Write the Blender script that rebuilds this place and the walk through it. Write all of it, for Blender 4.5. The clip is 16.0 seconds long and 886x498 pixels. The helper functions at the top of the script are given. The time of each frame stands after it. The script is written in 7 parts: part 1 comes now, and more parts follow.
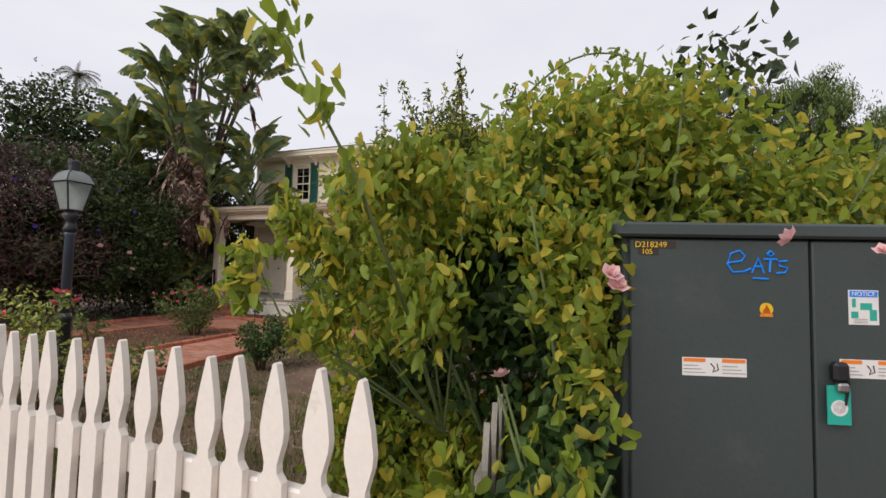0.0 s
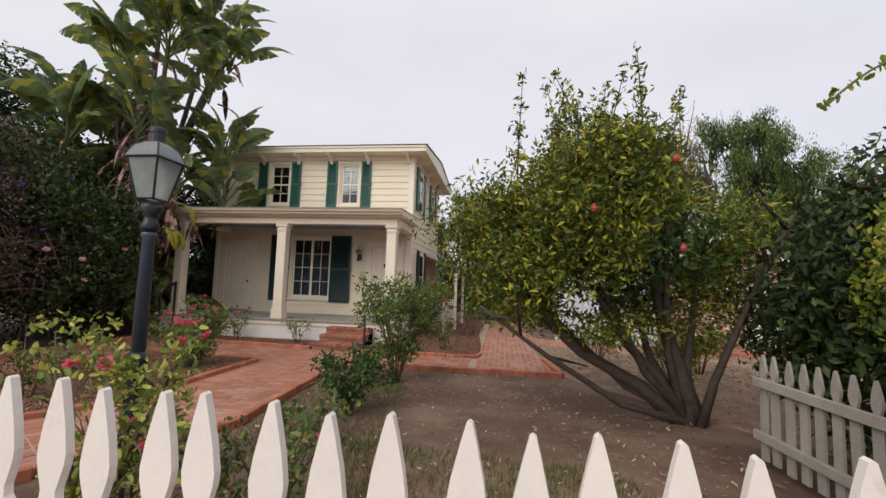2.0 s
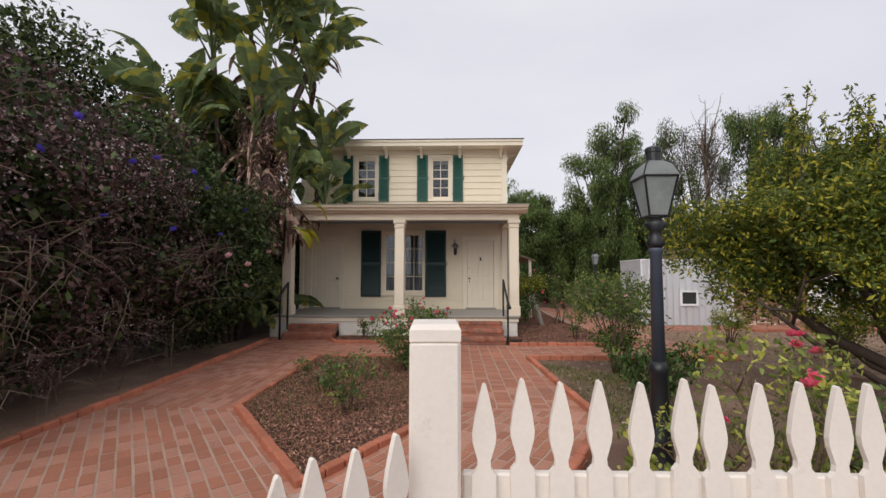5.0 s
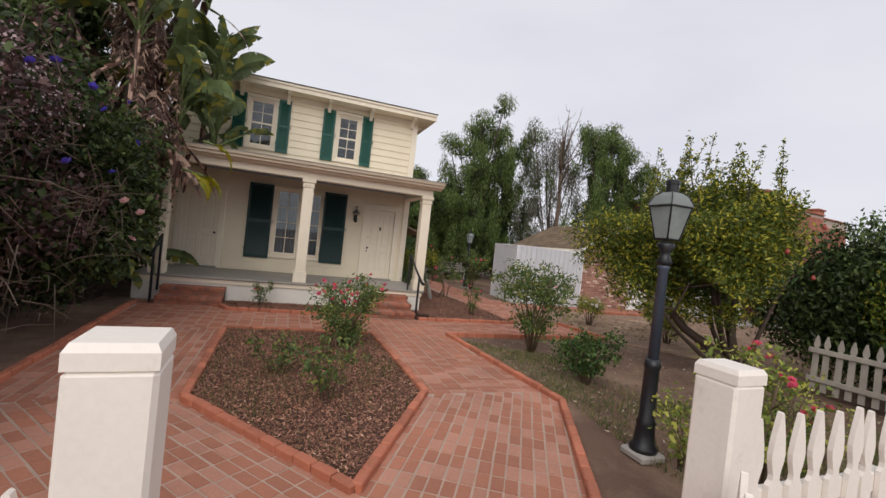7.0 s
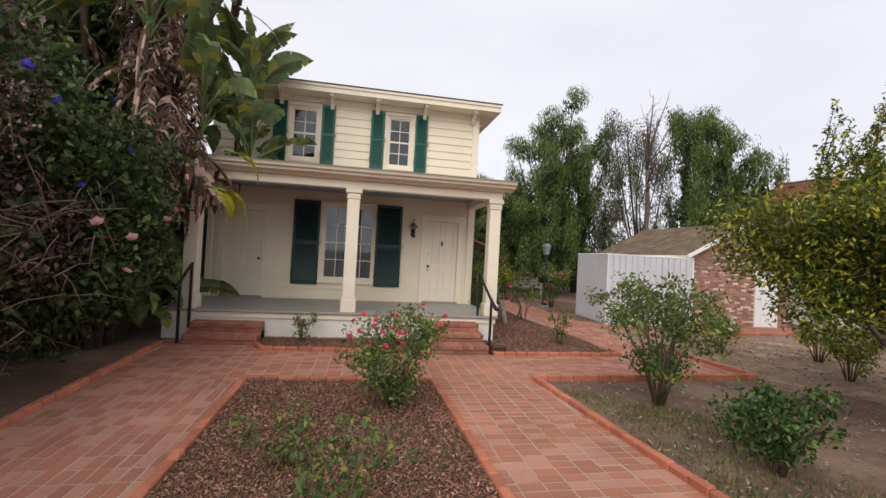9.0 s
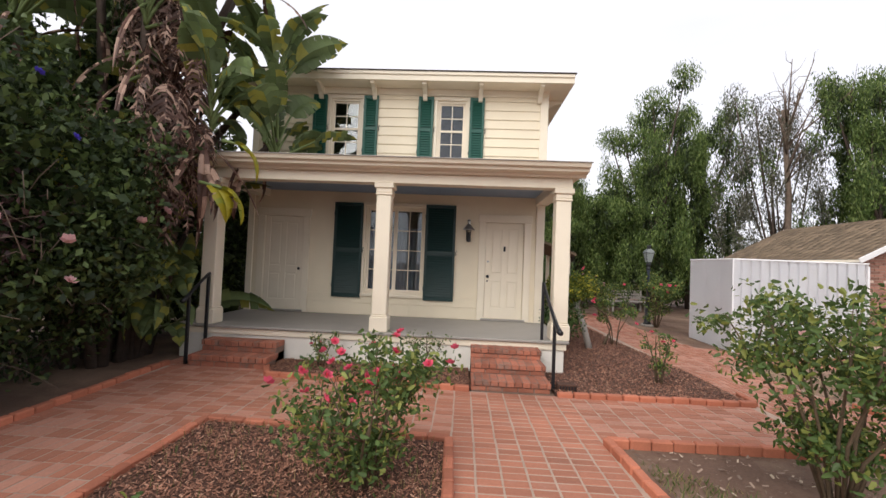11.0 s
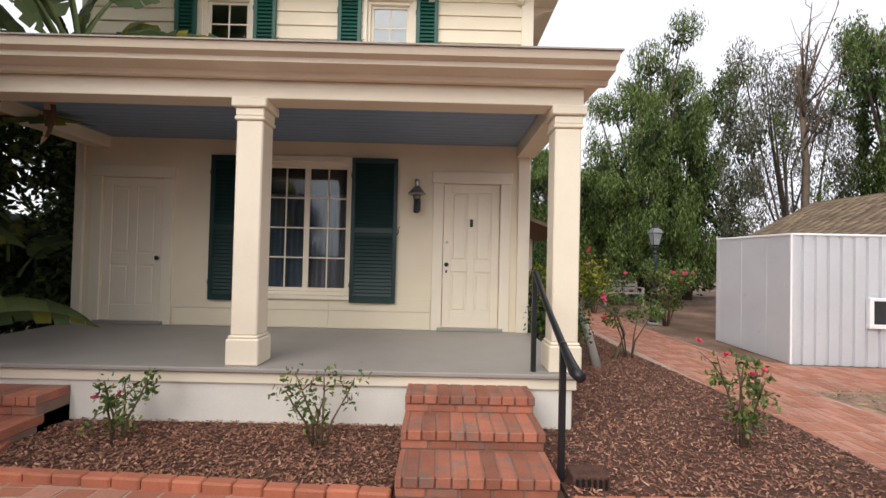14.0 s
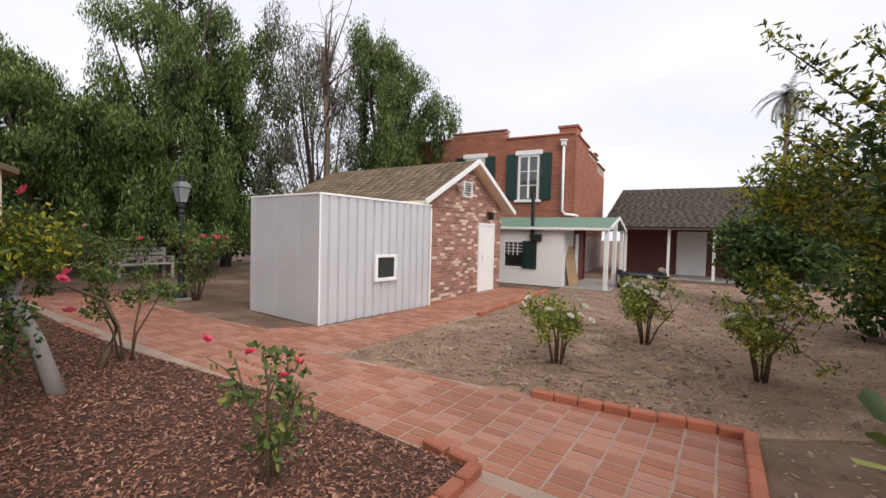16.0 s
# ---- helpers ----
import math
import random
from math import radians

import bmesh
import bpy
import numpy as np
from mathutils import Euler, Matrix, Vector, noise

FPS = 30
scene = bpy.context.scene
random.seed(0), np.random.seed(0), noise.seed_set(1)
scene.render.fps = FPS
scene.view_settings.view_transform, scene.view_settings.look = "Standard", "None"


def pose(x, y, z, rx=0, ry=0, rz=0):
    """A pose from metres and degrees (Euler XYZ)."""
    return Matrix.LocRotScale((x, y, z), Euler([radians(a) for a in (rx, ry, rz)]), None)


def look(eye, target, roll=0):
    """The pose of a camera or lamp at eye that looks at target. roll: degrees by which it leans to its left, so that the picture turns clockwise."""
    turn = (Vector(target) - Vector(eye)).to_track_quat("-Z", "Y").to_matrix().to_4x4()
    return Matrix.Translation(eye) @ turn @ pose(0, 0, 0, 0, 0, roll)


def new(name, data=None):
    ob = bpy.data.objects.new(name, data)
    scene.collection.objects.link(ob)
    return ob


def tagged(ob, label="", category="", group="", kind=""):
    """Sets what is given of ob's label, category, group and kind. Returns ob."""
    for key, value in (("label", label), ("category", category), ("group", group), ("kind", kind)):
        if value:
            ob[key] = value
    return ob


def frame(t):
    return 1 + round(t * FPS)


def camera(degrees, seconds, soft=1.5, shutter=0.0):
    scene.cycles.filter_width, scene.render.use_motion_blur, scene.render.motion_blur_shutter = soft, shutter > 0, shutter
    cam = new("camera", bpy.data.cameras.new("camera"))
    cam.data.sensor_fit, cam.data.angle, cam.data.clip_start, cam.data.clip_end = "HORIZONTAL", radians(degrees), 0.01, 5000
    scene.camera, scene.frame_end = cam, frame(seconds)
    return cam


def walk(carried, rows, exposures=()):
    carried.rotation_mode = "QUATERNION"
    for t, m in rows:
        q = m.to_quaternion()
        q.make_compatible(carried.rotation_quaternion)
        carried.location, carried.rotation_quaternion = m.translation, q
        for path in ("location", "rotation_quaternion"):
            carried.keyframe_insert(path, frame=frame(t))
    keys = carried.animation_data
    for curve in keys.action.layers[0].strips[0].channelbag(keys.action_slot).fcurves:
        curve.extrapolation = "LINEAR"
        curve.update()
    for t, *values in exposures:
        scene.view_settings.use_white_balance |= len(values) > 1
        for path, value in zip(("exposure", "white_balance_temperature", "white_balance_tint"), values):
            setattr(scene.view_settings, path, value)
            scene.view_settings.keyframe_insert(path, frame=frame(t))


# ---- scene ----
# ---- camera and walk ----
cam = camera(92, 16.0)
PATH = [
    (0.0, (6.970, -13.040, 1.520), (5.311, -8.330, 1.782), 1.20),
    (0.5, (6.233, -13.071, 1.477), (4.673, -8.332, 1.802), 1.87),
    (1.0, (5.495, -13.080, 1.478), (4.123, -8.287, 1.851), 1.66),
    (1.5, (4.772, -12.984, 1.539), (3.744, -8.107, 1.939), 1.76),
    (2.0, (4.016, -12.810, 1.533), (3.321, -7.878, 1.968), 1.91),
    (2.5, (3.275, -12.726, 1.619), (2.676, -7.779, 2.022), 1.18),
    (3.0, (2.567, -12.736, 1.653), (2.007, -7.783, 2.051), 1.22),
    (3.5, (1.891, -12.764, 1.645), (1.342, -7.810, 2.035), 0.52),
    (5.8, (-1.396, -13.594, 1.732), (-0.747, -8.637, 1.815), 2.70),
    (6.0, (-1.587, -13.553, 1.787), (-0.620, -8.647, 1.799), 4.11),
    (6.5, (-2.052, -13.453, 1.839), (-0.319, -8.764, 1.754), 7.33),
    (7.0, (-2.218, -13.025, 1.850), (-0.509, -8.327, 1.796), 6.22),
    (7.5, (-2.145, -12.637, 1.817), (-0.568, -7.892, 1.785), 4.96),
    (8.0, (-2.055, -12.064, 1.824), (-0.703, -7.251, 1.840), 4.21),
    (10.5, (-0.723, -9.782, 1.803), (-0.595, -4.785, 1.915), 2.30),
    (11.0, (-0.480, -9.316, 1.748), (-0.718, -4.324, 1.912), 2.37),
    (11.5, (-0.292, -8.836, 1.722), (-0.810, -3.866, 1.907), 2.02),
    (12.0, (-0.171, -8.332, 1.728), (-0.918, -3.391, 1.899), 2.32),
    (12.5, (-0.129, -7.813, 1.721), (-1.048, -2.901, 1.896), 2.27),
    (13.0, (-0.164, -7.285, 1.719), (-1.104, -2.378, 1.904), 2.16),
    (13.5, (-0.130, -6.748, 1.672), (-0.894, -1.811, 1.881), 2.26),
    (14.0, (-0.033, -6.180, 1.613), (-0.001, -1.181, 1.702), 1.34),
    (14.5, (0.149, -5.702, 1.561), (1.243, -0.823, 1.528), 0.48),
    (15.0, (0.428, -5.226, 1.528), (2.659, -0.753, 1.391), -0.34),
    (15.5, (0.662, -4.852, 1.524), (3.957, -1.099, 1.293), 0.37),
    (16.0, (1.111, -4.642, 1.504), (5.274, -1.877, 1.339), 1.46),
]
walk(cam, [(t, look(e, a, r)) for t, e, a, r in PATH], exposures=[(0.0, 0.1), (3.7, 0.0), (7.0, 0.0), (7.5, -0.08), (8.2, 0.05), (10.5, 0.4), (12.5, 0.55), (14.5, 0.48), (15.5, 0.3), (16.0, 0.32)])

# ---- world and sun: bright overcast ----
world = bpy.data.worlds.new("overcast_sky")
scene.world = world
world.use_nodes = True
wn, wl = world.node_tree.nodes, world.node_tree.links
wn.clear()
w_out = wn.new("ShaderNodeOutputWorld")
w_bg = wn.new("ShaderNodeBackground")
w_sky = wn.new("ShaderNodeTexSky")
w_sky.sky_type = "NISHITA"
w_sky.sun_disc = False
w_sky.sun_elevation = radians(36)
w_sky.sun_rotation = radians(208)
w_scale = wn.new("ShaderNodeVectorMath")
w_scale.operation = "SCALE"
w_scale.inputs["Scale"].default_value = 0.10
w_co = wn.new("ShaderNodeTexCoord")
w_map = wn.new("ShaderNodeMapping")
w_map.inputs["Scale"].default_value = (1.6, 1.6, 5.0)
w_noise = wn.new("ShaderNodeTexNoise")
w_noise.inputs["Scale"].default_value = 1.4
w_noise.inputs["Detail"].default_value = 6.0
w_noise.inputs["Roughness"].default_value = 0.45
w_ramp = wn.new("ShaderNodeValToRGB")
w_ramp.color_ramp.elements[0].position, w_ramp.color_ramp.elements[0].color = 0.28, (0.80, 0.80, 0.88, 1)
w_ramp.color_ramp.elements[1].position, w_ramp.color_ramp.elements[1].color = 0.75, (0.93, 0.92, 0.96, 1)
w_mix = wn.new("ShaderNodeMix")
w_mix.data_type = "RGBA"
w_mix.inputs["Factor"].default_value = 0.92
wl.new(w_sky.outputs["Color"], w_scale.inputs[0])
wl.new(w_co.outputs["Generated"], w_map.inputs["Vector"])
wl.new(w_map.outputs["Vector"], w_noise.inputs["Vector"])
wl.new(w_noise.outputs["Fac"], w_ramp.inputs["Fac"])
wl.new(w_scale.outputs["Vector"], w_mix.inputs["A"])
wl.new(w_ramp.outputs["Color"], w_mix.inputs["B"])
wl.new(w_mix.outputs["Result"], w_bg.inputs["Color"])
w_bg.inputs["Strength"].default_value = 0.95
wl.new(w_bg.outputs["Background"], w_out.inputs["Surface"])

sun_data = bpy.data.lights.new("sun", "SUN")
sun_data.energy = 1.75
sun_data.angle = radians(50)
sun_data.color = (1.0, 0.96, 0.9)
sun = new("sun", sun_data)
sun.matrix_world = look((0, 0, 30), (30 * math.sin(radians(28)) * math.cos(radians(36)), 30 * math.cos(radians(28)) * math.cos(radians(36)), 30 - 30 * math.sin(radians(36))))

# ---- materials ----
def material(name, colour, rough=0.6, vary=0.12, scale=6.0, fine=80.0, bump=0.2, spread=0.0, island=0.0, metal=0.0, second=None, second_at=0.6, second_scale=3.0, translucent=0.0, spec=0.5, depth=0.01):
    """A procedural surface: base colour with broad and fine variation, bump, and a random tone for each object or island."""
    m = bpy.data.materials.new(name)
    m.use_nodes = True
    nt = m.node_tree
    n, l = nt.nodes, nt.links
    b = n["Principled BSDF"]
    b.inputs["Roughness"].default_value = rough
    b.inputs["Metallic"].default_value = metal
    b.inputs["Specular IOR Level"].default_value = spec
    co = n.new("ShaderNodeTexCoord")
    broad = n.new("ShaderNodeTexNoise")
    broad.inputs["Scale"].default_value = scale
    broad.inputs["Detail"].default_value = 5
    grain = n.new("ShaderNodeTexNoise")
    grain.inputs["Scale"].default_value = fine
    grain.inputs["Detail"].default_value = 4
    geo = n.new("ShaderNodeNewGeometry")
    for t in (broad, grain):
        l.new(geo.outputs["Position"], t.inputs["Vector"])
    add = n.new("ShaderNodeMath")
    add.operation = "ADD"
    half = n.new("ShaderNodeMath")
    half.operation = "MULTIPLY"
    half.inputs[1].default_value = 0.6
    l.new(grain.outputs["Fac"], half.inputs[0])
    l.new(broad.outputs["Fac"], add.inputs[0])
    l.new(half.outputs[0], add.inputs[1])
    rng = n.new("ShaderNodeMapRange")
    rng.inputs["From Min"].default_value, rng.inputs["From Max"].default_value = 0.45, 1.15
    rng.inputs["To Min"].default_value, rng.inputs["To Max"].default_value = 1 - vary, 1 + vary
    l.new(add.outputs[0], rng.inputs["Value"])
    value = rng.outputs["Result"]
    if spread or island:
        pick = n.new("ShaderNodeObjectInfo").outputs["Random"] if spread else geo.outputs["Random Per Island"]
        r2 = n.new("ShaderNodeMapRange")
        k = spread or island
        r2.inputs["To Min"].default_value, r2.inputs["To Max"].default_value = 1 - k, 1 + k
        l.new(pick, r2.inputs["Value"])
        mul = n.new("ShaderNodeMath")
        mul.operation = "MULTIPLY"
        l.new(value, mul.inputs[0])
        l.new(r2.outputs["Result"], mul.inputs[1])
        value = mul.outputs[0]
    base = n.new("ShaderNodeRGB")
    base.outputs[0].default_value = (*colour, 1)
    col = base.outputs[0]
    if second:
        sn = n.new("ShaderNodeTexNoise")
        sn.inputs["Scale"].default_value = second_scale
        sn.inputs["Detail"].default_value = 6
        sn.inputs["Roughness"].default_value = 0.65
        l.new(geo.outputs["Position"], sn.inputs["Vector"])
        sr = n.new("ShaderNodeMapRange")
        sr.inputs["From Min"].default_value, sr.inputs["From Max"].default_value = second_at - 0.08, second_at + 0.08
        if island:
            sr.inputs["From Min"].default_value, sr.inputs["From Max"].default_value = second_at - 0.02, second_at + 0.02
            l.new(geo.outputs["Random Per Island"], sr.inputs["Value"])
        else:
            l.new(sn.outputs["Fac"], sr.inputs["Value"])
        sm = n.new("ShaderNodeMix")
        sm.data_type = "RGBA"
        sm.inputs["B"].default_value = (*second, 1)
        l.new(sr.outputs["Result"], sm.inputs["Factor"])
        l.new(col, sm.inputs["A"])
        col = sm.outputs["Result"]
    tone = n.new("ShaderNodeVectorMath")
    tone.operation = "SCALE"
    l.new(col, tone.inputs[0])
    l.new(value, tone.inputs["Scale"])
    l.new(tone.outputs["Vector"], b.inputs["Base Color"])
    if bump:
        bp = n.new("ShaderNodeBump")
        bp.inputs["Strength"].default_value = bump
        bp.inputs["Distance"].default_value = depth
        l.new(add.outputs[0], bp.inputs["Height"])
        l.new(bp.outputs["Normal"], b.inputs["Normal"])
    if translucent:
        tr = n.new("ShaderNodeBsdfTranslucent")
        l.new(tone.outputs["Vector"], tr.inputs["Color"])
        mx = n.new("ShaderNodeMixShader")
        mx.inputs["Fac"].default_value = translucent
        l.new(b.outputs[0], mx.inputs[1])
        l.new(tr.outputs[0], mx.inputs[2])
        l.new(mx.outputs[0], n["Material Output"].inputs["Surface"])
    return m


M_CREAM = material("cream_painted_wood", (0.81, 0.71, 0.535), 0.55, 0.05, 2.0, 60, 0.08)
M_TRIM = material("cream_trim_paint", (0.84, 0.75, 0.60), 0.5, 0.05, 2.5, 60, 0.08)
M_WHITE = material("white_fence_paint", (0.83, 0.76, 0.69), 0.5, 0.07, 3.0, 50, 0.15, second=(0.62, 0.55, 0.48), second_at=0.70, second_scale=7)
M_WHITEWALL = material("white_painted_boards", (0.80, 0.79, 0.78), 0.6, 0.06, 2.0, 50, 0.1)
M_METALWHITE = material("white_corrugated_steel", (0.90, 0.90, 0.92), 0.45, 0.05, 1.5, 40, 0.05, second=(0.60, 0.58, 0.55), second_at=0.74, second_scale=3)
M_PLINTH = material("whitewashed_plinth", (0.78, 0.74, 0.67), 0.7, 0.08, 3, 60, 0.2)
M_PORCHFLOOR = material("grey_painted_boards", (0.325, 0.30, 0.27), 0.5, 0.08, 3, 60, 0.1)
M_BLUE = material("blue_painted_boards", (0.23, 0.32, 0.45), 0.5, 0.08, 2, 50, 0.08)
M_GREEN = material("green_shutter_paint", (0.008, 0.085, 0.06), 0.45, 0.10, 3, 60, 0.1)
# darker green for the lower shutters and those of the other buildings
M_DARKGREEN = material("darker_shutter_green", (0.006, 0.032, 0.030), 0.42, 0.10, 3, 60, 0.1)
M_BLACK = material("black_iron", (0.012, 0.013, 0.016), 0.4, 0.2, 6, 80, 0.15)
M_IRON = material("blue_grey_iron", (0.055, 0.07, 0.10), 0.42, 0.15, 6, 80, 0.15)
M_BRICKPAVE = material("paving_brick", (0.40, 0.160, 0.098), 0.78, 0.26, 0.9, 60, 0.35, island=0.15, second=(0.41, 0.195, 0.135), second_at=0.62)
M_BRICKPAVE1 = material("paving_brick_single", (0.40, 0.160, 0.098), 0.78, 0.26, 0.9, 60, 0.35, spread=0.15, second=(0.41, 0.195, 0.135), second_at=0.62)
M_EDGEBRICK = material("kerb_brick", (0.44, 0.15, 0.085), 0.75, 0.2, 3, 60, 0.35, spread=0.2)
M_MORTAR = material("sandy_mortar", (0.43, 0.315, 0.245), 0.9, 0.2, 3, 90, 0.4)
M_STEPBRICK = material("step_brick", (0.37, 0.135, 0.082), 0.75, 0.28, 5, 70, 0.35, spread=0.25, second=(0.24, 0.15, 0.115), second_at=0.58, second_scale=6)
M_SHEDBRICK = material("old_wall_brick", (0.37, 0.195, 0.145), 0.85, 0.25, 4, 60, 0.4, island=0.34, second=(0.54, 0.42, 0.35), second_at=0.86)
M_REDBRICK = material("red_wall_brick", (0.36, 0.135, 0.085), 0.85, 0.2, 1.5, 40, 0.3, island=0.18)
M_MORTAR2 = material("grey_wall_mortar", (0.42, 0.33, 0.28), 0.9, 0.15, 3, 90, 0.3)
M_MULCH = material("bark_mulch_bed", (0.095, 0.045, 0.030), 0.95, 0.5, 9, 60, 1.0, depth=0.03)
M_CHIP = material("bark_chips", (0.29, 0.135, 0.085), 0.9, 0.3, 5, 80, 0.3, island=0.6, second=(0.34, 0.20, 0.135), second_at=0.92)
M_GREYCHIP = material("grey_wood_chips", (0.27, 0.19, 0.145), 0.9, 0.3, 5, 80, 0.3, island=0.5, second=(0.34, 0.27, 0.20), second_at=0.85)
M_STRAW = material("dry_straw", (0.31, 0.225, 0.125), 0.9, 0.3, 5, 60, 0.2, island=0.35)
M_DIRT = material("bare_brown_earth", (0.145, 0.083, 0.056), 0.95, 0.35, 0.9, 40, 0.8, second=(0.24, 0.155, 0.105), second_at=0.52, second_scale=0.7, depth=0.02)
M_GRAVEL = material("grey_gravelly_earth", (0.29, 0.185, 0.125), 0.95, 0.45, 2.5, 45, 1.0, second=(0.46, 0.325, 0.21), second_at=0.6, second_scale=1.2, depth=0.02)
M_ROOF = material("brown_shingles", (0.20, 0.145, 0.095), 0.9, 0.25, 2, 50, 0.4, island=0.25)
M_ROOFDARK = material("dark_shingles", (0.075, 0.060, 0.048), 0.9, 0.25, 1.5, 50, 0.4, island=0.15)
M_ROOFGREEN = material("green_felt_roof", (0.15, 0.23, 0.17), 0.85, 0.15, 2, 50, 0.3)
# near-black that puts the shade of unlit rooms and recesses into colour
M_UNLIT = material("unlit_room_dark", (0.03, 0.03, 0.032), 0.9, 0.2, 2, 20, 0)
M_CURTAIN = material("pale_blue_curtain", (0.36, 0.42, 0.50), 0.9, 0.15, 3, 60, 0.1)
M_BARK = material("grey_brown_bark", (0.16, 0.115, 0.085), 0.9, 0.35, 8, 40, 0.8, depth=0.02)
M_TWIG = material("woody_stem", (0.13, 0.09, 0.055), 0.85, 0.3, 12, 60, 0.3)
M_STEMG = material("green_stem", (0.12, 0.16, 0.05), 0.7, 0.2, 12, 60, 0.2)
M_UTIL = material("dark_green_grey_steel", (0.048, 0.062, 0.060), 0.5, 0.12, 2, 60, 0.12, second=(0.07, 0.08, 0.075), second_at=0.66)


def leaf_material(name, colour, other, share=0.25, vary=0.45, trans=0.3):
    return material(name, colour, 0.5, 0.15, 2.0, 30, 0, island=vary, second=other, second_at=1 - share, translucent=trans, spec=0.35)


M_LEAF_TREE = leaf_material("olive_green_leaves", (0.115, 0.155, 0.026), (0.34, 0.31, 0.035), 0.25)
M_LEAF_VINE = leaf_material("light_vine_leaves", (0.27, 0.35, 0.045), (0.42, 0.36, 0.05), 0.25, 0.45, 0.5)
M_LEAF_HEDGE = leaf_material("dark_hedge_and_shade_leaves", (0.038, 0.063, 0.019), (0.085, 0.12, 0.035), 0.32)
M_LEAF_PURPLE = leaf_material("purplish_dry_vine_leaves", (0.088, 0.051, 0.049), (0.17, 0.10, 0.096), 0.3)
M_LEAF_PEPPER = leaf_material("pepper_tree_leaves", (0.082, 0.135, 0.028), (0.16, 0.21, 0.06), 0.32)
M_LEAF_GREY = leaf_material("grey_green_leaves", (0.10, 0.105, 0.07), (0.15, 0.14, 0.10), 0.4)
M_LEAF_YARD = leaf_material("yellow_green_rose_leaves", (0.21, 0.27, 0.055), (0.38, 0.38, 0.08), 0.35)
M_LEAF_ROSE = leaf_material("rose_leaves", (0.10, 0.16, 0.045), (0.20, 0.22, 0.055), 0.25)
M_LEAF_BUSH = leaf_material("shrub_and_shade_leaves", (0.05, 0.10, 0.025), (0.11, 0.17, 0.045), 0.3)
M_BANANA = leaf_material("broad_green_leaf", (0.155, 0.21, 0.085), (0.26, 0.25, 0.05), 0.22, 0.35, 0.42)
M_BANANA_Y = leaf_material("yellowing_broad_leaf", (0.36, 0.31, 0.02), (0.22, 0.24, 0.03), 0.3, 0.2, 0.3)
M_BANANA_DEAD = leaf_material("dead_brown_leaf", (0.115, 0.058, 0.042), (0.34, 0.22, 0.165), 0.3, 0.4, 0.1)
M_FRUIT = material("red_fruit_skin", (0.30, 0.045, 0.035), 0.4, 0.2, 12, 60, 0.05)
M_PINK = material("pink_petals", (0.70, 0.10, 0.17), 0.6, 0.15, 5, 40, 0, island=0.3, translucent=0.25)
M_PALEPINK = material("pale_pink_petals", (0.80, 0.50, 0.50), 0.6, 0.1, 5, 40, 0, island=0.1, translucent=0.25)
M_WHITEPETAL = material("white_petals", (0.82, 0.80, 0.72), 0.6, 0.1, 5, 40, 0, island=0.1, translucent=0.25)
M_BLUEPETAL = material("violet_petals", (0.10, 0.07, 0.55), 0.6, 0.1, 5, 40, 0, island=0.1, translucent=0.2)
M_LILAC = material("faded_lilac_bracts", (0.50, 0.38, 0.40), 0.8, 0.1, 5, 40, 0, island=0.3, translucent=0.2)
M_ORANGE = material("orange_sticker", (0.85, 0.22, 0.02), 0.5, 0.03, 5, 40, 0)
M_YELLOW = material("yellow_sticker", (0.80, 0.50, 0.02), 0.5, 0.03, 5, 40, 0)
M_LABEL = material("white_sticker", (0.80, 0.77, 0.75), 0.5, 0.05, 8, 60, 0)
M_INK = material("dark_ink", (0.04, 0.03, 0.02), 0.6, 0.03, 5, 40, 0)
M_TEAL = material("teal_tag", (0.02, 0.40, 0.30), 0.5, 0.05, 8, 60, 0)
M_BLUEPAINT = material("bright_blue_paint", (0.0, 0.25, 0.90), 0.5, 0.05, 8, 60, 0)
M_WOOD = material("bare_plywood", (0.42, 0.27, 0.15), 0.7, 0.15, 3, 60, 0.1)
M_STEEL = material("brushed_steel", (0.45, 0.45, 0.45), 0.35, 0.1, 5, 60, 0.1, metal=1.0)
M_CONCRETE = material("grey_concrete", (0.36, 0.33, 0.30), 0.9, 0.2, 4, 60, 0.4)
M_MAROON = material("maroon_painted_wall", (0.14, 0.045, 0.035), 0.7, 0.15, 3, 50, 0.1)
M_STEPMORTAR = material("dark_step_mortar", (0.24, 0.16, 0.125), 0.9, 0.2, 4, 80, 0.3)
M_GRASS = leaf_material("short_green_grass", (0.10, 0.16, 0.035), (0.26, 0.22, 0.09), 0.3)
M_WEATHERED = material("weathered_fence_paint", (0.40, 0.36, 0.31), 0.8, 0.25, 4, 60, 0.3)
M_DARKBARK = material("dark_bark", (0.075, 0.052, 0.04), 0.9, 0.35, 8, 40, 0.8, depth=0.02)
M_TYRE = material("black_rubber", (0.02, 0.02, 0.02), 0.8, 0.2, 5, 60, 0.2)


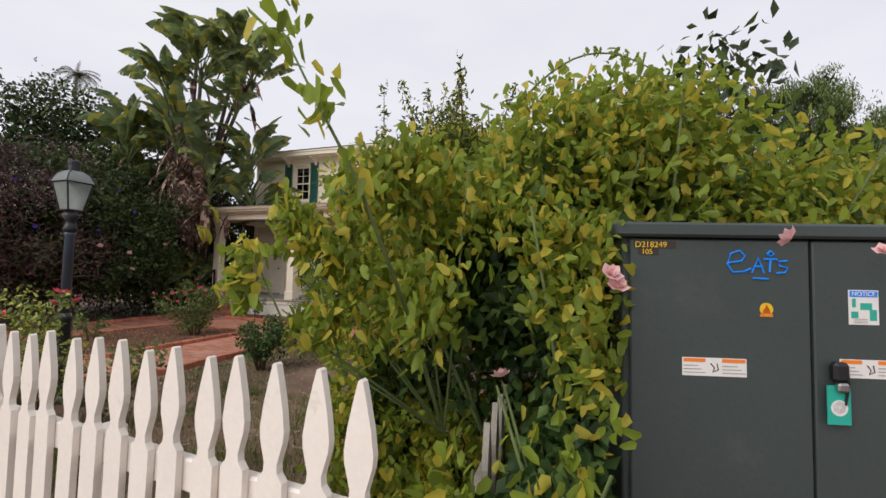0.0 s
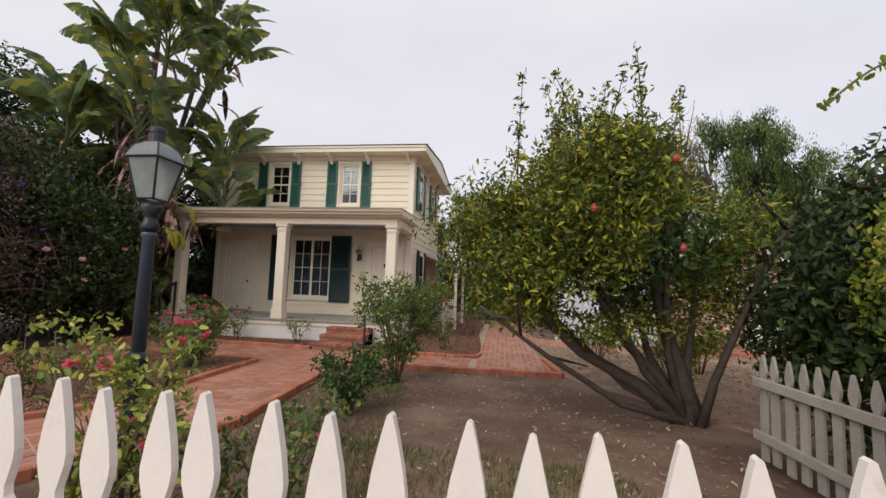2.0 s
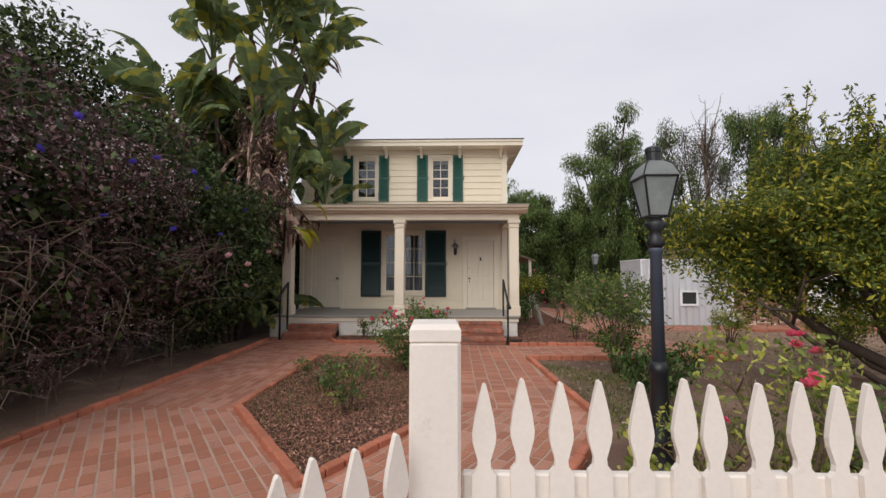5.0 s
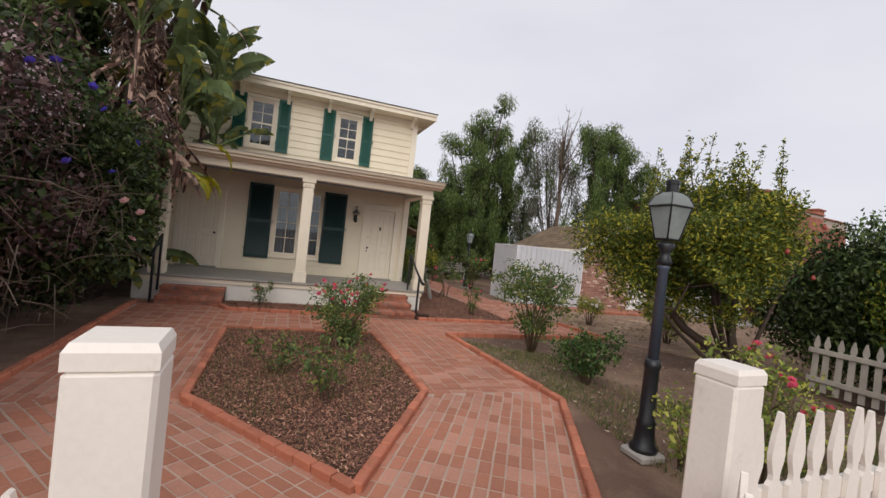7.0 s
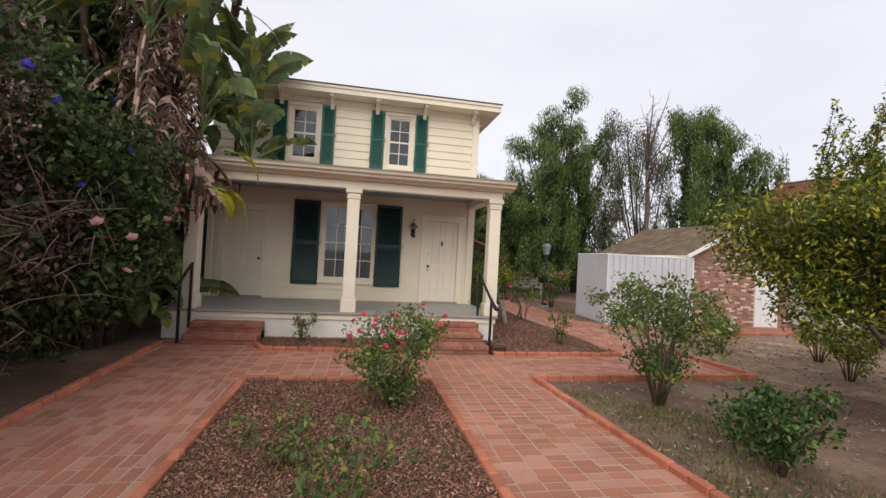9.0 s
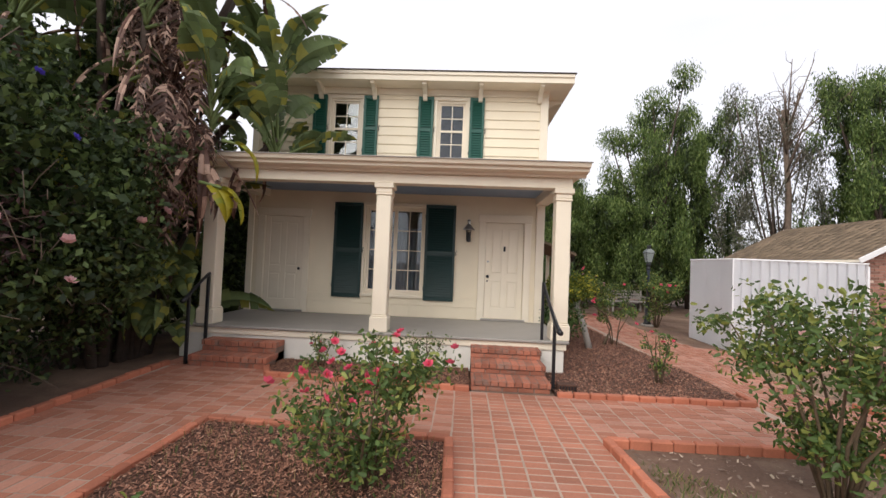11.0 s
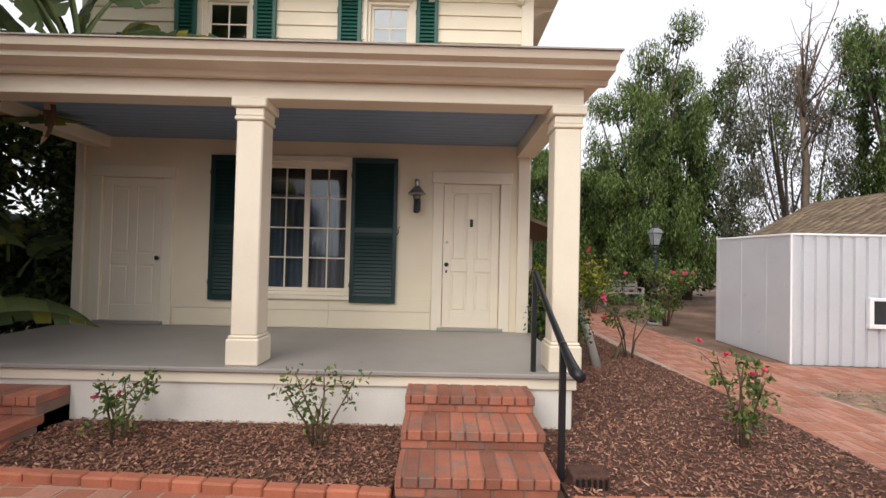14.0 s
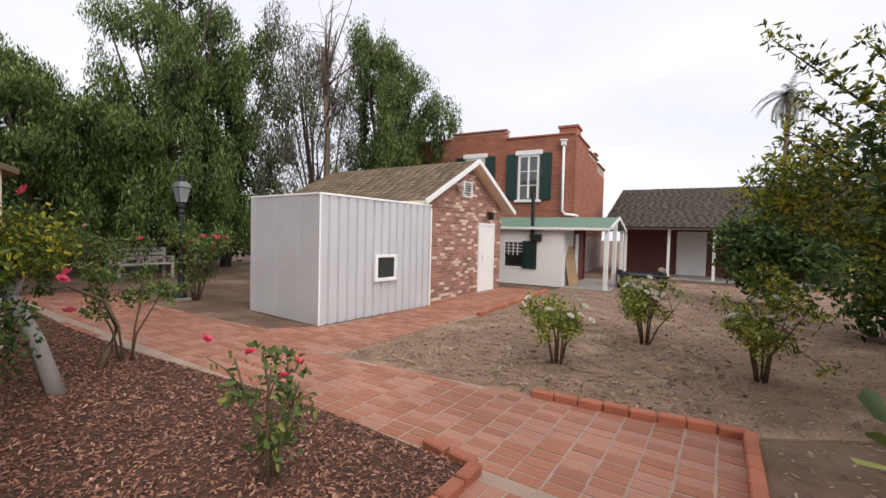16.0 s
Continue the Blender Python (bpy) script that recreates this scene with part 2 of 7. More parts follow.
def glass_material(name, tint=(0.9, 0.94, 0.95), rough=0.02):
    m = bpy.data.materials.new(name)
    m.use_nodes = True
    n, l = m.node_tree.nodes, m.node_tree.links
    n.clear()
    out = n.new("ShaderNodeOutputMaterial")
    gl = n.new("ShaderNodeBsdfGlossy")
    gl.inputs["Roughness"].default_value = rough
    tr = n.new("ShaderNodeBsdfTransparent")
    tr.inputs["Color"].default_value = (*tint, 1)
    fr = n.new("ShaderNodeFresnel")
    fr.inputs["IOR"].default_value = 1.55
    up = n.new("ShaderNodeMath")
    up.operation = "MULTIPLY_ADD"
    up.inputs[1].default_value, up.inputs[2].default_value = 1.3, 0.02
    mx = n.new("ShaderNodeMixShader")
    l.new(fr.outputs[0], up.inputs[0])
    l.new(up.outputs[0], mx.inputs["Fac"])
    l.new(tr.outputs[0], mx.inputs[1])
    l.new(gl.outputs[0], mx.inputs[2])
    l.new(mx.outputs[0], out.inputs["Surface"])
    return m


M_GLASS = glass_material("window_glass", (0.75, 0.80, 0.82))
M_FROSTED = material("clouded_lantern_glass", (0.50, 0.53, 0.52), 0.25, 0.15, 5, 30, 0.0, translucent=0.65)
M_LAMPGLASS = glass_material("lantern_glass", (0.82, 0.85, 0.84), 0.15)


# ---- building blocks ----
def part(name, bm, mat, parent=None, label="", smooth=False):
    """Links a bmesh as one mesh object, under a thing or a part."""
    me = bpy.data.meshes.new(name)
    bm.to_mesh(me)
    bm.free()
    me.materials.append(mat)
    if smooth:
        me.shade_smooth()
    ob = new(name, me)
    if parent:
        ob.parent = parent
    if label:
        ob["label"] = label
    return ob


def raw(name, verts, faces, mat, parent=None, label="", flat=False):
    """A mesh object straight from arrays of triangles or quads."""
    verts = np.asarray(verts, np.float32)
    faces = np.asarray(faces, np.int32)
    me = bpy.data.meshes.new(name)
    k = faces.shape[1]
    me.vertices.add(len(verts))
    me.vertices.foreach_set("co", verts.ravel())
    me.loops.add(faces.size)
    me.loops.foreach_set("vertex_index", faces.ravel())
    me.polygons.add(len(faces))
    me.polygons.foreach_set("loop_start", np.arange(0, faces.size, k, dtype=np.int32))
    me.update(calc_edges=True)
    me.validate()
    if flat:
        me.shade_flat()
    me.materials.append(mat)
    ob = new(name, me)
    if parent:
        ob.parent = parent
    if label:
        ob["label"] = label
    return ob


def empty(name, x=0, y=0, z=0, rz=0):
    ob = new(name)
    ob.matrix_basis = pose(x, y, z, 0, 0, rz)
    return ob


def box(bm, x0, y0, z0, x1, y1, z1, bevel=0.0):
    """Adds a box between two corners, with bevelled edges."""
    r = bmesh.ops.create_cube(bm, size=1.0)
    vs = r["verts"]
    for v in vs:
        v.co = Vector(((x0 + x1) / 2 + v.co.x * (x1 - x0), (y0 + y1) / 2 + v.co.y * (y1 - y0), (z0 + z1) / 2 + v.co.z * (z1 - z0)))
    if bevel:
        es = list({e for v in vs for e in v.link_edges})
        bmesh.ops.bevel(bm, geom=es, offset=bevel, segments=1, affect="EDGES", profile=0.5)
    return bm


def boxes(*dims, bevel=0.0):
    bm = bmesh.new()
    for d in dims:
        box(bm, *d, bevel=bevel)
    return bm


def lathe(profile, steps=16, bm=None, x=0, y=0):
    """A turned solid from (radius, height) pairs."""
    bm = bm or bmesh.new()
    rings = []
    for r, z in profile:
        rings.append([bm.verts.new((x + r * math.cos(2 * math.pi * i / steps), y + r * math.sin(2 * math.pi * i / steps), z)) for i in range(steps)])
    for a, b in zip(rings, rings[1:]):
        for i in range(steps):
            bm.faces.new((a[i], a[(i + 1) % steps], b[(i + 1) % steps], b[i]))
    bm.faces.new(rings[0][::-1])
    bm.faces.new(rings[-1])
    return bm


def tube(points, radii, steps=7, bm=None):
    """A tapered tube along points."""
    bm = bm or bmesh.new()
    rings = []
    n = len(points)
    for i, p in enumerate(points):
        p = Vector(p)
        d = (Vector(points[min(i + 1, n - 1)]) - Vector(points[max(i - 1, 0)])).normalized()
        side = d.cross(Vector((0.31, 0.17, 0.94)) if abs(d.z) < 0.9 else Vector((1, 0.1, 0))).normalized()
        up = side.cross(d)
        r = radii[i] if hasattr(radii, "__len__") else radii
        rings.append([bm.verts.new(p + r * (side * math.cos(2 * math.pi * k / steps) + up * math.sin(2 * math.pi * k / steps))) for k in range(steps)])
    for a, b in zip(rings, rings[1:]):
        for k in range(steps):
            bm.faces.new((a[k], a[(k + 1) % steps], b[(k + 1) % steps], b[k]))
    bm.faces.new(rings[0][::-1])
    bm.faces.new(rings[-1])
    return bm


def prism(poly, z0, z1, bm=None):
    """A polygon in plan raised from z0 to z1."""
    bm = bm or bmesh.new()
    lo = [bm.verts.new((x, y, z0)) for x, y in poly]
    hi = [bm.verts.new((x, y, z1)) for x, y in poly]
    n = len(poly)
    bm.faces.new(lo[::-1])
    bm.faces.new(hi)
    for i in range(n):
        bm.faces.new((lo[i], lo[(i + 1) % n], hi[(i + 1) % n], hi[i]))
    bmesh.ops.recalc_face_normals(bm, faces=bm.faces)
    return bm


def extrude_profile(profile, x0, x1, bm=None):
    """A (y, z) outline drawn out along x."""
    bm = bm or bmesh.new()
    a = [bm.verts.new((x0, y, z)) for y, z in profile]
    b = [bm.verts.new((x1, y, z)) for y, z in profile]
    n = len(profile)
    bm.faces.new(a[::-1])
    bm.faces.new(b)
    for i in range(n):
        bm.faces.new((a[i], a[(i + 1) % n], b[(i + 1) % n], b[i]))
    bmesh.ops.recalc_face_normals(bm, faces=bm.faces)
    return bm


def inside(poly, x, y):
    hit = False
    for (x0, y0), (x1, y1) in zip(poly, poly[1:] + poly[:1]):
        if (y0 > y) != (y1 > y) and x < (x1 - x0) * (y - y0) / (y1 - y0) + x0:
            hit = not hit
    return hit


def wall_with_holes(x0, x1, z0, z1, y0, y1, holes, bm=None):
    """A wall along x with rectangular holes (xa, xb, za, zb) right through it."""
    bm = bm or bmesh.new()
    xs = sorted({x0, x1, *(h[0] for h in holes), *(h[1] for h in holes)})
    zs = sorted({z0, z1, *(h[2] for h in holes), *(h[3] for h in holes)})
    for xa, xb in zip(xs, xs[1:]):
        run = None
        for za, zb in zip(zs, zs[1:]):
            cx, cz = (xa + xb) / 2, (za + zb) / 2
            free = any(h[0] < cx < h[1] and h[2] < cz < h[3] for h in holes)
            if free:
                if run:
                    box(bm, xa, y0, run[0], xb, y1, run[1])
                run = None
            else:
                run = (run[0], zb) if run else (za, zb)
        if run:
            box(bm, xa, y0, run[0], xb, y1, run[1])
    bmesh.ops.remove_doubles(bm, verts=bm.verts[:], dist=0.0005)
    return bm


def leaf_arrays(pts, size, aspect, rng, droop=0.0, fold=0.25, fine=False):
    """Folded leaves of random pose at pts: vertices and triangles. fine: rounder outline for plants seen close."""
    pts = np.asarray(pts, np.float64)
    n = len(pts)
    d = rng.normal(size=(n, 3))
    d[:, 2] -= droop * 2.0
    d /= np.linalg.norm(d, axis=1)[:, None]
    h = rng.normal(size=(n, 3))
    s = np.cross(d, h)
    s /= np.linalg.norm(s, axis=1)[:, None]
    u = np.cross(s, d)
    L = (size * rng.uniform(0.6, 1.3, n))[:, None]
    W = L * aspect * 0.5
    base = pts - d * L * 0.5
    tip = pts + d * L * 0.5 - u * L * 0.12
    mid = pts - d * L * 0.05
    a = mid + s * W + u * W * fold
    b = mid - s * W + u * W * fold
    if fine:
        fwd = pts + d * L * 0.25 - u * L * 0.05
        a0 = pts - d * L * 0.3 + s * W * 0.85 + u * W * fold
        b0 = pts - d * L * 0.3 - s * W * 0.85 + u * W * fold
        a1 = fwd + s * W * 0.62 + u * W * fold * 0.6
        b1 = fwd - s * W * 0.62 + u * W * fold * 0.6
        v = np.stack([base, a0, a1, tip, b1, b0], 1).reshape(-1, 3)
        i = np.arange(n)[:, None] * 6
        f = np.concatenate([i + [[0, 1, 2]], i + [[0, 2, 3]], i + [[0, 3, 4]], i + [[0, 4, 5]]], 1).reshape(-1, 3)
        return v, f
    v = np.stack([base, a, tip, b], 1).reshape(-1, 3)
    i = np.arange(n)[:, None] * 4
    f = np.concatenate([i + [[0, 1, 2]], i + [[0, 2, 3]]], 1).reshape(-1, 3)
    return v, f


def cloud_points(blobs, n, rng, hollow=3.0, gaps=0.0, freq=1.2):
    """Points in a set of ellipsoids (cx, cy, cz, rx, ry, rz), denser near their skins, with gaps left by noise."""
    blobs = np.asarray(blobs, np.float64)
    w = (blobs[:, 3] * blobs[:, 4] + blobs[:, 4] * blobs[:, 5] + blobs[:, 3] * blobs[:, 5])
    out = []
    total = 0
    while total < n:
        k = rng.choice(len(blobs), size=n, p=w / w.sum())
        d = rng.normal(size=(n, 3))
        d /= np.linalg.norm(d, axis=1)[:, None]
        r = rng.uniform(0, 1, n) ** (1.0 / hollow)
        r *= 1 + 0.10 * rng.normal(size=n)
        p = blobs[k, :3] + d * r[:, None] * blobs[k, 3:]
        if gaps:
            q = p * freq
            nz = np.sin(q[:, 0] * 2.1 + np.sin(q[:, 1] * 1.7) * 1.3) + np.sin(q[:, 1] * 2.3 + np.sin(q[:, 2] * 1.9) * 1.4) + np.sin(q[:, 2] * 2.7 + np.sin(q[:, 0] * 2.2) * 1.2)
            p = p[nz > -1.5 + gaps * 2.0]
        p = p[p[:, 2] > 0.03]
        out.append(p)
        total += len(p)
    return np.concatenate(out)[:n]


def foliage(name, parent, blobs, n, size, mat, seed, aspect=0.5, droop=0.0, hollow=3.0, gaps=0.0, freq=1.2, label="", fine=False):
    rng = np.random.default_rng(seed)
    pts = cloud_points(blobs, n, rng, hollow, gaps, freq)
    v, f = leaf_arrays(pts, size, aspect, rng, droop, fine=fine)
    return raw(name, v, f, mat, parent, label)


def random_blobs(cx, cy, cz, rx, ry, rz, n, rng, small=0.45):
    """Breaks one large ellipsoid into many uneven lumps."""
    out = []
    for i in range(n):
        d = rng.normal(size=3)
        d /= np.linalg.norm(d)
        r = rng.uniform(0.35, 0.8)
        s = small * rng.uniform(0.6, 1.3)
        out.append((cx + d[0] * r * rx, cy + d[1] * r * ry, cz + d[2] * r * rz, rx * s, ry * s, rz * s))
    return out


def blossoms(thing, points, radius, mat, seed, name="flower"):
    """Each bloom is a small cup of petals, a part of its plant."""
    rng = np.random.default_rng(seed)
    for p in points:
        v, f = [], []
        for ring, (k, tilt, s) in enumerate(((5, 0.35, 1.0), (5, 0.8, 0.8), (3, 1.2, 0.55))):
            for i in range(k):
                a = 2 * math.pi * (i + 0.5 * ring) / k + rng.uniform(-0.2, 0.2)
                o = np.array((math.cos(a) * math.cos(tilt), math.sin(a) * math.cos(tilt), math.sin(tilt))) * radius * s
                t = np.array((-math.sin(a), math.cos(a), 0)) * radius * 0.5 * s
                b = len(v)
                v += [np.zeros(3), o * 0.6 + t, o + np.array((0, 0, radius * 0.15)), o * 0.6 - t]
                f += [(b, b + 1, b + 2), (b, b + 2, b + 3)]
        ob = raw(name, np.array(v), np.array(f), mat, thing)
        ob.matrix_basis = pose(*p, rng.uniform(-50, 50), rng.uniform(-50, 50), rng.uniform(0, 360))


# ---- ground and paths ----
def ground_sheet():
    bm = bmesh.new()
    xs = [-400, -60, -20, -12] + [x * 1.0 for x in range(-10, 25)] + [30, 60, 400]
    ys = [-400, -60, -25] + [y * 1.0 for y in range(-18, 16)] + [20, 30, 60, 400]
    g = [[bm.verts.new((x, y, -0.02 + 0.012 * math.sin(x * 1.3 + 0.6 * y) * math.cos(y * 0.9))) for x in xs] for y in ys]
    for r0, r1 in zip(g, g[1:]):
        for i in range(len(xs) - 1):
            bm.faces.new((r0[i], r0[i + 1], r1[i + 1], r1[i]))
    ob = part("ground", bm, M_DIRT)
    return tagged(ob, "bare brown earth yard with patches of dry soil", "ground", kind="structure")


ground = ground_sheet()

PATH_MAIN = [(-4.62, -11.75), (-0.55, -11.75), (1.25, -8.50), (1.03, -4.90), (5.10, -4.84), (4.92, -3.16), (4.69, -0.60), (8.12, -0.80), (12.6, -0.48), (12.6, 0.86),
             (8.6, 0.86), (8.45, 0.52), (5.66, 0.66), (5.0, 1.2), (4.9, 4.2), (5.2, 7.6), (3.4, 7.6), (3.27, 3.3), (3.32, 1.1), (3.47, -0.7), (3.52, -2.0), (3.46, -3.38), (0.86, -3.40), (-0.3, -3.36), (-2.0, -3.26), (-3.27, -3.18), (-3.52, -2.6), (-3.52, -2.3), (-5.02, -2.3)]
BED = [(-3.04, -8.14), (-1.59, -10.01), (-0.47, -8.12), (-0.55, -5.10), (-3.07, -4.93)]
path_base = part("path_bed", prism(PATH_MAIN, -0.05, 0.003), M_MORTAR)
tagged(path_base, "sandy mortar bed under the red brick path", "path", kind="structure")


def chips(name, poly, n, mat, seed, z=0.03, size=0.05, parent=None, label=""):
    """Loose flat chips strewn over a polygon."""
    rng = np.random.default_rng(seed)
    a = np.array(poly)
    pts = []
    while len(pts) < n:
        x = rng.uniform(a[:, 0].min(), a[:, 0].max())
        y = rng.uniform(a[:, 1].min(), a[:, 1].max())
        if inside(poly, x, y):
            pts.append((x, y, z + rng.uniform(0, 0.02)))
    pts = np.array(pts)
    n = len(pts)
    t = rng.uniform(0, 2 * np.pi, n)
    L = size * rng.uniform(0.4, 1.3, n)
    W = L * rng.uniform(0.2, 0.5, n)
    tilt = rng.uniform(-0.5, 0.5, (n, 2))
    d = np.stack([np.cos(t), np.sin(t), tilt[:, 0]], 1) * L[:, None] / 2
    s = np.stack([-np.sin(t), np.cos(t), tilt[:, 1]], 1) * W[:, None] / 2
    v = np.stack([pts - d - s, pts + d - s * 0.6, pts + d * 0.8 + s, pts - d * 0.9 + s * 0.8], 1).reshape(-1, 3)
    i = np.arange(n)[:, None] * 4
    f = np.concatenate([i + [[0, 1, 2]], i + [[0, 2, 3]]], 1).reshape(-1, 3)
    ob = raw(name, v, f, mat, parent, label)
    return ob


MULCH_HOUSE = [(-3.5, -2.6), (-3.22, -3.13), (-2.0, -3.21), (-0.32, -3.31), (-0.32, -2.15), (-3.5, -2.15)]
MULCH_RIGHT = [(0.86, -3.36), (3.44, -3.32), (3.50, -2.0), (3.45, -0.7), (3.30, 1.1), (3.25, 3.3), (3.38, 6.5), (1.2, 6.5), (1.2, -2.15), (0.86, -2.15)]
for nm, poly, seed, cnt, lab in (("mulch_bed", MULCH_HOUSE, 1, 5000, "brown bark mulch bed along the porch"), ("mulch_bed", MULCH_RIGHT, 2, 22000, "brown bark mulch bed beside the brick steps"), ("mulch_bed", BED, 3, 16000, "dark bark mulch in the brick-edged bed")):
    b = part(nm, prism(poly, -0.04, 0.028), M_MULCH)
    tagged(b, lab, "mulch", kind="stuff")
    c = chips("bark_chips", poly, cnt * 2, M_CHIP, seed, 0.032, 0.031)
    tagged(c, lab.replace("bed", "chips"), "mulch", kind="stuff")
GRAVEL = [(4.94, -3.14), (4.71, -0.58), (8.12, -0.78), (12.6, -0.46), (18.5, -1.0), (18.5, -9.0), (7.4, -8.0), (5.9, -6.0), (5.13, -4.80)]
g = part("gravel_yard", prism(GRAVEL, -0.06, 0.0), M_GRAVEL)
tagged(g, "grey-brown gravelly earth strewn with wood chips", "gravel", kind="structure")
tagged(chips("wood_chips", GRAVEL, 34000, M_GREYCHIP, 5, 0.002, 0.036), "grey wood chips strewn over the yard", "wood chips", kind="stuff")
tagged(chips("dry_straw", [(4.95, -3.0), (4.8, -0.7), (7.0, -1.2), (10.5, -3.5), (8.5, -5.5), (5.3, -4.6)], 2200, M_STRAW, 6, 0.004, 0.07), "pale dry straw lying on the yard", "straw", kind="stuff")
tagged(chips("fallen_leaves", [(1.0, -11.4), (6.4, -11.4), (6.4, -5.0), (1.2, -5.0), (1.35, -8.5)], 4000, M_GREYCHIP, 7, -0.005, 0.045), "dry fallen leaves on the bare earth", "leaves", kind="stuff")


# ---- the house ----
FLOOR = 0.55
HX0, HX1, HBACK = -5.28, 1.20, 5.2
WTOP = 5.56
house = empty("house", 0, 0, 0)
tagged(house, "two-storey cream clapboard house with a porch and green shutters", "house")
DOORS = [(0.0, 0.82, FLOOR + 0.05, 2.67), (-4.90, -4.03, FLOOR + 0.05, 2.65)]
LOWER = (-2.64, -1.33, 1.02, 2.94)
UPPER = [(-3.55, -2.86, 3.98, 5.32), (-1.17, -0.52, 3.98, 5.32)]
part("front_wall", wall_with_holes(HX0, HX1, 0.0, WTOP, 0.0, 0.16, [*DOORS, LOWER, *UPPER]), M_CREAM, house)
part("side_wall", boxes((HX1 - 0.16, 0.16, 0.0, HX1, HBACK, WTOP)), M_CREAM, house)
part("side_wall", boxes((HX0, 0.16, 0.0, HX0 + 0.16, HBACK, WTOP)), M_CREAM, house)
part("back_wall", boxes((HX0 + 0.16, HBACK - 0.16, 0.0, HX1 - 0.16, HBACK, WTOP)), M_CREAM, house)
# added floors and backing, coloured near-black so the rooms look unlit
part("dark_inner_floor", boxes((HX0 + 0.16, 0.16, 3.30, HX1 - 0.16, HBACK - 0.16, 3.42)), M_UNLIT, house)
part("dark_inner_floor", boxes((HX0 + 0.16, 0.16, 0.30, HX1 - 0.16, HBACK - 0.16, 0.52)), M_UNLIT, house)
part("dark_backing", boxes((HX0 + 0.16, 1.6, 0.55, HX1 - 0.16, 1.7, 5.5)), M_UNLIT, house)


def lap_board(length, h=0.205):
    """One clapboard, thicker at its lower edge."""
    bm = bmesh.new()
    prof = [(0.0, 0.0), (-0.030, 0.0), (-0.032, 0.008), (-0.010, h), (0.0, h)]
    return extrude_profile(prof, 0.0, length, bm)


board_meshes = {}
def clapboard(x0, x1, z, side=False):
    key = round(x1 - x0, 3)
    if key not in board_meshes:
        bm = lap_board(key)
        me = bpy.data.meshes.new("clapboard")
        bm.to_mesh(me)
        bm.free()
        me.materials.append(M_CREAM)
        board_meshes[key] = me
    ob = new("clapboard", board_meshes[key])
    ob.parent = house
    ob.matrix_basis = pose(HX1 + 0.001, x0, z, 0, 0, 90) if side else pose(x0, -0.001, z)


z = 3.52
while z < 5.40:
    cuts = [HX0 + 0.02]
    for a, b, za, zb in UPPER:
        if za - 0.10 < z + 0.1 < zb + 0.12:
            cuts += [a - 0.06, b + 0.06]
    cuts.append(HX1 - 0.13)
    for a, b in zip(cuts[::2], cuts[1::2]):
        clapboard(a, b, z)
    z += 0.2
z = 0.5
while z < 5.40:
    clapboard(0.14, HBACK, z, True)
    z += 0.2
# smooth boards of the wall under the porch
for za, zb in ((FLOOR, 0.80), (0.803, 1.00)):
    for xa, xb in ((-3.86, -1.62), (-1.618, -0.16)):
        part("wall_board", boxes((xa, -0.018, za + 0.002, xb, -0.001, zb), bevel=0.004), M_CREAM, house)
part("corner_board", boxes((HX1 - 0.13, -0.045, 0.5, HX1 + 0.045, 0.13, 5.42), bevel=0.006), M_TRIM, house)
part("corner_board", boxes((HX0, -0.045, 0.5, HX0 + 0.13, -0.001, 5.42), bevel=0.006), M_TRIM, house)

# roof with deep eaves and brackets
eave_prof = [(-0.50, WTOP), (-0.50, 5.66), (-0.53, 5.68), (-0.53, 5.74), (HBACK / 2, 6.08), (HBACK + 0.5, 5.74), (HBACK + 0.5, WTOP)]
part("roof", extrude_profile(eave_prof, HX0 - 0.45, HX1 + 0.48), M_TRIM, house)
part("roof_covering", extrude_profile([(-0.55, 5.745), (-0.55, 5.765), (HBACK / 2, 6.11), (HBACK + 0.52, 5.765), (HBACK + 0.52, 5.745), (HBACK / 2, 6.085)], HX0 - 0.48, HX1 + 0.51), M_ROOFDARK, house)
part("frieze", boxes((HX0, -0.05, 5.42, HX1 + 0.05, -0.003, WTOP), bevel=0.005), M_TRIM, house)
part("frieze", boxes((HX1 + 0.003, 0.14, 5.42, HX1 + 0.05, HBACK, WTOP), bevel=0.005), M_TRIM, house)
bracket_prof = [(-0.05, 5.28), (-0.10, 5.30), (-0.16, 5.40), (-0.30, 5.48), (-0.44, 5.51), (-0.44, 5.558), (-0.05, 5.558)]
for x in (-5.10, -3.80, -2.60, -1.49, -0.28, 1.0):
    part("bracket", extrude_profile(bracket_prof, x, x + 0.09), M_TRIM, house)
for y in (0.5, 1.9, 3.3, 4.6):
    ob = part("bracket", extrude_profile(bracket_prof, -0.045, 0.045), M_TRIM, house)
    ob.matrix_basis = pose(HX1, y, 0, 0, 0, 90)

# porch
PY = -2.20
part("porch_floor", boxes((HX0 - 0.03, PY - 0.04, FLOOR - 0.045, HX1 + 0.10, -0.02, FLOOR), bevel=0.01), M_PORCHFLOOR, house, "grey painted porch floor")
part("porch_skirt", boxes((HX0, PY, 0.40, HX1 + 0.06, PY + 0.05, FLOOR - 0.047), bevel=0.005), M_TRIM, house)
part("porch_skirt", boxes((HX1 + 0.01, PY + 0.05, 0.40, HX1 + 0.06, 0.0, FLOOR - 0.047), bevel=0.005), M_TRIM, house)
part("plinth", boxes((HX0 + 0.02, PY + 0.03, -0.05, HX1 + 0.03, PY + 0.25, 0.40), bevel=0.01), M_PLINTH, house, "whitewashed masonry plinth")
part("plinth", boxes((HX1 - 0.19, PY + 0.25, -0.05, HX1 + 0.03, 0.0, 0.40), bevel=0.01), M_PLINTH, house)


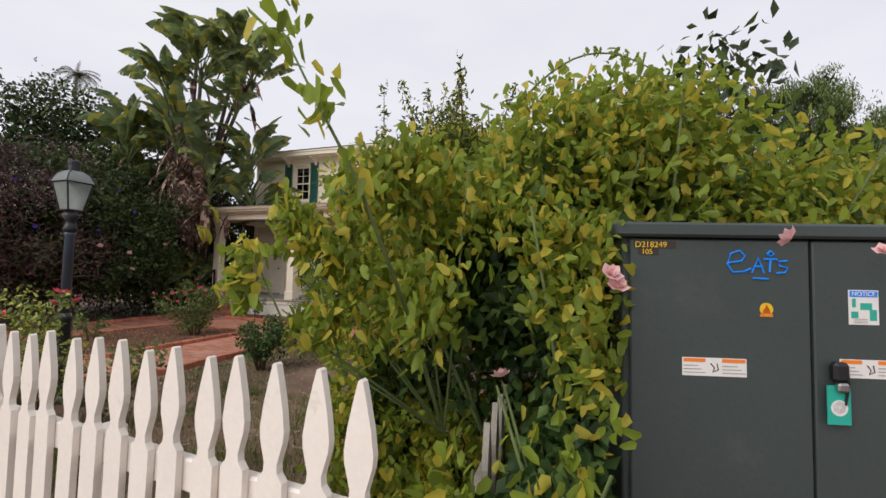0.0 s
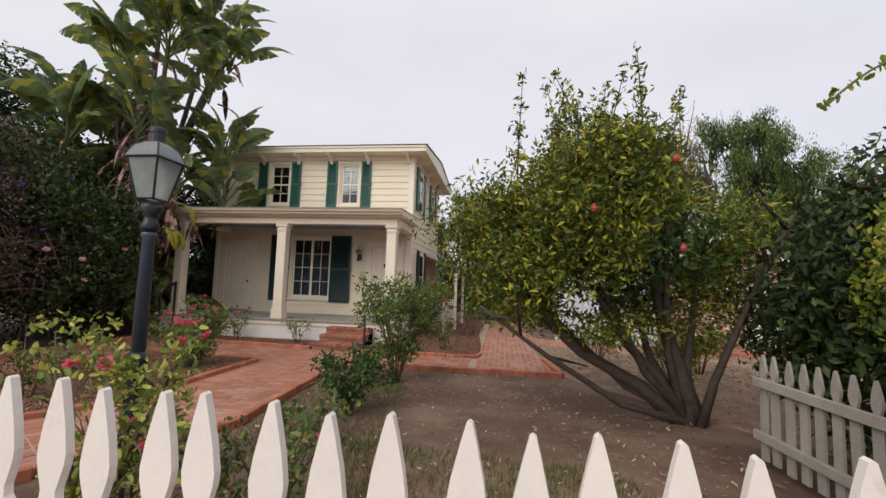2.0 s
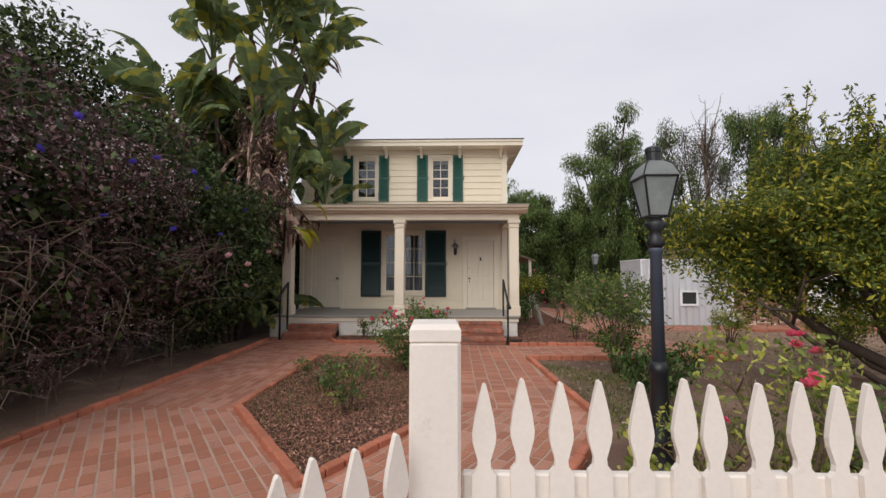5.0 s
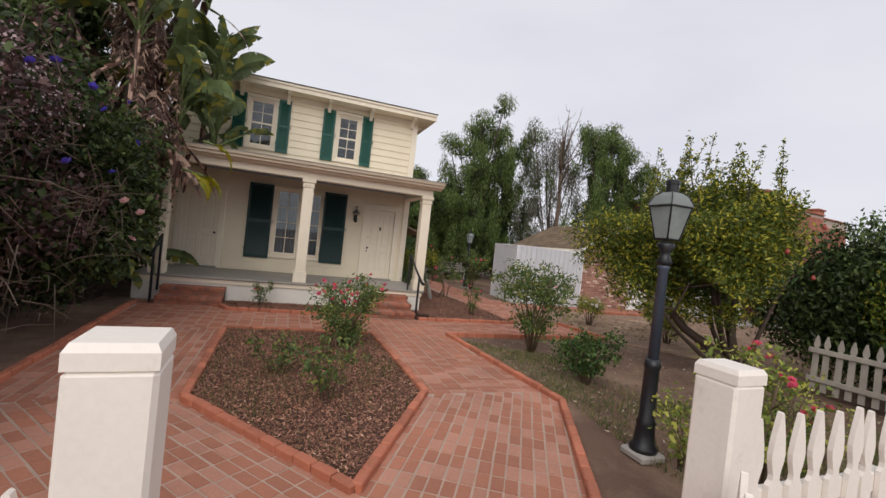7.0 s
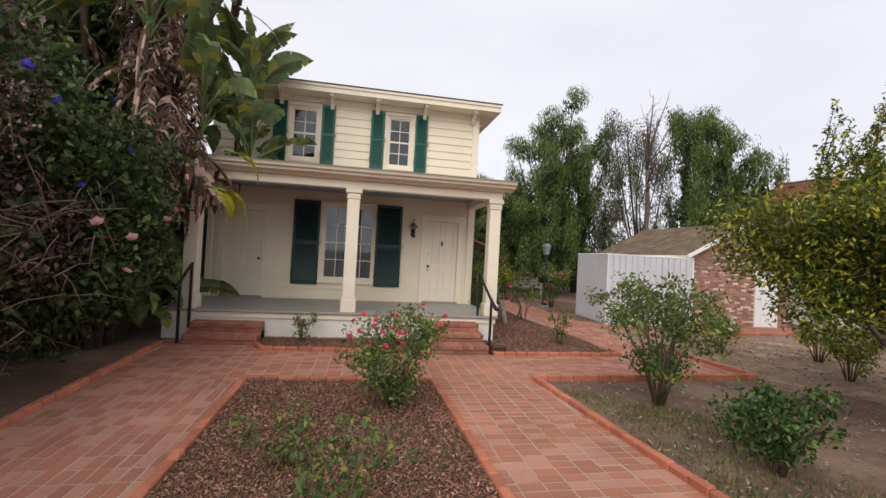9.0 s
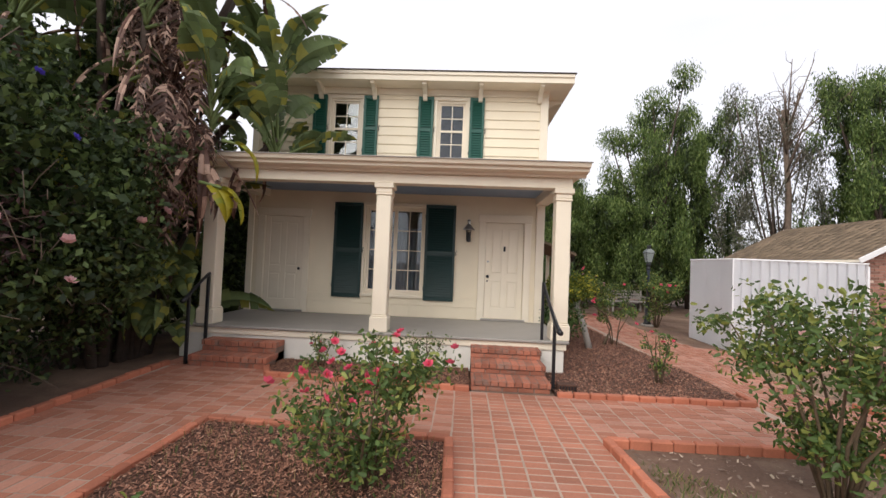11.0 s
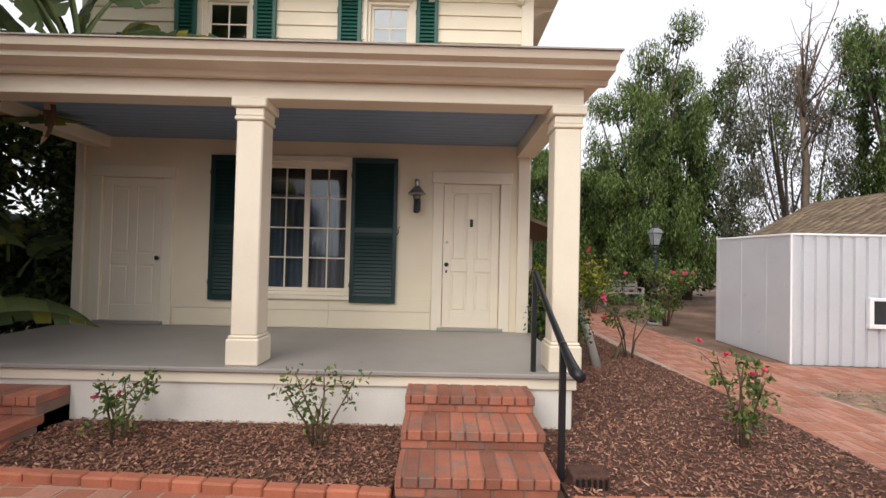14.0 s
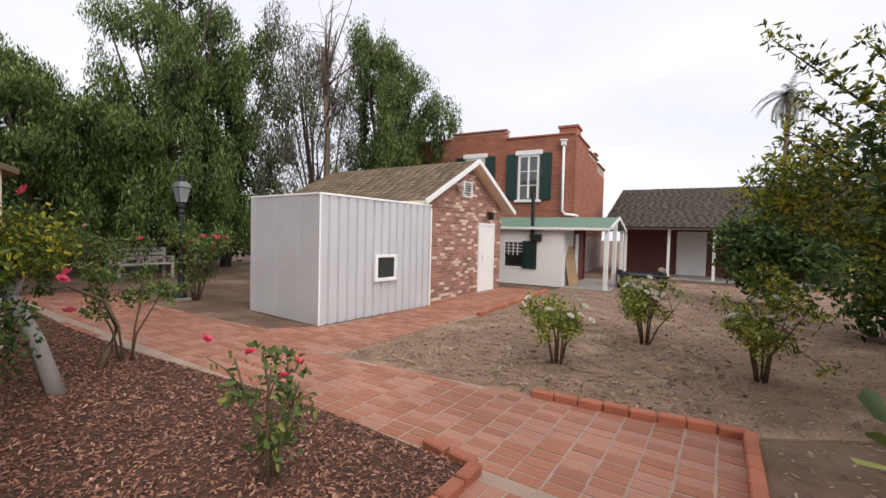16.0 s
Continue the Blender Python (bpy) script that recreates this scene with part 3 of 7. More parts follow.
def porch_post(x):
    y = -2.02
    p = part("porch_post", boxes((x - 0.155, y - 0.155, FLOOR, x + 0.155, y + 0.155, FLOOR + 0.25), (x - 0.142, y - 0.142, FLOOR + 0.25, x + 0.142, y + 0.142, FLOOR + 0.28), bevel=0.012), M_TRIM, house, "square cream porch post with a moulded cap")
    part("shaft", boxes((x - 0.125, y - 0.125, FLOOR + 0.28, x + 0.125, y + 0.125, 2.86), bevel=0.012), M_TRIM, p)
    part("capital", boxes((x - 0.142, y - 0.142, 2.86, x + 0.142, y + 0.142, 2.90), (x - 0.135, y - 0.135, 2.90, x + 0.135, y + 0.135, 2.98), (x - 0.165, y - 0.165, 2.98, x + 0.165, y + 0.165, 3.07), bevel=0.01), M_TRIM, p)


for x in (-4.85, -1.86, 1.16):
    porch_post(x)
part("porch_beam", boxes((HX0 + 0.2, -2.15, 3.07, HX1 + 0.1, -1.89, 3.30), bevel=0.006), M_TRIM, house)
part("porch_beam", boxes((HX1 - 0.16, -1.89, 3.07, HX1 + 0.1, 0.0, 3.30), bevel=0.006), M_TRIM, house)
part("porch_beam", boxes((HX0 + 0.2, -1.89, 3.07, HX0 + 0.46, 0.0, 3.30), bevel=0.006), M_TRIM, house)
cornice = [(-2.17, 3.24), (-2.24, 3.24), (-2.26, 3.28), (-2.42, 3.30), (-2.43, 3.34), (-2.50, 3.36), (-2.53, 3.42), (0.0, 3.52), (0.0, 3.31), (-2.17, 3.31)]
part("porch_roof", extrude_profile(cornice, HX0 - 0.15, HX1 + 0.29), M_TRIM, house)
part("porch_roof_covering", extrude_profile([(-2.55, 3.422), (-2.55, 3.435), (-0.03, 3.535), (-0.03, 3.52)], HX0 - 0.17, HX1 + 0.31), M_CONCRETE, house)
y = -1.885
while y < -0.02:
    part("ceiling_plank", boxes((HX0 + 0.47, y, 3.23, HX1 - 0.17, min(y + 0.124, -0.01), 3.255), bevel=0.004), M_BLUE, house, "blue-grey painted porch ceiling plank")
    y += 0.132


def panel_door(x0, x1, z0, z1, open_side):
    """Four-panelled door with casing, knob and mail slot."""
    d = part("door", boxes((x0 + 0.005, 0.03, z0, x1 - 0.005, 0.07, z1 - 0.005)), M_TRIM, house, "cream four-panel wooden door, shut")
    w = x1 - x0
    zm = z0 + 0.80
    st = 0.12
    for a, b, c, e in ((x0 + 0.005, z0, x0 + st, z1 - 0.005), (x1 - st, z0, x1 - 0.005, z1 - 0.005), (x0 + w / 2 - 0.055, z0 + 0.22, x0 + w / 2 + 0.055, z1 - 0.13), (x0 + st, z0, x1 - st, z0 + 0.22), (x0 + st, z1 - 0.13, x1 - st, z1 - 0.005), (x0 + st, zm, x0 + w / 2 - 0.055, zm + 0.16), (x0 + w / 2 + 0.055, zm, x1 - st, zm + 0.16)):
        part("door_rail", boxes((a, 0.012, b, c, 0.03, e), bevel=0.004), M_TRIM, d)
    for a, c in ((x0 + st, x0 + w / 2 - 0.055), (x0 + w / 2 + 0.055, x1 - st)):
        for b, e in ((z0 + 0.22, zm), (zm + 0.16, z1 - 0.13)):
            part("door_panel", boxes((a + 0.03, 0.018, b + 0.03, c - 0.03, 0.032, e - 0.03), bevel=0.008), M_TRIM, d)
    kx = x0 + 0.06 if open_side < 0 else x1 - 0.06
    k = part("door_knob", lathe([(0.012, 0), (0.012, 0.03), (0.028, 0.035), (0.032, 0.05), (0.022, 0.065)], 12), M_BLACK, d, "dark metal door knob", True)
    k.matrix_basis = pose(kx, 0.012, zm + 0.10, 90, 0, 0)
    if open_side < 0:
        part("keyhole_plate", boxes((kx - 0.013, 0.004, zm - 0.02, kx + 0.013, 0.012, zm + 0.02), bevel=0.003), M_BLACK, d)
        part("door_knocker", boxes((x0 + w / 2 - 0.022, -0.012, z1 - 0.62, x0 + w / 2 + 0.022, 0.012, z1 - 0.51), bevel=0.006), M_BLACK, d, "small black door plate")
        k2 = part("door_knob", lathe([(0.02, 0), (0.022, 0.012)], 12), M_STEEL, d)
        k2.matrix_basis = pose(kx, 0.012, zm + 0.42, 90, 0, 0)
    for a, c in ((x0 - 0.15, x0), (x1, x1 + 0.15)):
        part("door_casing", boxes((a, -0.035, FLOOR + 0.001, c, -0.001, z1 + 0.001), bevel=0.006), M_TRIM, house)
    part("door_casing", boxes((x0 - 0.17, -0.04, z1 + 0.002, x1 + 0.17, -0.001, z1 + 0.17), bevel=0.006), M_TRIM, house)
    part("threshold", boxes((x0 - 0.06, -0.06, FLOOR + 0.001, x1 + 0.06, 0.10, z0 - 0.002), bevel=0.006), M_PORCHFLOOR, house)


panel_door(*DOORS[0], -1)
panel_door(*DOORS[1], 1)

slat_meshes = {}
def slat(w, mat):
    key = (round(w, 3), mat.name)
    if key not in slat_meshes:
        bm = extrude_profile([(-0.012, -0.020), (-0.008, -0.023), (0.012, 0.018), (0.008, 0.022)], -w / 2, w / 2)
        me = bpy.data.meshes.new("slat")
        bm.to_mesh(me)
        bm.free()
        me.materials.append(mat)
        slat_meshes[key] = me
    return slat_meshes[key]


def shutter(x0, x1, z0, z1, mat, step):
    """Louvred shutter: stiles, rails and single slats, hung flat on the wall."""
    s = part("shutter", boxes((x0, -0.075, z0, x0 + 0.055, -0.04, z1), (x1 - 0.055, -0.075, z0, x1, -0.04, z1), bevel=0.004), mat, house, "dark green louvred wooden shutter")
    zm = (z0 + z1) / 2
    for a, b in ((z0, z0 + 0.09), (zm - 0.04, zm + 0.04), (z1 - 0.07, z1)):
        part("rail", boxes((x0 + 0.055, -0.073, a, x1 - 0.055, -0.042, b), bevel=0.003), mat, s)
    z = z0 + 0.09 + step / 2
    while z < z1 - 0.08:
        if abs(z - zm) > 0.05:
            ob = new("slat", slat(x1 - x0 - 0.11, mat))
            ob.parent = s
            ob.matrix_basis = pose((x0 + x1) / 2, -0.057, z)
        z += step
    for hz in (z0 + 0.25, z1 - 0.25):
        part("hinge", boxes((x0 - 0.012, -0.07, hz - 0.03, x0 + 0.004, -0.035, hz + 0.03), bevel=0.003), M_BLACK, s)
    hook = tube([(x1 + 0.005, -0.06, zm - 0.05), (x1 + 0.03, -0.07, zm - 0.02), (x1 + 0.02, -0.08, zm + 0.03), (x1 + 0.05, -0.08, zm + 0.06)], 0.009, 6)
    part("shutter_dog", hook, M_BLACK, s)
    part("shutter_back", boxes((x0 + 0.02, -0.038, z0 + 0.02, x1 - 0.02, -0.034, z1 - 0.02)), mat, s)


def window(x0, x1, z0, z1, sashes, cols, rows, curtain):
    """Sashes with glazing bars and single panes, casing, sill and curtain."""
    w = empty("window")
    w.parent = house
    fr = part("window_frame", boxes((x0, 0.01, z0, x0 + 0.045, 0.15, z1), (x1 - 0.045, 0.01, z0, x1, 0.15, z1), (x0 + 0.045, 0.01, z1 - 0.05, x1 - 0.045, 0.15, z1), (x0 + 0.045, 0.01, z0, x1 - 0.045, 0.15, z0 + 0.05), bevel=0.004), M_TRIM, w)
    xa, xb, za, zb = x0 + 0.045, x1 - 0.045, z0 + 0.05, z1 - 0.05
    sw = (xb - xa) / sashes
    for i in range(sashes):
        a, b = xa + i * sw, xa + (i + 1) * sw
        sash = part("sash", boxes((a, 0.05, za, a + 0.04, 0.085, zb), (b - 0.04, 0.05, za, b, 0.085, zb), (a + 0.04, 0.05, zb - 0.04, b - 0.04, 0.085, zb), (a + 0.04, 0.05, za, b - 0.04, 0.085, za + 0.05), bevel=0.003), M_TRIM, w)
        ga, gb, gc, gd = a + 0.04, b - 0.04, za + 0.05, zb - 0.04
        for c in range(1, cols):
            x = ga + (gb - ga) * c / cols
            part("glazing_bar", boxes((x - 0.009, 0.052, gc, x + 0.009, 0.08, gd)), M_TRIM, sash)
        for r in range(1, rows):
            z = gc + (gd - gc) * r / rows
            t = 0.022 if (sashes == 1 and r == rows // 2) else 0.009
            part("glazing_bar", boxes((ga, 0.054 - (0.012 if t > 0.01 else 0), z - t, gb, 0.078, z + t)), M_TRIM, sash)
        for c in range(cols):
            for r in range(rows):
                p = part("pane", boxes((ga + (gb - ga) * c / cols, 0.064, gc + (gd - gc) * r / rows, ga + (gb - ga) * (c + 1) / cols, 0.067, gc + (gd - gc) * (r + 1) / rows)), M_GLASS, sash)
                p.visible_shadow = False
    part("sill", boxes((x0 - 0.07, -0.07, z0 - 0.06, x1 + 0.07, 0.02, z0 - 0.002), bevel=0.006), M_TRIM, w)
    part("casing", boxes((x0 - 0.06, -0.03, z0, x0 - 0.001, 0.0, z1), (x1 + 0.001, -0.03, z0, x1 + 0.06, 0.0, z1), (x0 - 0.07, -0.035, z1 + 0.001, x1 + 0.07, 0.0, z1 + 0.08), bevel=0.004), M_TRIM, w)
    if curtain:
        for a, b in curtain:
            bm = bmesh.new()
            n = max(8, int((b - a) / 0.012))
            top = [bm.verts.new((a + (b - a) * i / n, 0.15 + 0.03 * math.sin(i * 0.9) + 0.012 * math.sin(i * 0.37), z1 - 0.46)) for i in range(n + 1)]
            bot = [bm.verts.new((a + (b - a) * i / n, 0.15 + 0.04 * math.sin(i * 0.9 + 0.3) + 0.012 * math.sin(i * 0.37), z0 - 0.05)) for i in range(n + 1)]
            for i in range(n):
                bm.faces.new((top[i], top[i + 1], bot[i + 1], bot[i]))
            bmesh.ops.solidify(bm, geom=bm.faces[:], thickness=0.004)
            c = part("curtain", bm, M_CURTAIN, w, "pale blue curtain hanging in folds", True)


window(*LOWER, 2, 2, 4, [(-2.60, -2.0), (-1.97, -1.36)])
window(*UPPER[0], 1, 2, 4, [])
window(*UPPER[1], 1, 2, 4, [])
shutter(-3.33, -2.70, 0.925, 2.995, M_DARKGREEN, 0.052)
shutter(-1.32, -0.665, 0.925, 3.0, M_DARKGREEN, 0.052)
for a, b in ((-3.93, -3.62), (-2.80, -2.475), (-1.587, -1.25), (-0.455, -0.14)):
    shutter(a, b, 3.91, 5.385, M_GREEN, 0.055)

# windows in the side wall
for ya, yb, za, zb in ((0.75, 1.5, 3.95, 5.25), (1.2, 2.0, 1.05, 2.6), (3.2, 3.9, 3.95, 5.25)):
    w = empty("window")
    w.parent = house
    x_ = HX1 + 0.035
    part("window_frame", boxes((x_, ya, za, x_ + 0.03, ya + 0.07, zb), (x_, yb - 0.07, za, x_ + 0.03, yb, zb), (x_, ya + 0.07, zb - 0.07, x_ + 0.03, yb - 0.07, zb), (x_, ya + 0.07, za, x_ + 0.03, yb - 0.07, za + 0.07), bevel=0.004), M_TRIM, w)
    part("glazing_bar", boxes((x_ + 0.004, ya + 0.07, (za + zb) / 2 - 0.02, x_ + 0.024, yb - 0.07, (za + zb) / 2 + 0.02)), M_TRIM, w)
    part("pane", boxes((x_ + 0.008, ya + 0.07, za + 0.07, x_ + 0.012, yb - 0.07, zb - 0.07)), M_GLASS, w)
    # thin dark sheet paints an unlit room behind the pane
    part("unlit_room_sheet", boxes((x_ - 0.001, ya + 0.05, za + 0.05, x_ + 0.004, yb - 0.05, zb - 0.05)), M_UNLIT, w)
    for sa2, sb2 in ((ya - 0.36, ya - 0.02), (yb + 0.02, yb + 0.36)):
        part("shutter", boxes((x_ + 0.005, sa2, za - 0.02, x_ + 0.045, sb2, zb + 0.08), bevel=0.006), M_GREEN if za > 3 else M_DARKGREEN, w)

# small side porch at the back corner
part("side_porch_roof", extrude_profile([(2.4, 2.50), (2.4, 2.57), (5.3, 2.57), (5.3, 2.50)], HX1 + 0.04, HX1 + 0.05), M_TRIM, house)
sp = bmesh.new()
pr = [(HX1 + 0.04, 2.55), (HX1 + 0.04, 2.62), (2.55, 2.15), (2.55, 2.08)]
sa_ = [sp.verts.new((x, 2.3, z)) for x, z in pr]
sb_ = [sp.verts.new((x, 5.4, z)) for x, z in pr]
for i in range(4):
    sp.faces.new((sa_[i], sa_[(i + 1) % 4], sb_[(i + 1) % 4], sb_[i]))
sp.faces.new(sa_[::-1])
sp.faces.new(sb_)
bmesh.ops.recalc_face_normals(sp, faces=sp.faces)
part("side_porch_roof", sp, M_ROOF, house)
part("side_porch_post", boxes((2.32, 2.4, 0.0, 2.42, 2.5, 2.16), bevel=0.006), M_TRIM, house)
part("side_porch_post", boxes((2.32, 5.2, 0.0, 2.42, 5.3, 2.16), bevel=0.006), M_TRIM, house)
lat = part("lattice", boxes((HX1 + 0.05, 2.42, 0.3, 2.42, 2.46, 0.36)), M_TRIM, house)
part("lattice_rail", boxes((HX1 + 0.05, 2.42, 1.04, 2.42, 2.46, 1.10)), M_TRIM, lat)
for k in range(14):
    x_ = HX1 + 0.08 + k * 0.075
    part("lattice_strip", boxes((x_, 2.43, 0.36, x_ + 0.03, 2.45, 1.04)), M_TRIM, lat)
for k in range(8):
    part("lattice_strip", boxes((HX1 + 0.05, 2.415, 0.40 + k * 0.08, 2.42, 2.428, 0.43 + k * 0.08)), M_TRIM, lat)

# wall lantern by the door
wl_ = empty("wall_lantern", -0.38, -0.04, 2.42)
tagged(wl_, "dark iron wall lantern beside the porch door", "lantern")
part("back_plate", boxes((-0.05, 0.0, -0.16, 0.05, 0.02, 0.02), bevel=0.006), M_BLACK, wl_)
part("arm", tube([(0, 0.01, -0.1), (0, -0.08, -0.13), (0, -0.13, -0.08), (0, -0.13, -0.02)], 0.012, 6), M_BLACK, wl_)
part("body", lathe([(0.03, -0.20), (0.045, -0.18), (0.045, -0.10), (0.03, -0.05), (0.035, -0.02)], 12, x=0, y=-0.13), M_BLACK, wl_)
part("glass", lathe([(0.045, -0.02), (0.07, 0.10)], 12, x=0, y=-0.13), M_LAMPGLASS, wl_)
part("shade", lathe([(0.12, 0.06), (0.125, 0.07), (0.05, 0.16), (0.03, 0.18), (0.03, 0.24), (0.045, 0.25), (0.02, 0.28)], 14, x=0, y=-0.13), M_STEEL, wl_, "weathered metal shade")

# iron handrails
def handrail(x, y, name_label):
    r = empty("handrail", x, y, 0)
    tagged(r, name_label, "handrail")
    part("post", boxes((-0.022, 0.30, 0.02, 0.022, 0.344, 1.46), bevel=0.004), M_BLACK, r)
    part("post", boxes((-0.022, -0.66, 0.0, 0.022, -0.616, 1.02), bevel=0.004), M_BLACK, r)
    part("rail", tube([(0, 0.34, 1.48), (0, 0.30, 1.48), (0, 0.05, 1.33), (0, -0.30, 1.15), (0, -0.62, 1.0), (0, -0.80, 0.92), (0, -0.92, 0.875), (0, -1.02, 0.87)], [0.026, 0.028, 0.026, 0.026, 0.028, 0.034, 0.042, 0.038], 8), M_BLACK, r, "black moulded iron rail", True)


handrail(0.87, -2.45, "black iron handrail beside the brick steps")


def short_handrail(x, y, name_label):
    r = empty("handrail", x, y, 0)
    tagged(r, name_label, "handrail")
    part("post", boxes((-0.022, 0.14, 0.20, 0.022, 0.184, 1.38), bevel=0.004), M_BLACK, r)
    part("post", boxes((-0.022, -0.35, 0.0, 0.022, -0.306, 1.08), bevel=0.004), M_BLACK, r)
    part("rail", tube([(0, 0.19, 1.41), (0, 0.14, 1.39), (0, -0.10, 1.25), (0, -0.33, 1.09), (0, -0.42, 1.03), (0, -0.50, 0.99)], [0.026, 0.028, 0.026, 0.028, 0.034, 0.036], 8), M_BLACK, r, "black moulded iron rail", True)


short_handrail(-4.76, -2.42, "short black iron handrail at the end of the porch")

# brick steps
def brick_steps(x0, x1, tops, fronts, back, lab):
    s = empty("brick_steps", (x0 + x1) / 2, back, 0)
    tagged(s, lab, "steps")
    ox, oy = (x0 + x1) / 2, back
    bm_core = bmesh.new()
    meshes = {}
    for i, (top, fr) in enumerate(zip(tops, fronts)):
        low = tops[i - 1] if i else 0.0
        box(bm_core, x0 - ox + 0.008, fr - oy + 0.008, -0.04, x1 - ox - 0.008, 0.0, top - 0.006)
        h = top - low
        for layer, (a, b) in enumerate(((low + 0.004, low + h * 0.44), (low + h * 0.52, top))):
            nb = max(3, round((x1 - x0) / (0.108 if layer else 0.215)))
            w = (x1 - x0) / nb
            for k in range(-1 if layer else 0, nb):
                xa = x0 + (k + (0.5 if layer else 0)) * w
                xb = min(xa + w - (0.010 if layer else 0.014), x1)
                xa = max(xa, x0)
                if xb - xa < 0.04:
                    continue
                d = 0.10 if layer == 0 else min(0.42, back - fr - 0.005)
                key = (round(xb - xa, 3), round(d, 3), round(b - a, 3))
                if key not in meshes:
                    me = bpy.data.meshes.new("brick")
                    t = boxes((0, 0, 0, key[0], key[1], key[2]), bevel=0.006)
                    t.to_mesh(me)
                    t.free()
                    me.materials.append(M_STEPBRICK)
                    meshes[key] = me
                ob = new("brick", meshes[key])
                ob.parent = s
                ob.matrix_basis = pose(xa - ox, fr - oy - (0.022 if layer else 0.0), a)
    part("core", bm_core, M_STEPMORTAR, s)


brick_steps(-0.30, 0.80, (0.145, 0.29, 0.435), (-3.30, -2.90, -2.52), -2.172, "worn red brick steps up to the porch")
brick_steps(-4.66, -3.42, (0.18, 0.35), (-2.83, -2.50), -2.172, "worn red brick steps at the end of the porch")
vent = empty("vent_grate", 1.05, -3.12, 0.0)
tagged(vent, "small weathered ventilation grate beside the steps", "grate")
part("frame", boxes((-0.13, -0.09, 0, 0.13, 0.09, 0.12), bevel=0.008), M_MULCH, vent)
for i in range(6):
    part("bar", boxes((-0.11 + i * 0.04, -0.097, 0.02, -0.09 + i * 0.04, -0.091, 0.10)), M_BLACK, vent)

# ---- the white steel container ----
cont = empty("container", 5.67, 0.73, 0, -3.2)
tagged(cont, "white corrugated steel container with a small dark window", "container")
CW, CD, CH = 2.81, 2.06, 2.13


def corrugated(length, height, pitch=0.2, depth=0.02):
    bm = bmesh.new()
    prof = []
    x = 0.0
    while x < length - 0.01:
        for dx, d in ((0.0, 0.0), (0.13, 0.0), (0.14, depth), (0.19, depth)):
            if x + dx < length:
                prof.append((x + dx, d))
        x += pitch
    prof.append((length, 0.0))
    lo = [bm.verts.new((a, b, 0.0)) for a, b in prof]
    hi = [bm.verts.new((a, b, height)) for a, b in prof]
    for i in range(len(prof) - 1):
        bm.faces.new((lo[i], lo[i + 1], hi[i + 1], hi[i]))
    bmesh.ops.solidify(bm, geom=bm.faces[:], thickness=-0.01)
    return bm


part("front_sheet", corrugated(CW, CH - 0.03, 0.2, 0.04), M_METALWHITE, cont)
sd = part("side_sheet", corrugated(CD, CH - 0.03, 0.68, 0.004), M_METALWHITE, cont)
sd.matrix_basis = pose(0, CD, 0, 0, 0, -90)
part("core", boxes((0.05, 0.05, 0.03, CW - 0.02, CD, CH - 0.05)), M_METALWHITE, cont)
for d in ((-0.012, -0.014, CH - 0.035, CW + 0.012, 0.03, CH), (-0.012, 0.03, CH - 0.035, 0.03, CD, CH), (-0.012, -0.014, 0.0, 0.02, 0.02, CH - 0.035), (CW - 0.02, -0.02, 0.0, CW + 0.02, 0.025, CH - 0.07)):
    part("rim", boxes(d, bevel=0.006), M_METALWHITE, cont)
part("roof", boxes((0.02, 0.02, CH - 0.05, CW - 0.01, CD, CH - 0.012)), M_METALWHITE, cont)
cw = part("window_frame", boxes((1.18, -0.05, 0.62, 1.74, 0.02, 0.69), (1.18, -0.05, 1.06, 1.74, 0.02, 1.11), (1.18, -0.05, 0.69, 1.25, 0.02, 1.06), (1.68, -0.05, 0.69, 1.74, 0.02, 1.06), bevel=0.006), M_METALWHITE, cont)
# solid panel; the dark of an unlit opening is its colour
part("pane", boxes((1.25, -0.03, 0.69, 1.68, -0.015, 1.06)), M_UNLIT, cw, "dark panel standing for an unlit opening")

# ---- the small brick shed ----
SX0, SX1, SY0, SY1, SEAVE, SPEAK = 8.56, 12.42, 0.87, 5.6, 2.30, 3.32
shed = empty("brick_shed", (SX0 + SX1) / 2, SY0, 0)
tagged(shed, "small old brick shed with a shingled gable roof", "shed")
sx, sw2 = (SX0 + SX1) / 2, (SX1 - SX0) / 2


def gable_prism(w, eave, peak, y0, y1, bm=None):
    bm = bm or bmesh.new()
    prof = [(-w, 0.0), (w, 0.0), (w, eave), (0, peak), (-w, eave)]
    a = [bm.verts.new((x, y0, z)) for x, z in prof]
    b = [bm.verts.new((x, y1, z)) for x, z in prof]
    n = len(prof)
    bm.faces.new(a)
    bm.faces.new(b[::-1])
    for i in range(n):
        bm.faces.new((a[i], b[i], b[(i + 1) % n], a[(i + 1) % n]))
    bmesh.ops.recalc_face_normals(bm, faces=bm.faces)
    return bm


part("wall", gable_prism(sw2 - 0.02, SEAVE, SPEAK - 0.02, 0.02, SY1 - SY0), M_MORTAR2, shed)


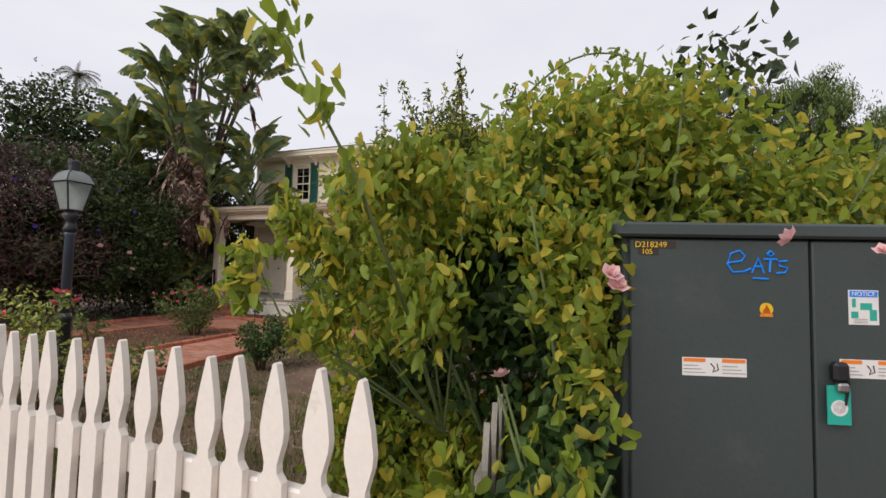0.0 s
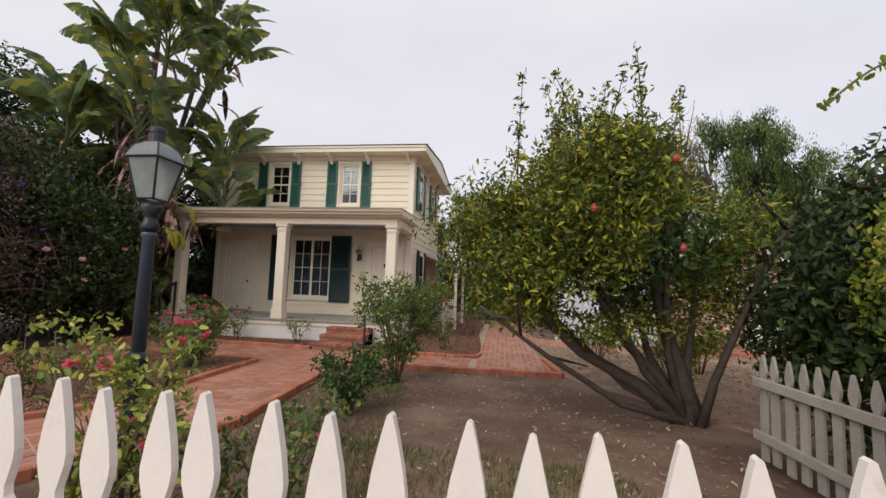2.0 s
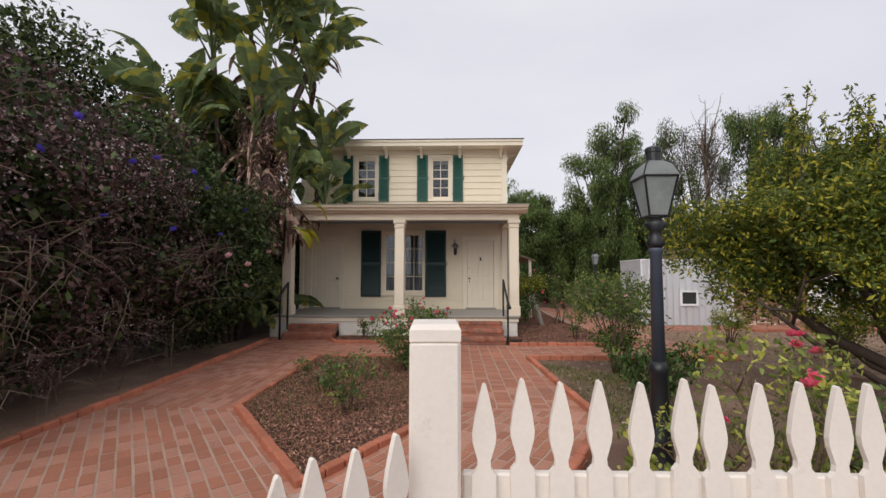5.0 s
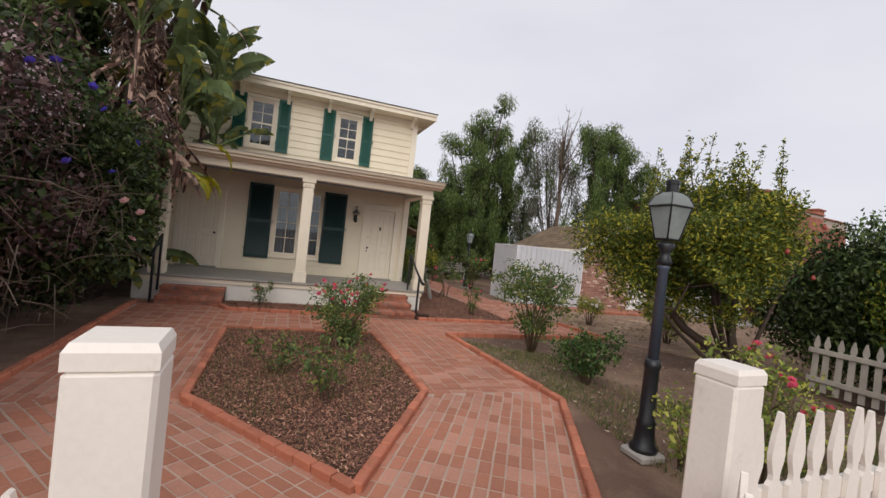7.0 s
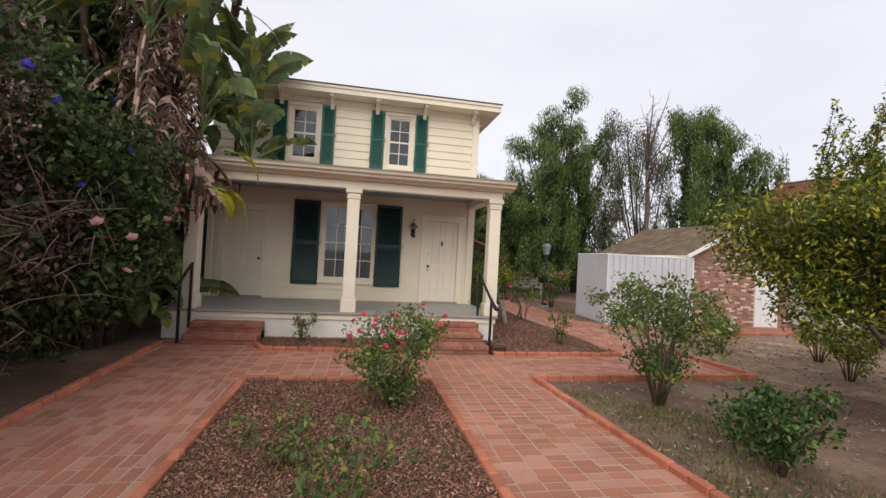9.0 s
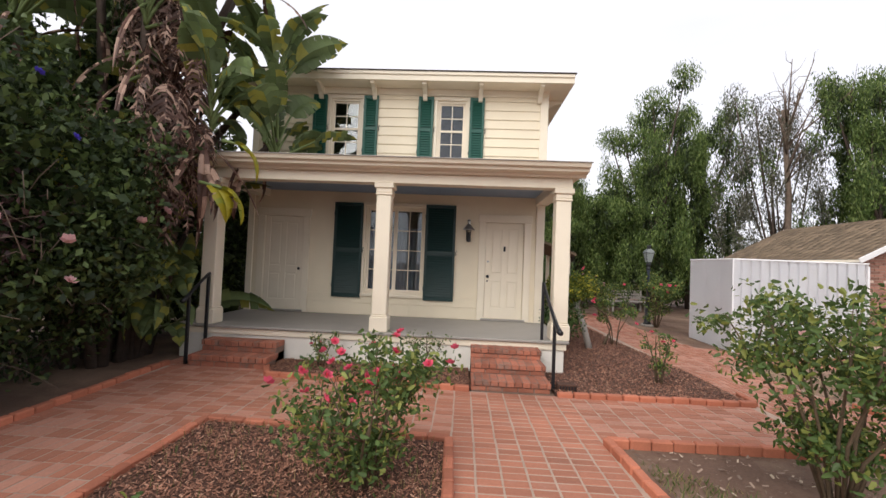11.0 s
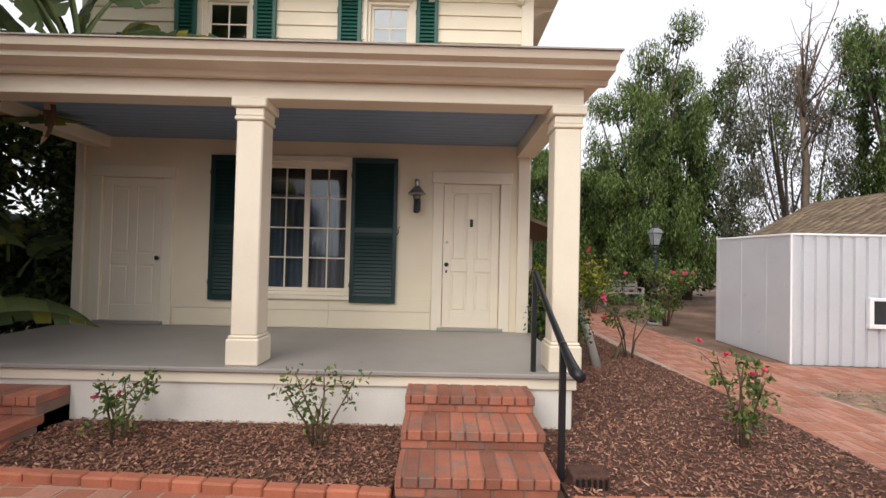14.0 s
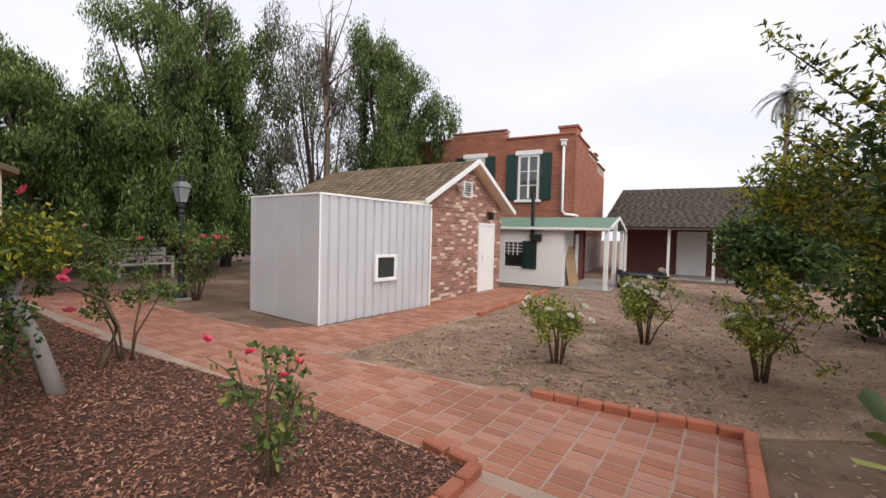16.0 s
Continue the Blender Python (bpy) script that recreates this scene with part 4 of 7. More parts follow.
def brick_face(name, parent, rows, mat, keep, along=(1, 0), bl=0.21, bh=0.068, gap=0.012, proud=0.022, seed=0, stretch=None):
    """Courses of single bricks over a wall face, joined; keep(u, z) says where a brick may lie."""
    rng = np.random.default_rng(seed)
    u0, u1, z0, z1 = rows
    v, f = [], []
    ax, ay = along
    nx, ny = ay, -ax
    quad = [(0, 1, 2, 3), (4, 5, 1, 0), (5, 6, 2, 1), (6, 7, 3, 2), (7, 4, 0, 3)]
    z = z0
    r = 0
    while z + bh <= z1 + 0.001:
        u = u0 - (bl / 2 if r % 2 else 0)
        while u < u1:
            a, b = max(u, u0), min(u + bl - gap, u1)
            if b - a > 0.04 and keep((a + b) / 2, z + bh / 2):
                k = len(v)
                p = proud + rng.uniform(-0.006, 0.006)
                for d in (p, 0.0):
                    for uu, zz in ((a, z), (b, z), (b, z + bh - gap), (a, z + bh - gap)):
                        v.append((uu * ax + nx * d, uu * ay + ny * d, zz))
                f += [tuple(k + i for i in q) for q in quad]
            u += bl
        z += bh
        r += 1
    return raw(name, np.array(v), np.array(f), mat, parent, flat=True)


def in_gable(u, z):
    if 0.59 < u < 1.49 and z < 1.86:
        return False
    if -0.29 < u < 0.21 and 2.44 < z < 2.88:
        return False
    return z < SEAVE + (SPEAK - SEAVE) * (1 - abs(u) / sw2) - 0.04


bf = brick_face("brickwork", shed, (-sw2, sw2, 0.0, SPEAK), M_SHEDBRICK, in_gable, proud=0.018, seed=4)
bf.location.y = 0.02
tagged(bf, kind="stuff")
pitch = math.degrees(math.atan2(SPEAK - SEAVE, sw2))
slope = math.hypot(SPEAK - SEAVE, sw2) + 0.32


def shingle_roof(name, parent, length, slope, mat, seed, m, w=0.26, h=0.20):
    """Lapped shingles over one roof slope; x runs along the eave, y up the slope."""
    rng = np.random.default_rng(seed)
    v, f = [], []
    rows_ = int(slope / h) + 1
    for r in range(rows_):
        x = -rng.uniform(0, w)
        while x < length:
            ww = w * rng.uniform(0.7, 1.2)
            a, b = max(x, 0), min(x + ww - 0.006, length)
            if b - a > 0.02:
                y0 = r * h + rng.uniform(-0.012, 0.012)
                y1 = min(y0 + h * 1.6, slope)
                t = 0.022 + rng.uniform(0, 0.01)
                k = len(v)
                v += [(a, y0, t), (b, y0, t), (b, y1, 0.004), (a, y1, 0.004), (a, y0, 0.0), (b, y0, 0.0), (b, y1, -0.006), (a, y1, -0.006)]
                f += [(k, k + 1, k + 2, k + 3), (k + 4, k + 5, k + 1, k), (k + 4, k, k + 3, k + 7), (k + 1, k + 5, k + 6, k + 2)]
            x += ww
    ob = raw(name, np.array(v), np.array(f), mat, parent)
    ob.matrix_basis = m
    tagged(ob, kind="stuff")
    return ob


over = 0.30
ez = SEAVE - 0.32 * math.sin(radians(pitch)) + 0.06
ex = sw2 + 0.32 * math.cos(radians(pitch))
L = SY1 - SY0 + 0.5
for sgn in (-1, 1):
    base = Matrix.Translation((sgn * ex, -over if sgn > 0 else L - over, ez)) @ Matrix.Rotation(radians(90 if sgn > 0 else -90), 4, "Z") @ Matrix.Rotation(radians(pitch), 4, "X")
    d = part("roof_deck", boxes((0, 0, -0.07, L, slope, -0.008)), M_TRIM, shed)
    d.matrix_basis = base
    shingle_roof("shingles", shed, L, slope, M_ROOF, 11 + sgn, base)
    b = part("bargeboard", boxes((-0.03 if sgn > 0 else L, -0.02, -0.085, 0.0 if sgn > 0 else L + 0.03, slope, 0.03), bevel=0.004), M_WHITEWALL, shed)
    b.matrix_basis = base
sdoor = part("door", boxes((0.66, -0.01, 0.0, 1.42, 0.04, 1.78), bevel=0.005), M_WHITEWALL, shed, "white painted plank door")
for i in range(4):
    part("plank", boxes((0.665 + i * 0.19, -0.022, 0.02, 0.848 + i * 0.19, -0.011, 1.76), bevel=0.003), M_WHITEWALL, sdoor)
part("door_handle", tube([(0.76, -0.03, 0.85), (0.76, -0.06, 0.87), (0.76, -0.06, 0.96), (0.76, -0.03, 0.98)], 0.008, 6), M_STEEL, sdoor)
part("door_frame", boxes((0.59, -0.03, 0.0, 0.66, 0.03, 1.85), (1.42, -0.03, 0.0, 1.49, 0.03, 1.85), (0.66, -0.03, 1.78, 1.42, 0.03, 1.85), bevel=0.004), M_WHITEWALL, shed)
lv = part("louvre_frame", boxes((-0.27, -0.03, 2.46, -0.23, 0.03, 2.86), (0.15, -0.03, 2.46, 0.19, 0.03, 2.86), (-0.23, -0.03, 2.46, 0.15, 0.03, 2.50), (-0.23, -0.03, 2.82, 0.15, 0.03, 2.86), bevel=0.003), M_WHITEWALL, shed)
for i in range(5):
    s_ = part("louvre_slat", boxes((-0.23, -0.02, 0, 0.15, 0.02, 0.012)), M_WHITEWALL, lv)
    s_.matrix_basis = Matrix.Translation((0, 0, 2.53 + i * 0.062)) @ Matrix.Rotation(radians(30), 4, "X")
# dark sheet paints the shade behind the slats
part("louvre_shade_sheet", boxes((-0.23, 0.02, 2.50, 0.15, 0.025, 2.82)), M_UNLIT, lv)
fl = part("floodlight", lathe([(0.05, 0), (0.07, 0.05), (0.11, 0.16), (0.12, 0.18)], 12), M_WHITEWALL, shed, "white floodlight")
fl.matrix_basis = pose(-0.55, -0.02, 2.70, 90, 35, 20)
sl = part("door_lamp", lathe([(0.03, -0.14), (0.07, -0.12), (0.08, 0.0), (0.09, 0.02), (0.04, 0.07)], 10), M_BLACK, shed, "black bracket lamp")
sl.matrix_basis = pose(1.08, -0.12, 2.08)
part("lamp_arm", boxes((1.06, -0.12, 2.12, 1.10, 0.01, 2.16)), M_BLACK, shed)

# ---- the red brick building beyond ----
brick_h = empty("brick_building", 17.6, 0.32, 0, 5.7)
tagged(brick_h, "two-storey red brick building with a stepped parapet", "building")
part("wall", prism([(0.03, 0.03), (8.0, 0.03), (8.0, 9.5), (0.03, 9.5)], -0.05, 5.2), M_MORTAR2, brick_h)
B_WIN = [(1.40, 2.26), (3.75, 4.61)]


def parapet_top(y):
    return 5.50 if y < 2.8 else (5.87 if y < 5.3 else 5.65)


def west_keep(u, z):
    y = 9.5 - u
    if z > parapet_top(y):
        return False
    return not any(a - 0.08 < y < b + 0.08 and 2.95 < z < 4.95 for a, b in B_WIN)


# west face, drawn from its far end to the corner
wf = brick_face("brickwork", brick_h, (0.0, 9.5, 1.6, 5.87), M_REDBRICK, west_keep, along=(0, -1), bl=0.215, bh=0.075, seed=7, proud=0.02)
wf.location = (0.03, 9.5, 0)
sf = brick_face("brickwork", brick_h, (0.0, 8.0, 1.6, 5.6), M_REDBRICK, lambda u, z: z < (5.50 if u < 3.0 else 5.2 if u < 5.5 else 4.85), along=(1, 0), bl=0.215, bh=0.075, seed=8, proud=0.02)
sf.location = (0, 0.03, 0)
for ob in (wf, sf):
    tagged(ob, kind="stuff")
for a, b, t in ((0.03, 2.8, 5.50), (2.8, 5.3, 5.87), (5.3, 9.5, 5.65)):
    part("parapet", boxes((0.03, a, 5.2, 0.35, b, t)), M_MORTAR2, brick_h)
    part("coping", boxes((-0.05, a, t, 0.42, b, t + 0.06), bevel=0.008), M_REDBRICK, brick_h)
for a, b, t in ((0.35, 3.0, 5.50), (3.0, 5.5, 5.35), (5.5, 8.0, 5.22)):
    part("parapet", boxes((a, 0.03, 5.19, b, 0.35, t)), M_MORTAR2, brick_h)
    part("coping", boxes((a, -0.05, t, b, 0.42, t + 0.06), bevel=0.008), M_REDBRICK, brick_h)
part("chimney", boxes((0.40, 0.05, 5.45, 1.20, 0.75, 5.85), (0.35, 0.0, 5.85, 1.25, 0.80, 5.95), bevel=0.01), M_REDBRICK, brick_h)
part("chimney", boxes((5.0, 0.05, 5.2, 5.6, 0.7, 5.6), (4.95, 0.0, 5.6, 5.65, 0.75, 5.68), bevel=0.01), M_REDBRICK, brick_h)
for a, b in B_WIN:
    w = empty("window")
    w.parent = brick_h
    part("window_frame", boxes((-0.04, a, 3.0, 0.05, a + 0.08, 4.8), (-0.04, b - 0.08, 3.0, 0.05, b, 4.8), (-0.04, a + 0.08, 4.72, 0.05, b - 0.08, 4.8), (-0.04, (a + b) / 2 - 0.035, 3.08, 0.04, (a + b) / 2 + 0.035, 4.72), bevel=0.005), M_WHITEWALL, w)
    part("sill", boxes((-0.12, a - 0.1, 2.9, 0.05, b + 0.1, 3.0), bevel=0.008), M_WHITEWALL, w)
    part("lintel", boxes((-0.08, a - 0.12, 4.8, 0.05, b + 0.12, 4.98), bevel=0.008), M_WHITEWALL, w)
    for c in range(2):
        ya = a + 0.08 + c * ((b - a) / 2 - 0.045)
        yb = ya + (b - a) / 2 - 0.115
        for r in range(3):
            za = 3.04 + r * 0.565
            part("pane", boxes((0.012, ya, za, 0.018, yb, za + 0.53)), M_GLASS, w)
            if r:
                part("glazing_bar", boxes((0.0, ya, za - 0.035, 0.03, yb, za - 0.001)), M_WHITEWALL, w)
    # painted dark sheet in place of the unlit room behind these panes
    part("unlit_room_sheet", boxes((0.035, a + 0.05, 3.0, 0.045, b - 0.05, 4.8)), M_UNLIT, w)
    for ya, yb in ((a - 0.50, a - 0.06), (b + 0.06, b + 0.50)):
        s = part("shutter", boxes((-0.06, ya, 3.0, -0.025, ya + 0.06, 4.85), (-0.06, yb - 0.06, 3.0, -0.025, yb, 4.85), (-0.058, ya + 0.06, 3.0, -0.027, yb - 0.06, 3.1), (-0.058, ya + 0.06, 4.75, -0.027, yb - 0.06, 4.85), (-0.058, ya + 0.06, 3.88, -0.027, yb - 0.06, 3.96), bevel=0.003), M_DARKGREEN, w)
        part("shutter_panel", boxes((-0.045, ya + 0.06, 3.1, -0.03, yb - 0.06, 4.75)), M_DARKGREEN, s)
part("rainwater_head", boxes((-0.22, 0.30, 5.22, -0.02, 0.58, 5.29), (-0.19, 0.34, 5.05, -0.02, 0.54, 5.22), bevel=0.02), M_WHITEWALL, brick_h)
part("downpipe", tube([(-0.09, 0.44, 5.07), (-0.09, 0.44, 2.55), (-0.10, 0.30, 2.42), (-0.10, -0.05, 2.38), (0.2, -0.10, 2.36)], 0.055, 8), M_WHITEWALL, brick_h, "white cast downpipe", True)

# low wing with dark roof and verandah
wing = empty("low_wing", 19.6, -0.9, 0, 3)
wing.scale.z = 0.93
tagged(wing, "low maroon wing with a verandah under a dark shingle roof", "building")
part("wall", boxes((2.3, -14.0, 0.0, 6.0, 0.2, 2.5)), M_MAROON, wing)
wd = part("door", boxes((2.22, -3.15, 0.0, 2.29, -2.05, 2.05), bevel=0.01), M_WHITEWALL, wing, "white painted door")
for ya, yb in ((-3.08, -2.64), (-2.56, -2.12)):
    for za, zb in ((0.2, 0.9), (1.05, 1.9)):
        part("door_panel", boxes((2.205, ya, za, 2.219, yb, zb), bevel=0.004), M_WHITEWALL, wd)
part("verandah_floor", boxes((0.0, -14.0, 0.0, 2.3, 0.2, 0.06)), M_CONCRETE, wing)
for y in (-0.3, -1.85, -3.35, -5.2, -7.2, -9.4):
    part("verandah_post", boxes((0.05, y - 0.05, 0.06, 0.15, y + 0.05, 2.08), bevel=0.006), M_WHITEWALL, wing)
part("verandah_beam", boxes((0.03, -14.0, 2.08, 0.17, 0.2, 2.22), bevel=0.006), M_WHITEWALL, wing)
# near-black ceiling: the verandah's shade is put into its colour
part("verandah_shade_ceiling", boxes((0.2, -14.0, 2.18, 2.3, 0.2, 2.21)), M_UNLIT, wing)
wp = math.degrees(math.atan2(2.1, 5.4))
wbase = Matrix.Translation((-0.35, 0.6, 2.17)) @ Matrix.Rotation(radians(-90), 4, "Z") @ Matrix.Rotation(radians(wp), 4, "X")
d = part("roof_deck", boxes((0, 0, -0.07, 15.0, 6.0, -0.008)), M_ROOFDARK, wing)
d.matrix_basis = wbase
shingle_roof("shingles", wing, 15.0, 6.0, M_ROOFDARK, 15, wbase, 0.3, 0.25)

# white lean-to with a green roof in front of the brick building
lean = empty("white_outhouse", 13.95, -0.5, 0, 4)
lean.scale.z = 0.84
tagged(lean, "white boarded outhouse with a green felt roof and open porch", "outhouse")
for d in ((0, 0, 0, 0.12, 0.85, 2.15), (0, 0.85, 0, 0.12, 1.95, 0.62), (0, 0.85, 1.62, 0.12, 1.95, 2.15), (0, 1.95, 0, 0.12, 3.4, 2.15), (0.12, 0.0, 0, 1.3, 0.12, 2.15)):
    part("wall", boxes(d), M_WHITEWALL, lean)
part("window_glass", boxes((0.07, 0.85, 0.62, 0.08, 1.95, 1.62)), M_GLASS, lean)
# dark sheet closing the opening, painted as the unlit inside
part("unlit_room_sheet", boxes((0.11, 0.86, 0.63, 0.118, 1.94, 1.61)), M_UNLIT, lean)
lf = part("window_frame", boxes((-0.02, 1.0, 0.60, 0.03, 1.95, 0.66), (-0.02, 1.0, 1.58, 0.03, 1.95, 1.64), (-0.02, 1.89, 0.66, 0.03, 1.95, 1.58), bevel=0.004), M_WHITEWALL, lean)
for k in range(1, 4):
    part("glazing_bar", boxes((0.0, 1.3 + k * 0.15, 1.1, 0.03, 1.32 + k * 0.15, 1.58)), M_WHITEWALL, lf)
    part("glazing_bar", boxes((0.001, 1.3, 1.1 + k * 0.12, 0.029, 1.9, 1.12 + k * 0.12)), M_WHITEWALL, lf)
part("shutter", boxes((-0.05, 0.82, 0.60, -0.01, 1.28, 1.64), bevel=0.006), M_DARKGREEN, lean)
for k in range(12):
    part("shutter_slat", boxes((-0.062, 0.87, 0.68 + k * 0.075, -0.051, 1.23, 0.72 + k * 0.075)), M_DARKGREEN, lean)
roof_prof = [(-0.2, 2.12), (-0.2, 2.18), (1.55, 2.62), (3.3, 2.18), (3.3, 2.12), (1.55, 2.55)]
rb = bmesh.new()
a_ = [rb.verts.new((x, -1.35, z)) for x, z in roof_prof]
b_ = [rb.verts.new((x, 4.0, z)) for x, z in roof_prof]
for i in range(6):
    rb.faces.new((a_[i], a_[(i + 1) % 6], b_[(i + 1) % 6], b_[i]))
rb.faces.new(a_[::-1])
rb.faces.new(b_)
bmesh.ops.recalc_face_normals(rb, faces=rb.faces)
part("roof", rb, M_ROOFGREEN, lean)
part("fascia", boxes((-0.235, -1.35, 2.08, -0.202, 4.0, 2.17)), M_WHITEWALL, lean)
for sgn in (0, 1):
    t = part("barge_board", boxes((0, -0.03, -0.06, math.hypot(1.75, 0.44), 0.0, 0.05)), M_WHITEWALL, lean)
    t.matrix_basis = Matrix.Translation((-0.2, -1.352, 2.15)) @ Matrix.Rotation(-math.atan2(0.44, 1.75), 4, "Y") if not sgn else Matrix.Translation((3.3, -1.352, 2.15)) @ Matrix.Rotation(math.pi + math.atan2(0.44, 1.75), 4, "Y")
for x, y in ((-0.1, -1.25), (1.5, -1.25), (3.2, -1.25)):
    part("post", boxes((x - 0.06, y - 0.06, 0, x + 0.06, y + 0.06, 2.16 if x != 1.5 else 2.5), bevel=0.006), M_WHITEWALL, lean)
part("inner_wall", boxes((1.3, 0.06, 0, 3.3, 0.14, 2.13)), M_MAROON, lean)
part("inner_wall", boxes((3.2, -0.0, 0, 3.3, 0.06, 2.13)), M_MAROON, lean)
part("inner_door", boxes((1.75, 0.02, 0.02, 2.2, 0.058, 1.95), bevel=0.005), M_WHITEWALL, lean)
part("slab", boxes((-0.2, -1.4, -0.02, 3.4, 0.0, 0.03)), M_CONCRETE, lean)
ply = part("plywood_board", boxes((-0.30, -0.01, 0, 0.30, 0.01, 1.25), bevel=0.002), M_WOOD)
ply.matrix_basis = pose(14.5, -0.70, 0.03, -12, 0, -12)
tagged(ply, "bare plywood board leaning on the white wall", "board")
pipe = empty("stove_pipe", 13.8, 0.45, -0.12)
tagged(pipe, "rusty black stove pipe on the white outhouse", "pipe")
part("flue", tube([(0, 0, 1.55), (0, 0, 2.95)], 0.06, 10), M_BLACK, pipe)
part("elbow", boxes((-0.07, -0.30, 1.50, 0.07, 0.05, 1.72), bevel=0.02), M_BLACK, pipe)

# two-wheeled trailer parked by the outhouse
tr = empty("trailer", 15.5, -2.5, 0, 25)
tagged(tr, "small black two-wheeled utility trailer", "trailer")
part("frame", boxes((-0.8, -0.5, 0.38, 0.8, -0.44, 0.46), (-0.8, 0.44, 0.38, 0.8, 0.5, 0.46), (-0.8, -0.44, 0.38, -0.74, 0.44, 0.46), (0.74, -0.44, 0.38, 0.8, 0.44, 0.46), bevel=0.005), M_BLACK, tr)
part("deck", boxes((-0.74, -0.44, 0.40, 0.74, 0.44, 0.43)), M_BLACK, tr)
part("drawbar", tube([(-0.8, 0, 0.42), (-1.7, 0, 0.35)], 0.035, 6), M_BLACK, tr)
for y in (-0.62, 0.62):
    wv = part("wheel", lathe([(0.12, -0.06), (0.25, -0.065), (0.28, -0.03), (0.28, 0.03), (0.25, 0.065), (0.12, 0.06)], 18), M_TYRE, tr)
    wv.matrix_basis = pose(0.1, y, 0.28, 90, 0, 0)
    part("rim", lathe([(0.03, -0.068), (0.13, -0.068), (0.13, 0.068), (0.03, 0.068)], 14), M_LABEL, wv)


def shifted(bm, x, y, z):
    bmesh.ops.translate(bm, verts=bm.verts, vec=(x, y, z))
    return bm


# ---- picket fence ----
def picket_outline(h):
    """Half outline (x, z) of a spear-headed picket."""
    w = 0.043
    return [(w, 0.05), (w, h - 0.262), (w * 0.58, h - 0.245), (w * 0.52, h - 0.225), (w * 0.93, h - 0.175), (w * 1.0, h - 0.15), (w * 0.80, h - 0.10), (w * 0.42, h - 0.04), (w * 0.16, h - 0.004), (0.0, h)]


def picket_mesh(h):
    half = picket_outline(h)
    pts = half + [(-x, z) for x, z in half[-2::-1]]
    bm = bmesh.new()
    a = [bm.verts.new((x, -0.011, z)) for x, z in pts]
    b = [bm.verts.new((x, 0.011, z)) for x, z in pts]
    n = len(pts)
    bm.faces.new(a)
    bm.faces.new(b[::-1])
    for i in range(n):
        bm.faces.new((a[i], b[i], b[(i + 1) % n], a[(i + 1) % n]))
    bmesh.ops.recalc_face_normals(bm, faces=bm.faces)
    me = bpy.data.meshes.new("picket")
    bm.to_mesh(me)
    bm.free()
    me.materials.append(M_WHITE)
    return me


PICKET = picket_mesh(1.06)
OLD_PICKET = picket_mesh(1.0).copy()
OLD_PICKET.materials.clear()
OLD_PICKET.materials.append(M_WEATHERED)


def fence_run(p, q, label, step=0.134, picket=None, paint=None, taller=(0.0, 0.0)):
    """A run of picket fence from p to q: pickets in front, two rails behind."""
    dx, dy = q[0] - p[0], q[1] - p[1]
    length = math.hypot(dx, dy)
    f = empty("picket_fence", p[0], p[1], 0, math.degrees(math.atan2(dy, dx)))
    tagged(f, label, "fence", group="white picket fence")
    n = int(length / step)
    s = length / n
    rng = random.Random(int(p[0] * 100))
    for i in range(n):
        ob = new("picket", picket or PICKET)
        ob.parent = f
        ob.matrix_basis = pose((i + 0.5) * s + rng.uniform(-0.006, 0.006), -0.001, rng.uniform(-0.012, 0.012), 0, rng.uniform(-1.2, 1.2), 0) @ Matrix.Diagonal((1, 1, 1 + taller[0] + (taller[1] - taller[0]) * i / n, 1))
    for z in (0.22, 0.70):
        bm = boxes((0, 0.012, z, length, 0.050, z + 0.085), bevel=0.006)
        for w_ in bm.verts:
            w_.co.z *= 1 + taller[0] + (taller[1] - taller[0]) * w_.co.x / length
        part("fence_rail", bm, paint or M_WHITE, f)
    m = max(1, int(length / 2.4))
    for i in range(1, m + 1):
        x = length * i / (m + 1)
        part("fence_post", boxes((x - 0.045, 0.052, 0, x + 0.045, 0.14, 0.92), bevel=0.008), paint or M_WHITE, f)
    return f


def gate_post(x, y, h):
    g = empty("gate_post", x, y, 0, 3)
    tagged(g, "thick white painted wooden gate post", "gate post")
    part("shaft", boxes((-0.09, -0.09, 0, 0.09, 0.09, h - 0.06), bevel=0.012), M_WHITE, g)
    bm = bmesh.new()
    a = [bm.verts.new((sx_ * 0.0902, sy_ * 0.0902, h - 0.06)) for sx_, sy_ in ((-1, -1), (1, -1), (1, 1), (-1, 1))]
    b = [bm.verts.new((sx_ * 0.0902, sy_ * 0.0902, h - 0.02)) for sx_, sy_ in ((-1, -1), (1, -1), (1, 1), (-1, 1))]
    c = [bm.verts.new((sx_ * 0.08, sy_ * 0.08, h)) for sx_, sy_ in ((-1, -1), (1, -1), (1, 1), (-1, 1))]
    bm.faces.new(a[::-1])
    bm.faces.new(c)
    for r0, r1 in ((a, b), (b, c)):
        for i in range(4):
            bm.faces.new((r0[i], r0[(i + 1) % 4], r1[(i + 1) % 4], r1[i]))
    part("cap", bm, M_WHITE, g)
    return g


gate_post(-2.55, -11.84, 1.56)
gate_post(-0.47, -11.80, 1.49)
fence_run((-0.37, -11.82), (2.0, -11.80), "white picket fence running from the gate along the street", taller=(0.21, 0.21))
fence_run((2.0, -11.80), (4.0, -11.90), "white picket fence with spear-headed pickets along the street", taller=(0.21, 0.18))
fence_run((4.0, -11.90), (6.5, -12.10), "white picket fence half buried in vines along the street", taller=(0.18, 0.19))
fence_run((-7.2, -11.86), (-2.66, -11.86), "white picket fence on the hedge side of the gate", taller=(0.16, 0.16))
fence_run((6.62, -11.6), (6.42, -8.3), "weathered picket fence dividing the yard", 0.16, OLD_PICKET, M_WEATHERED)
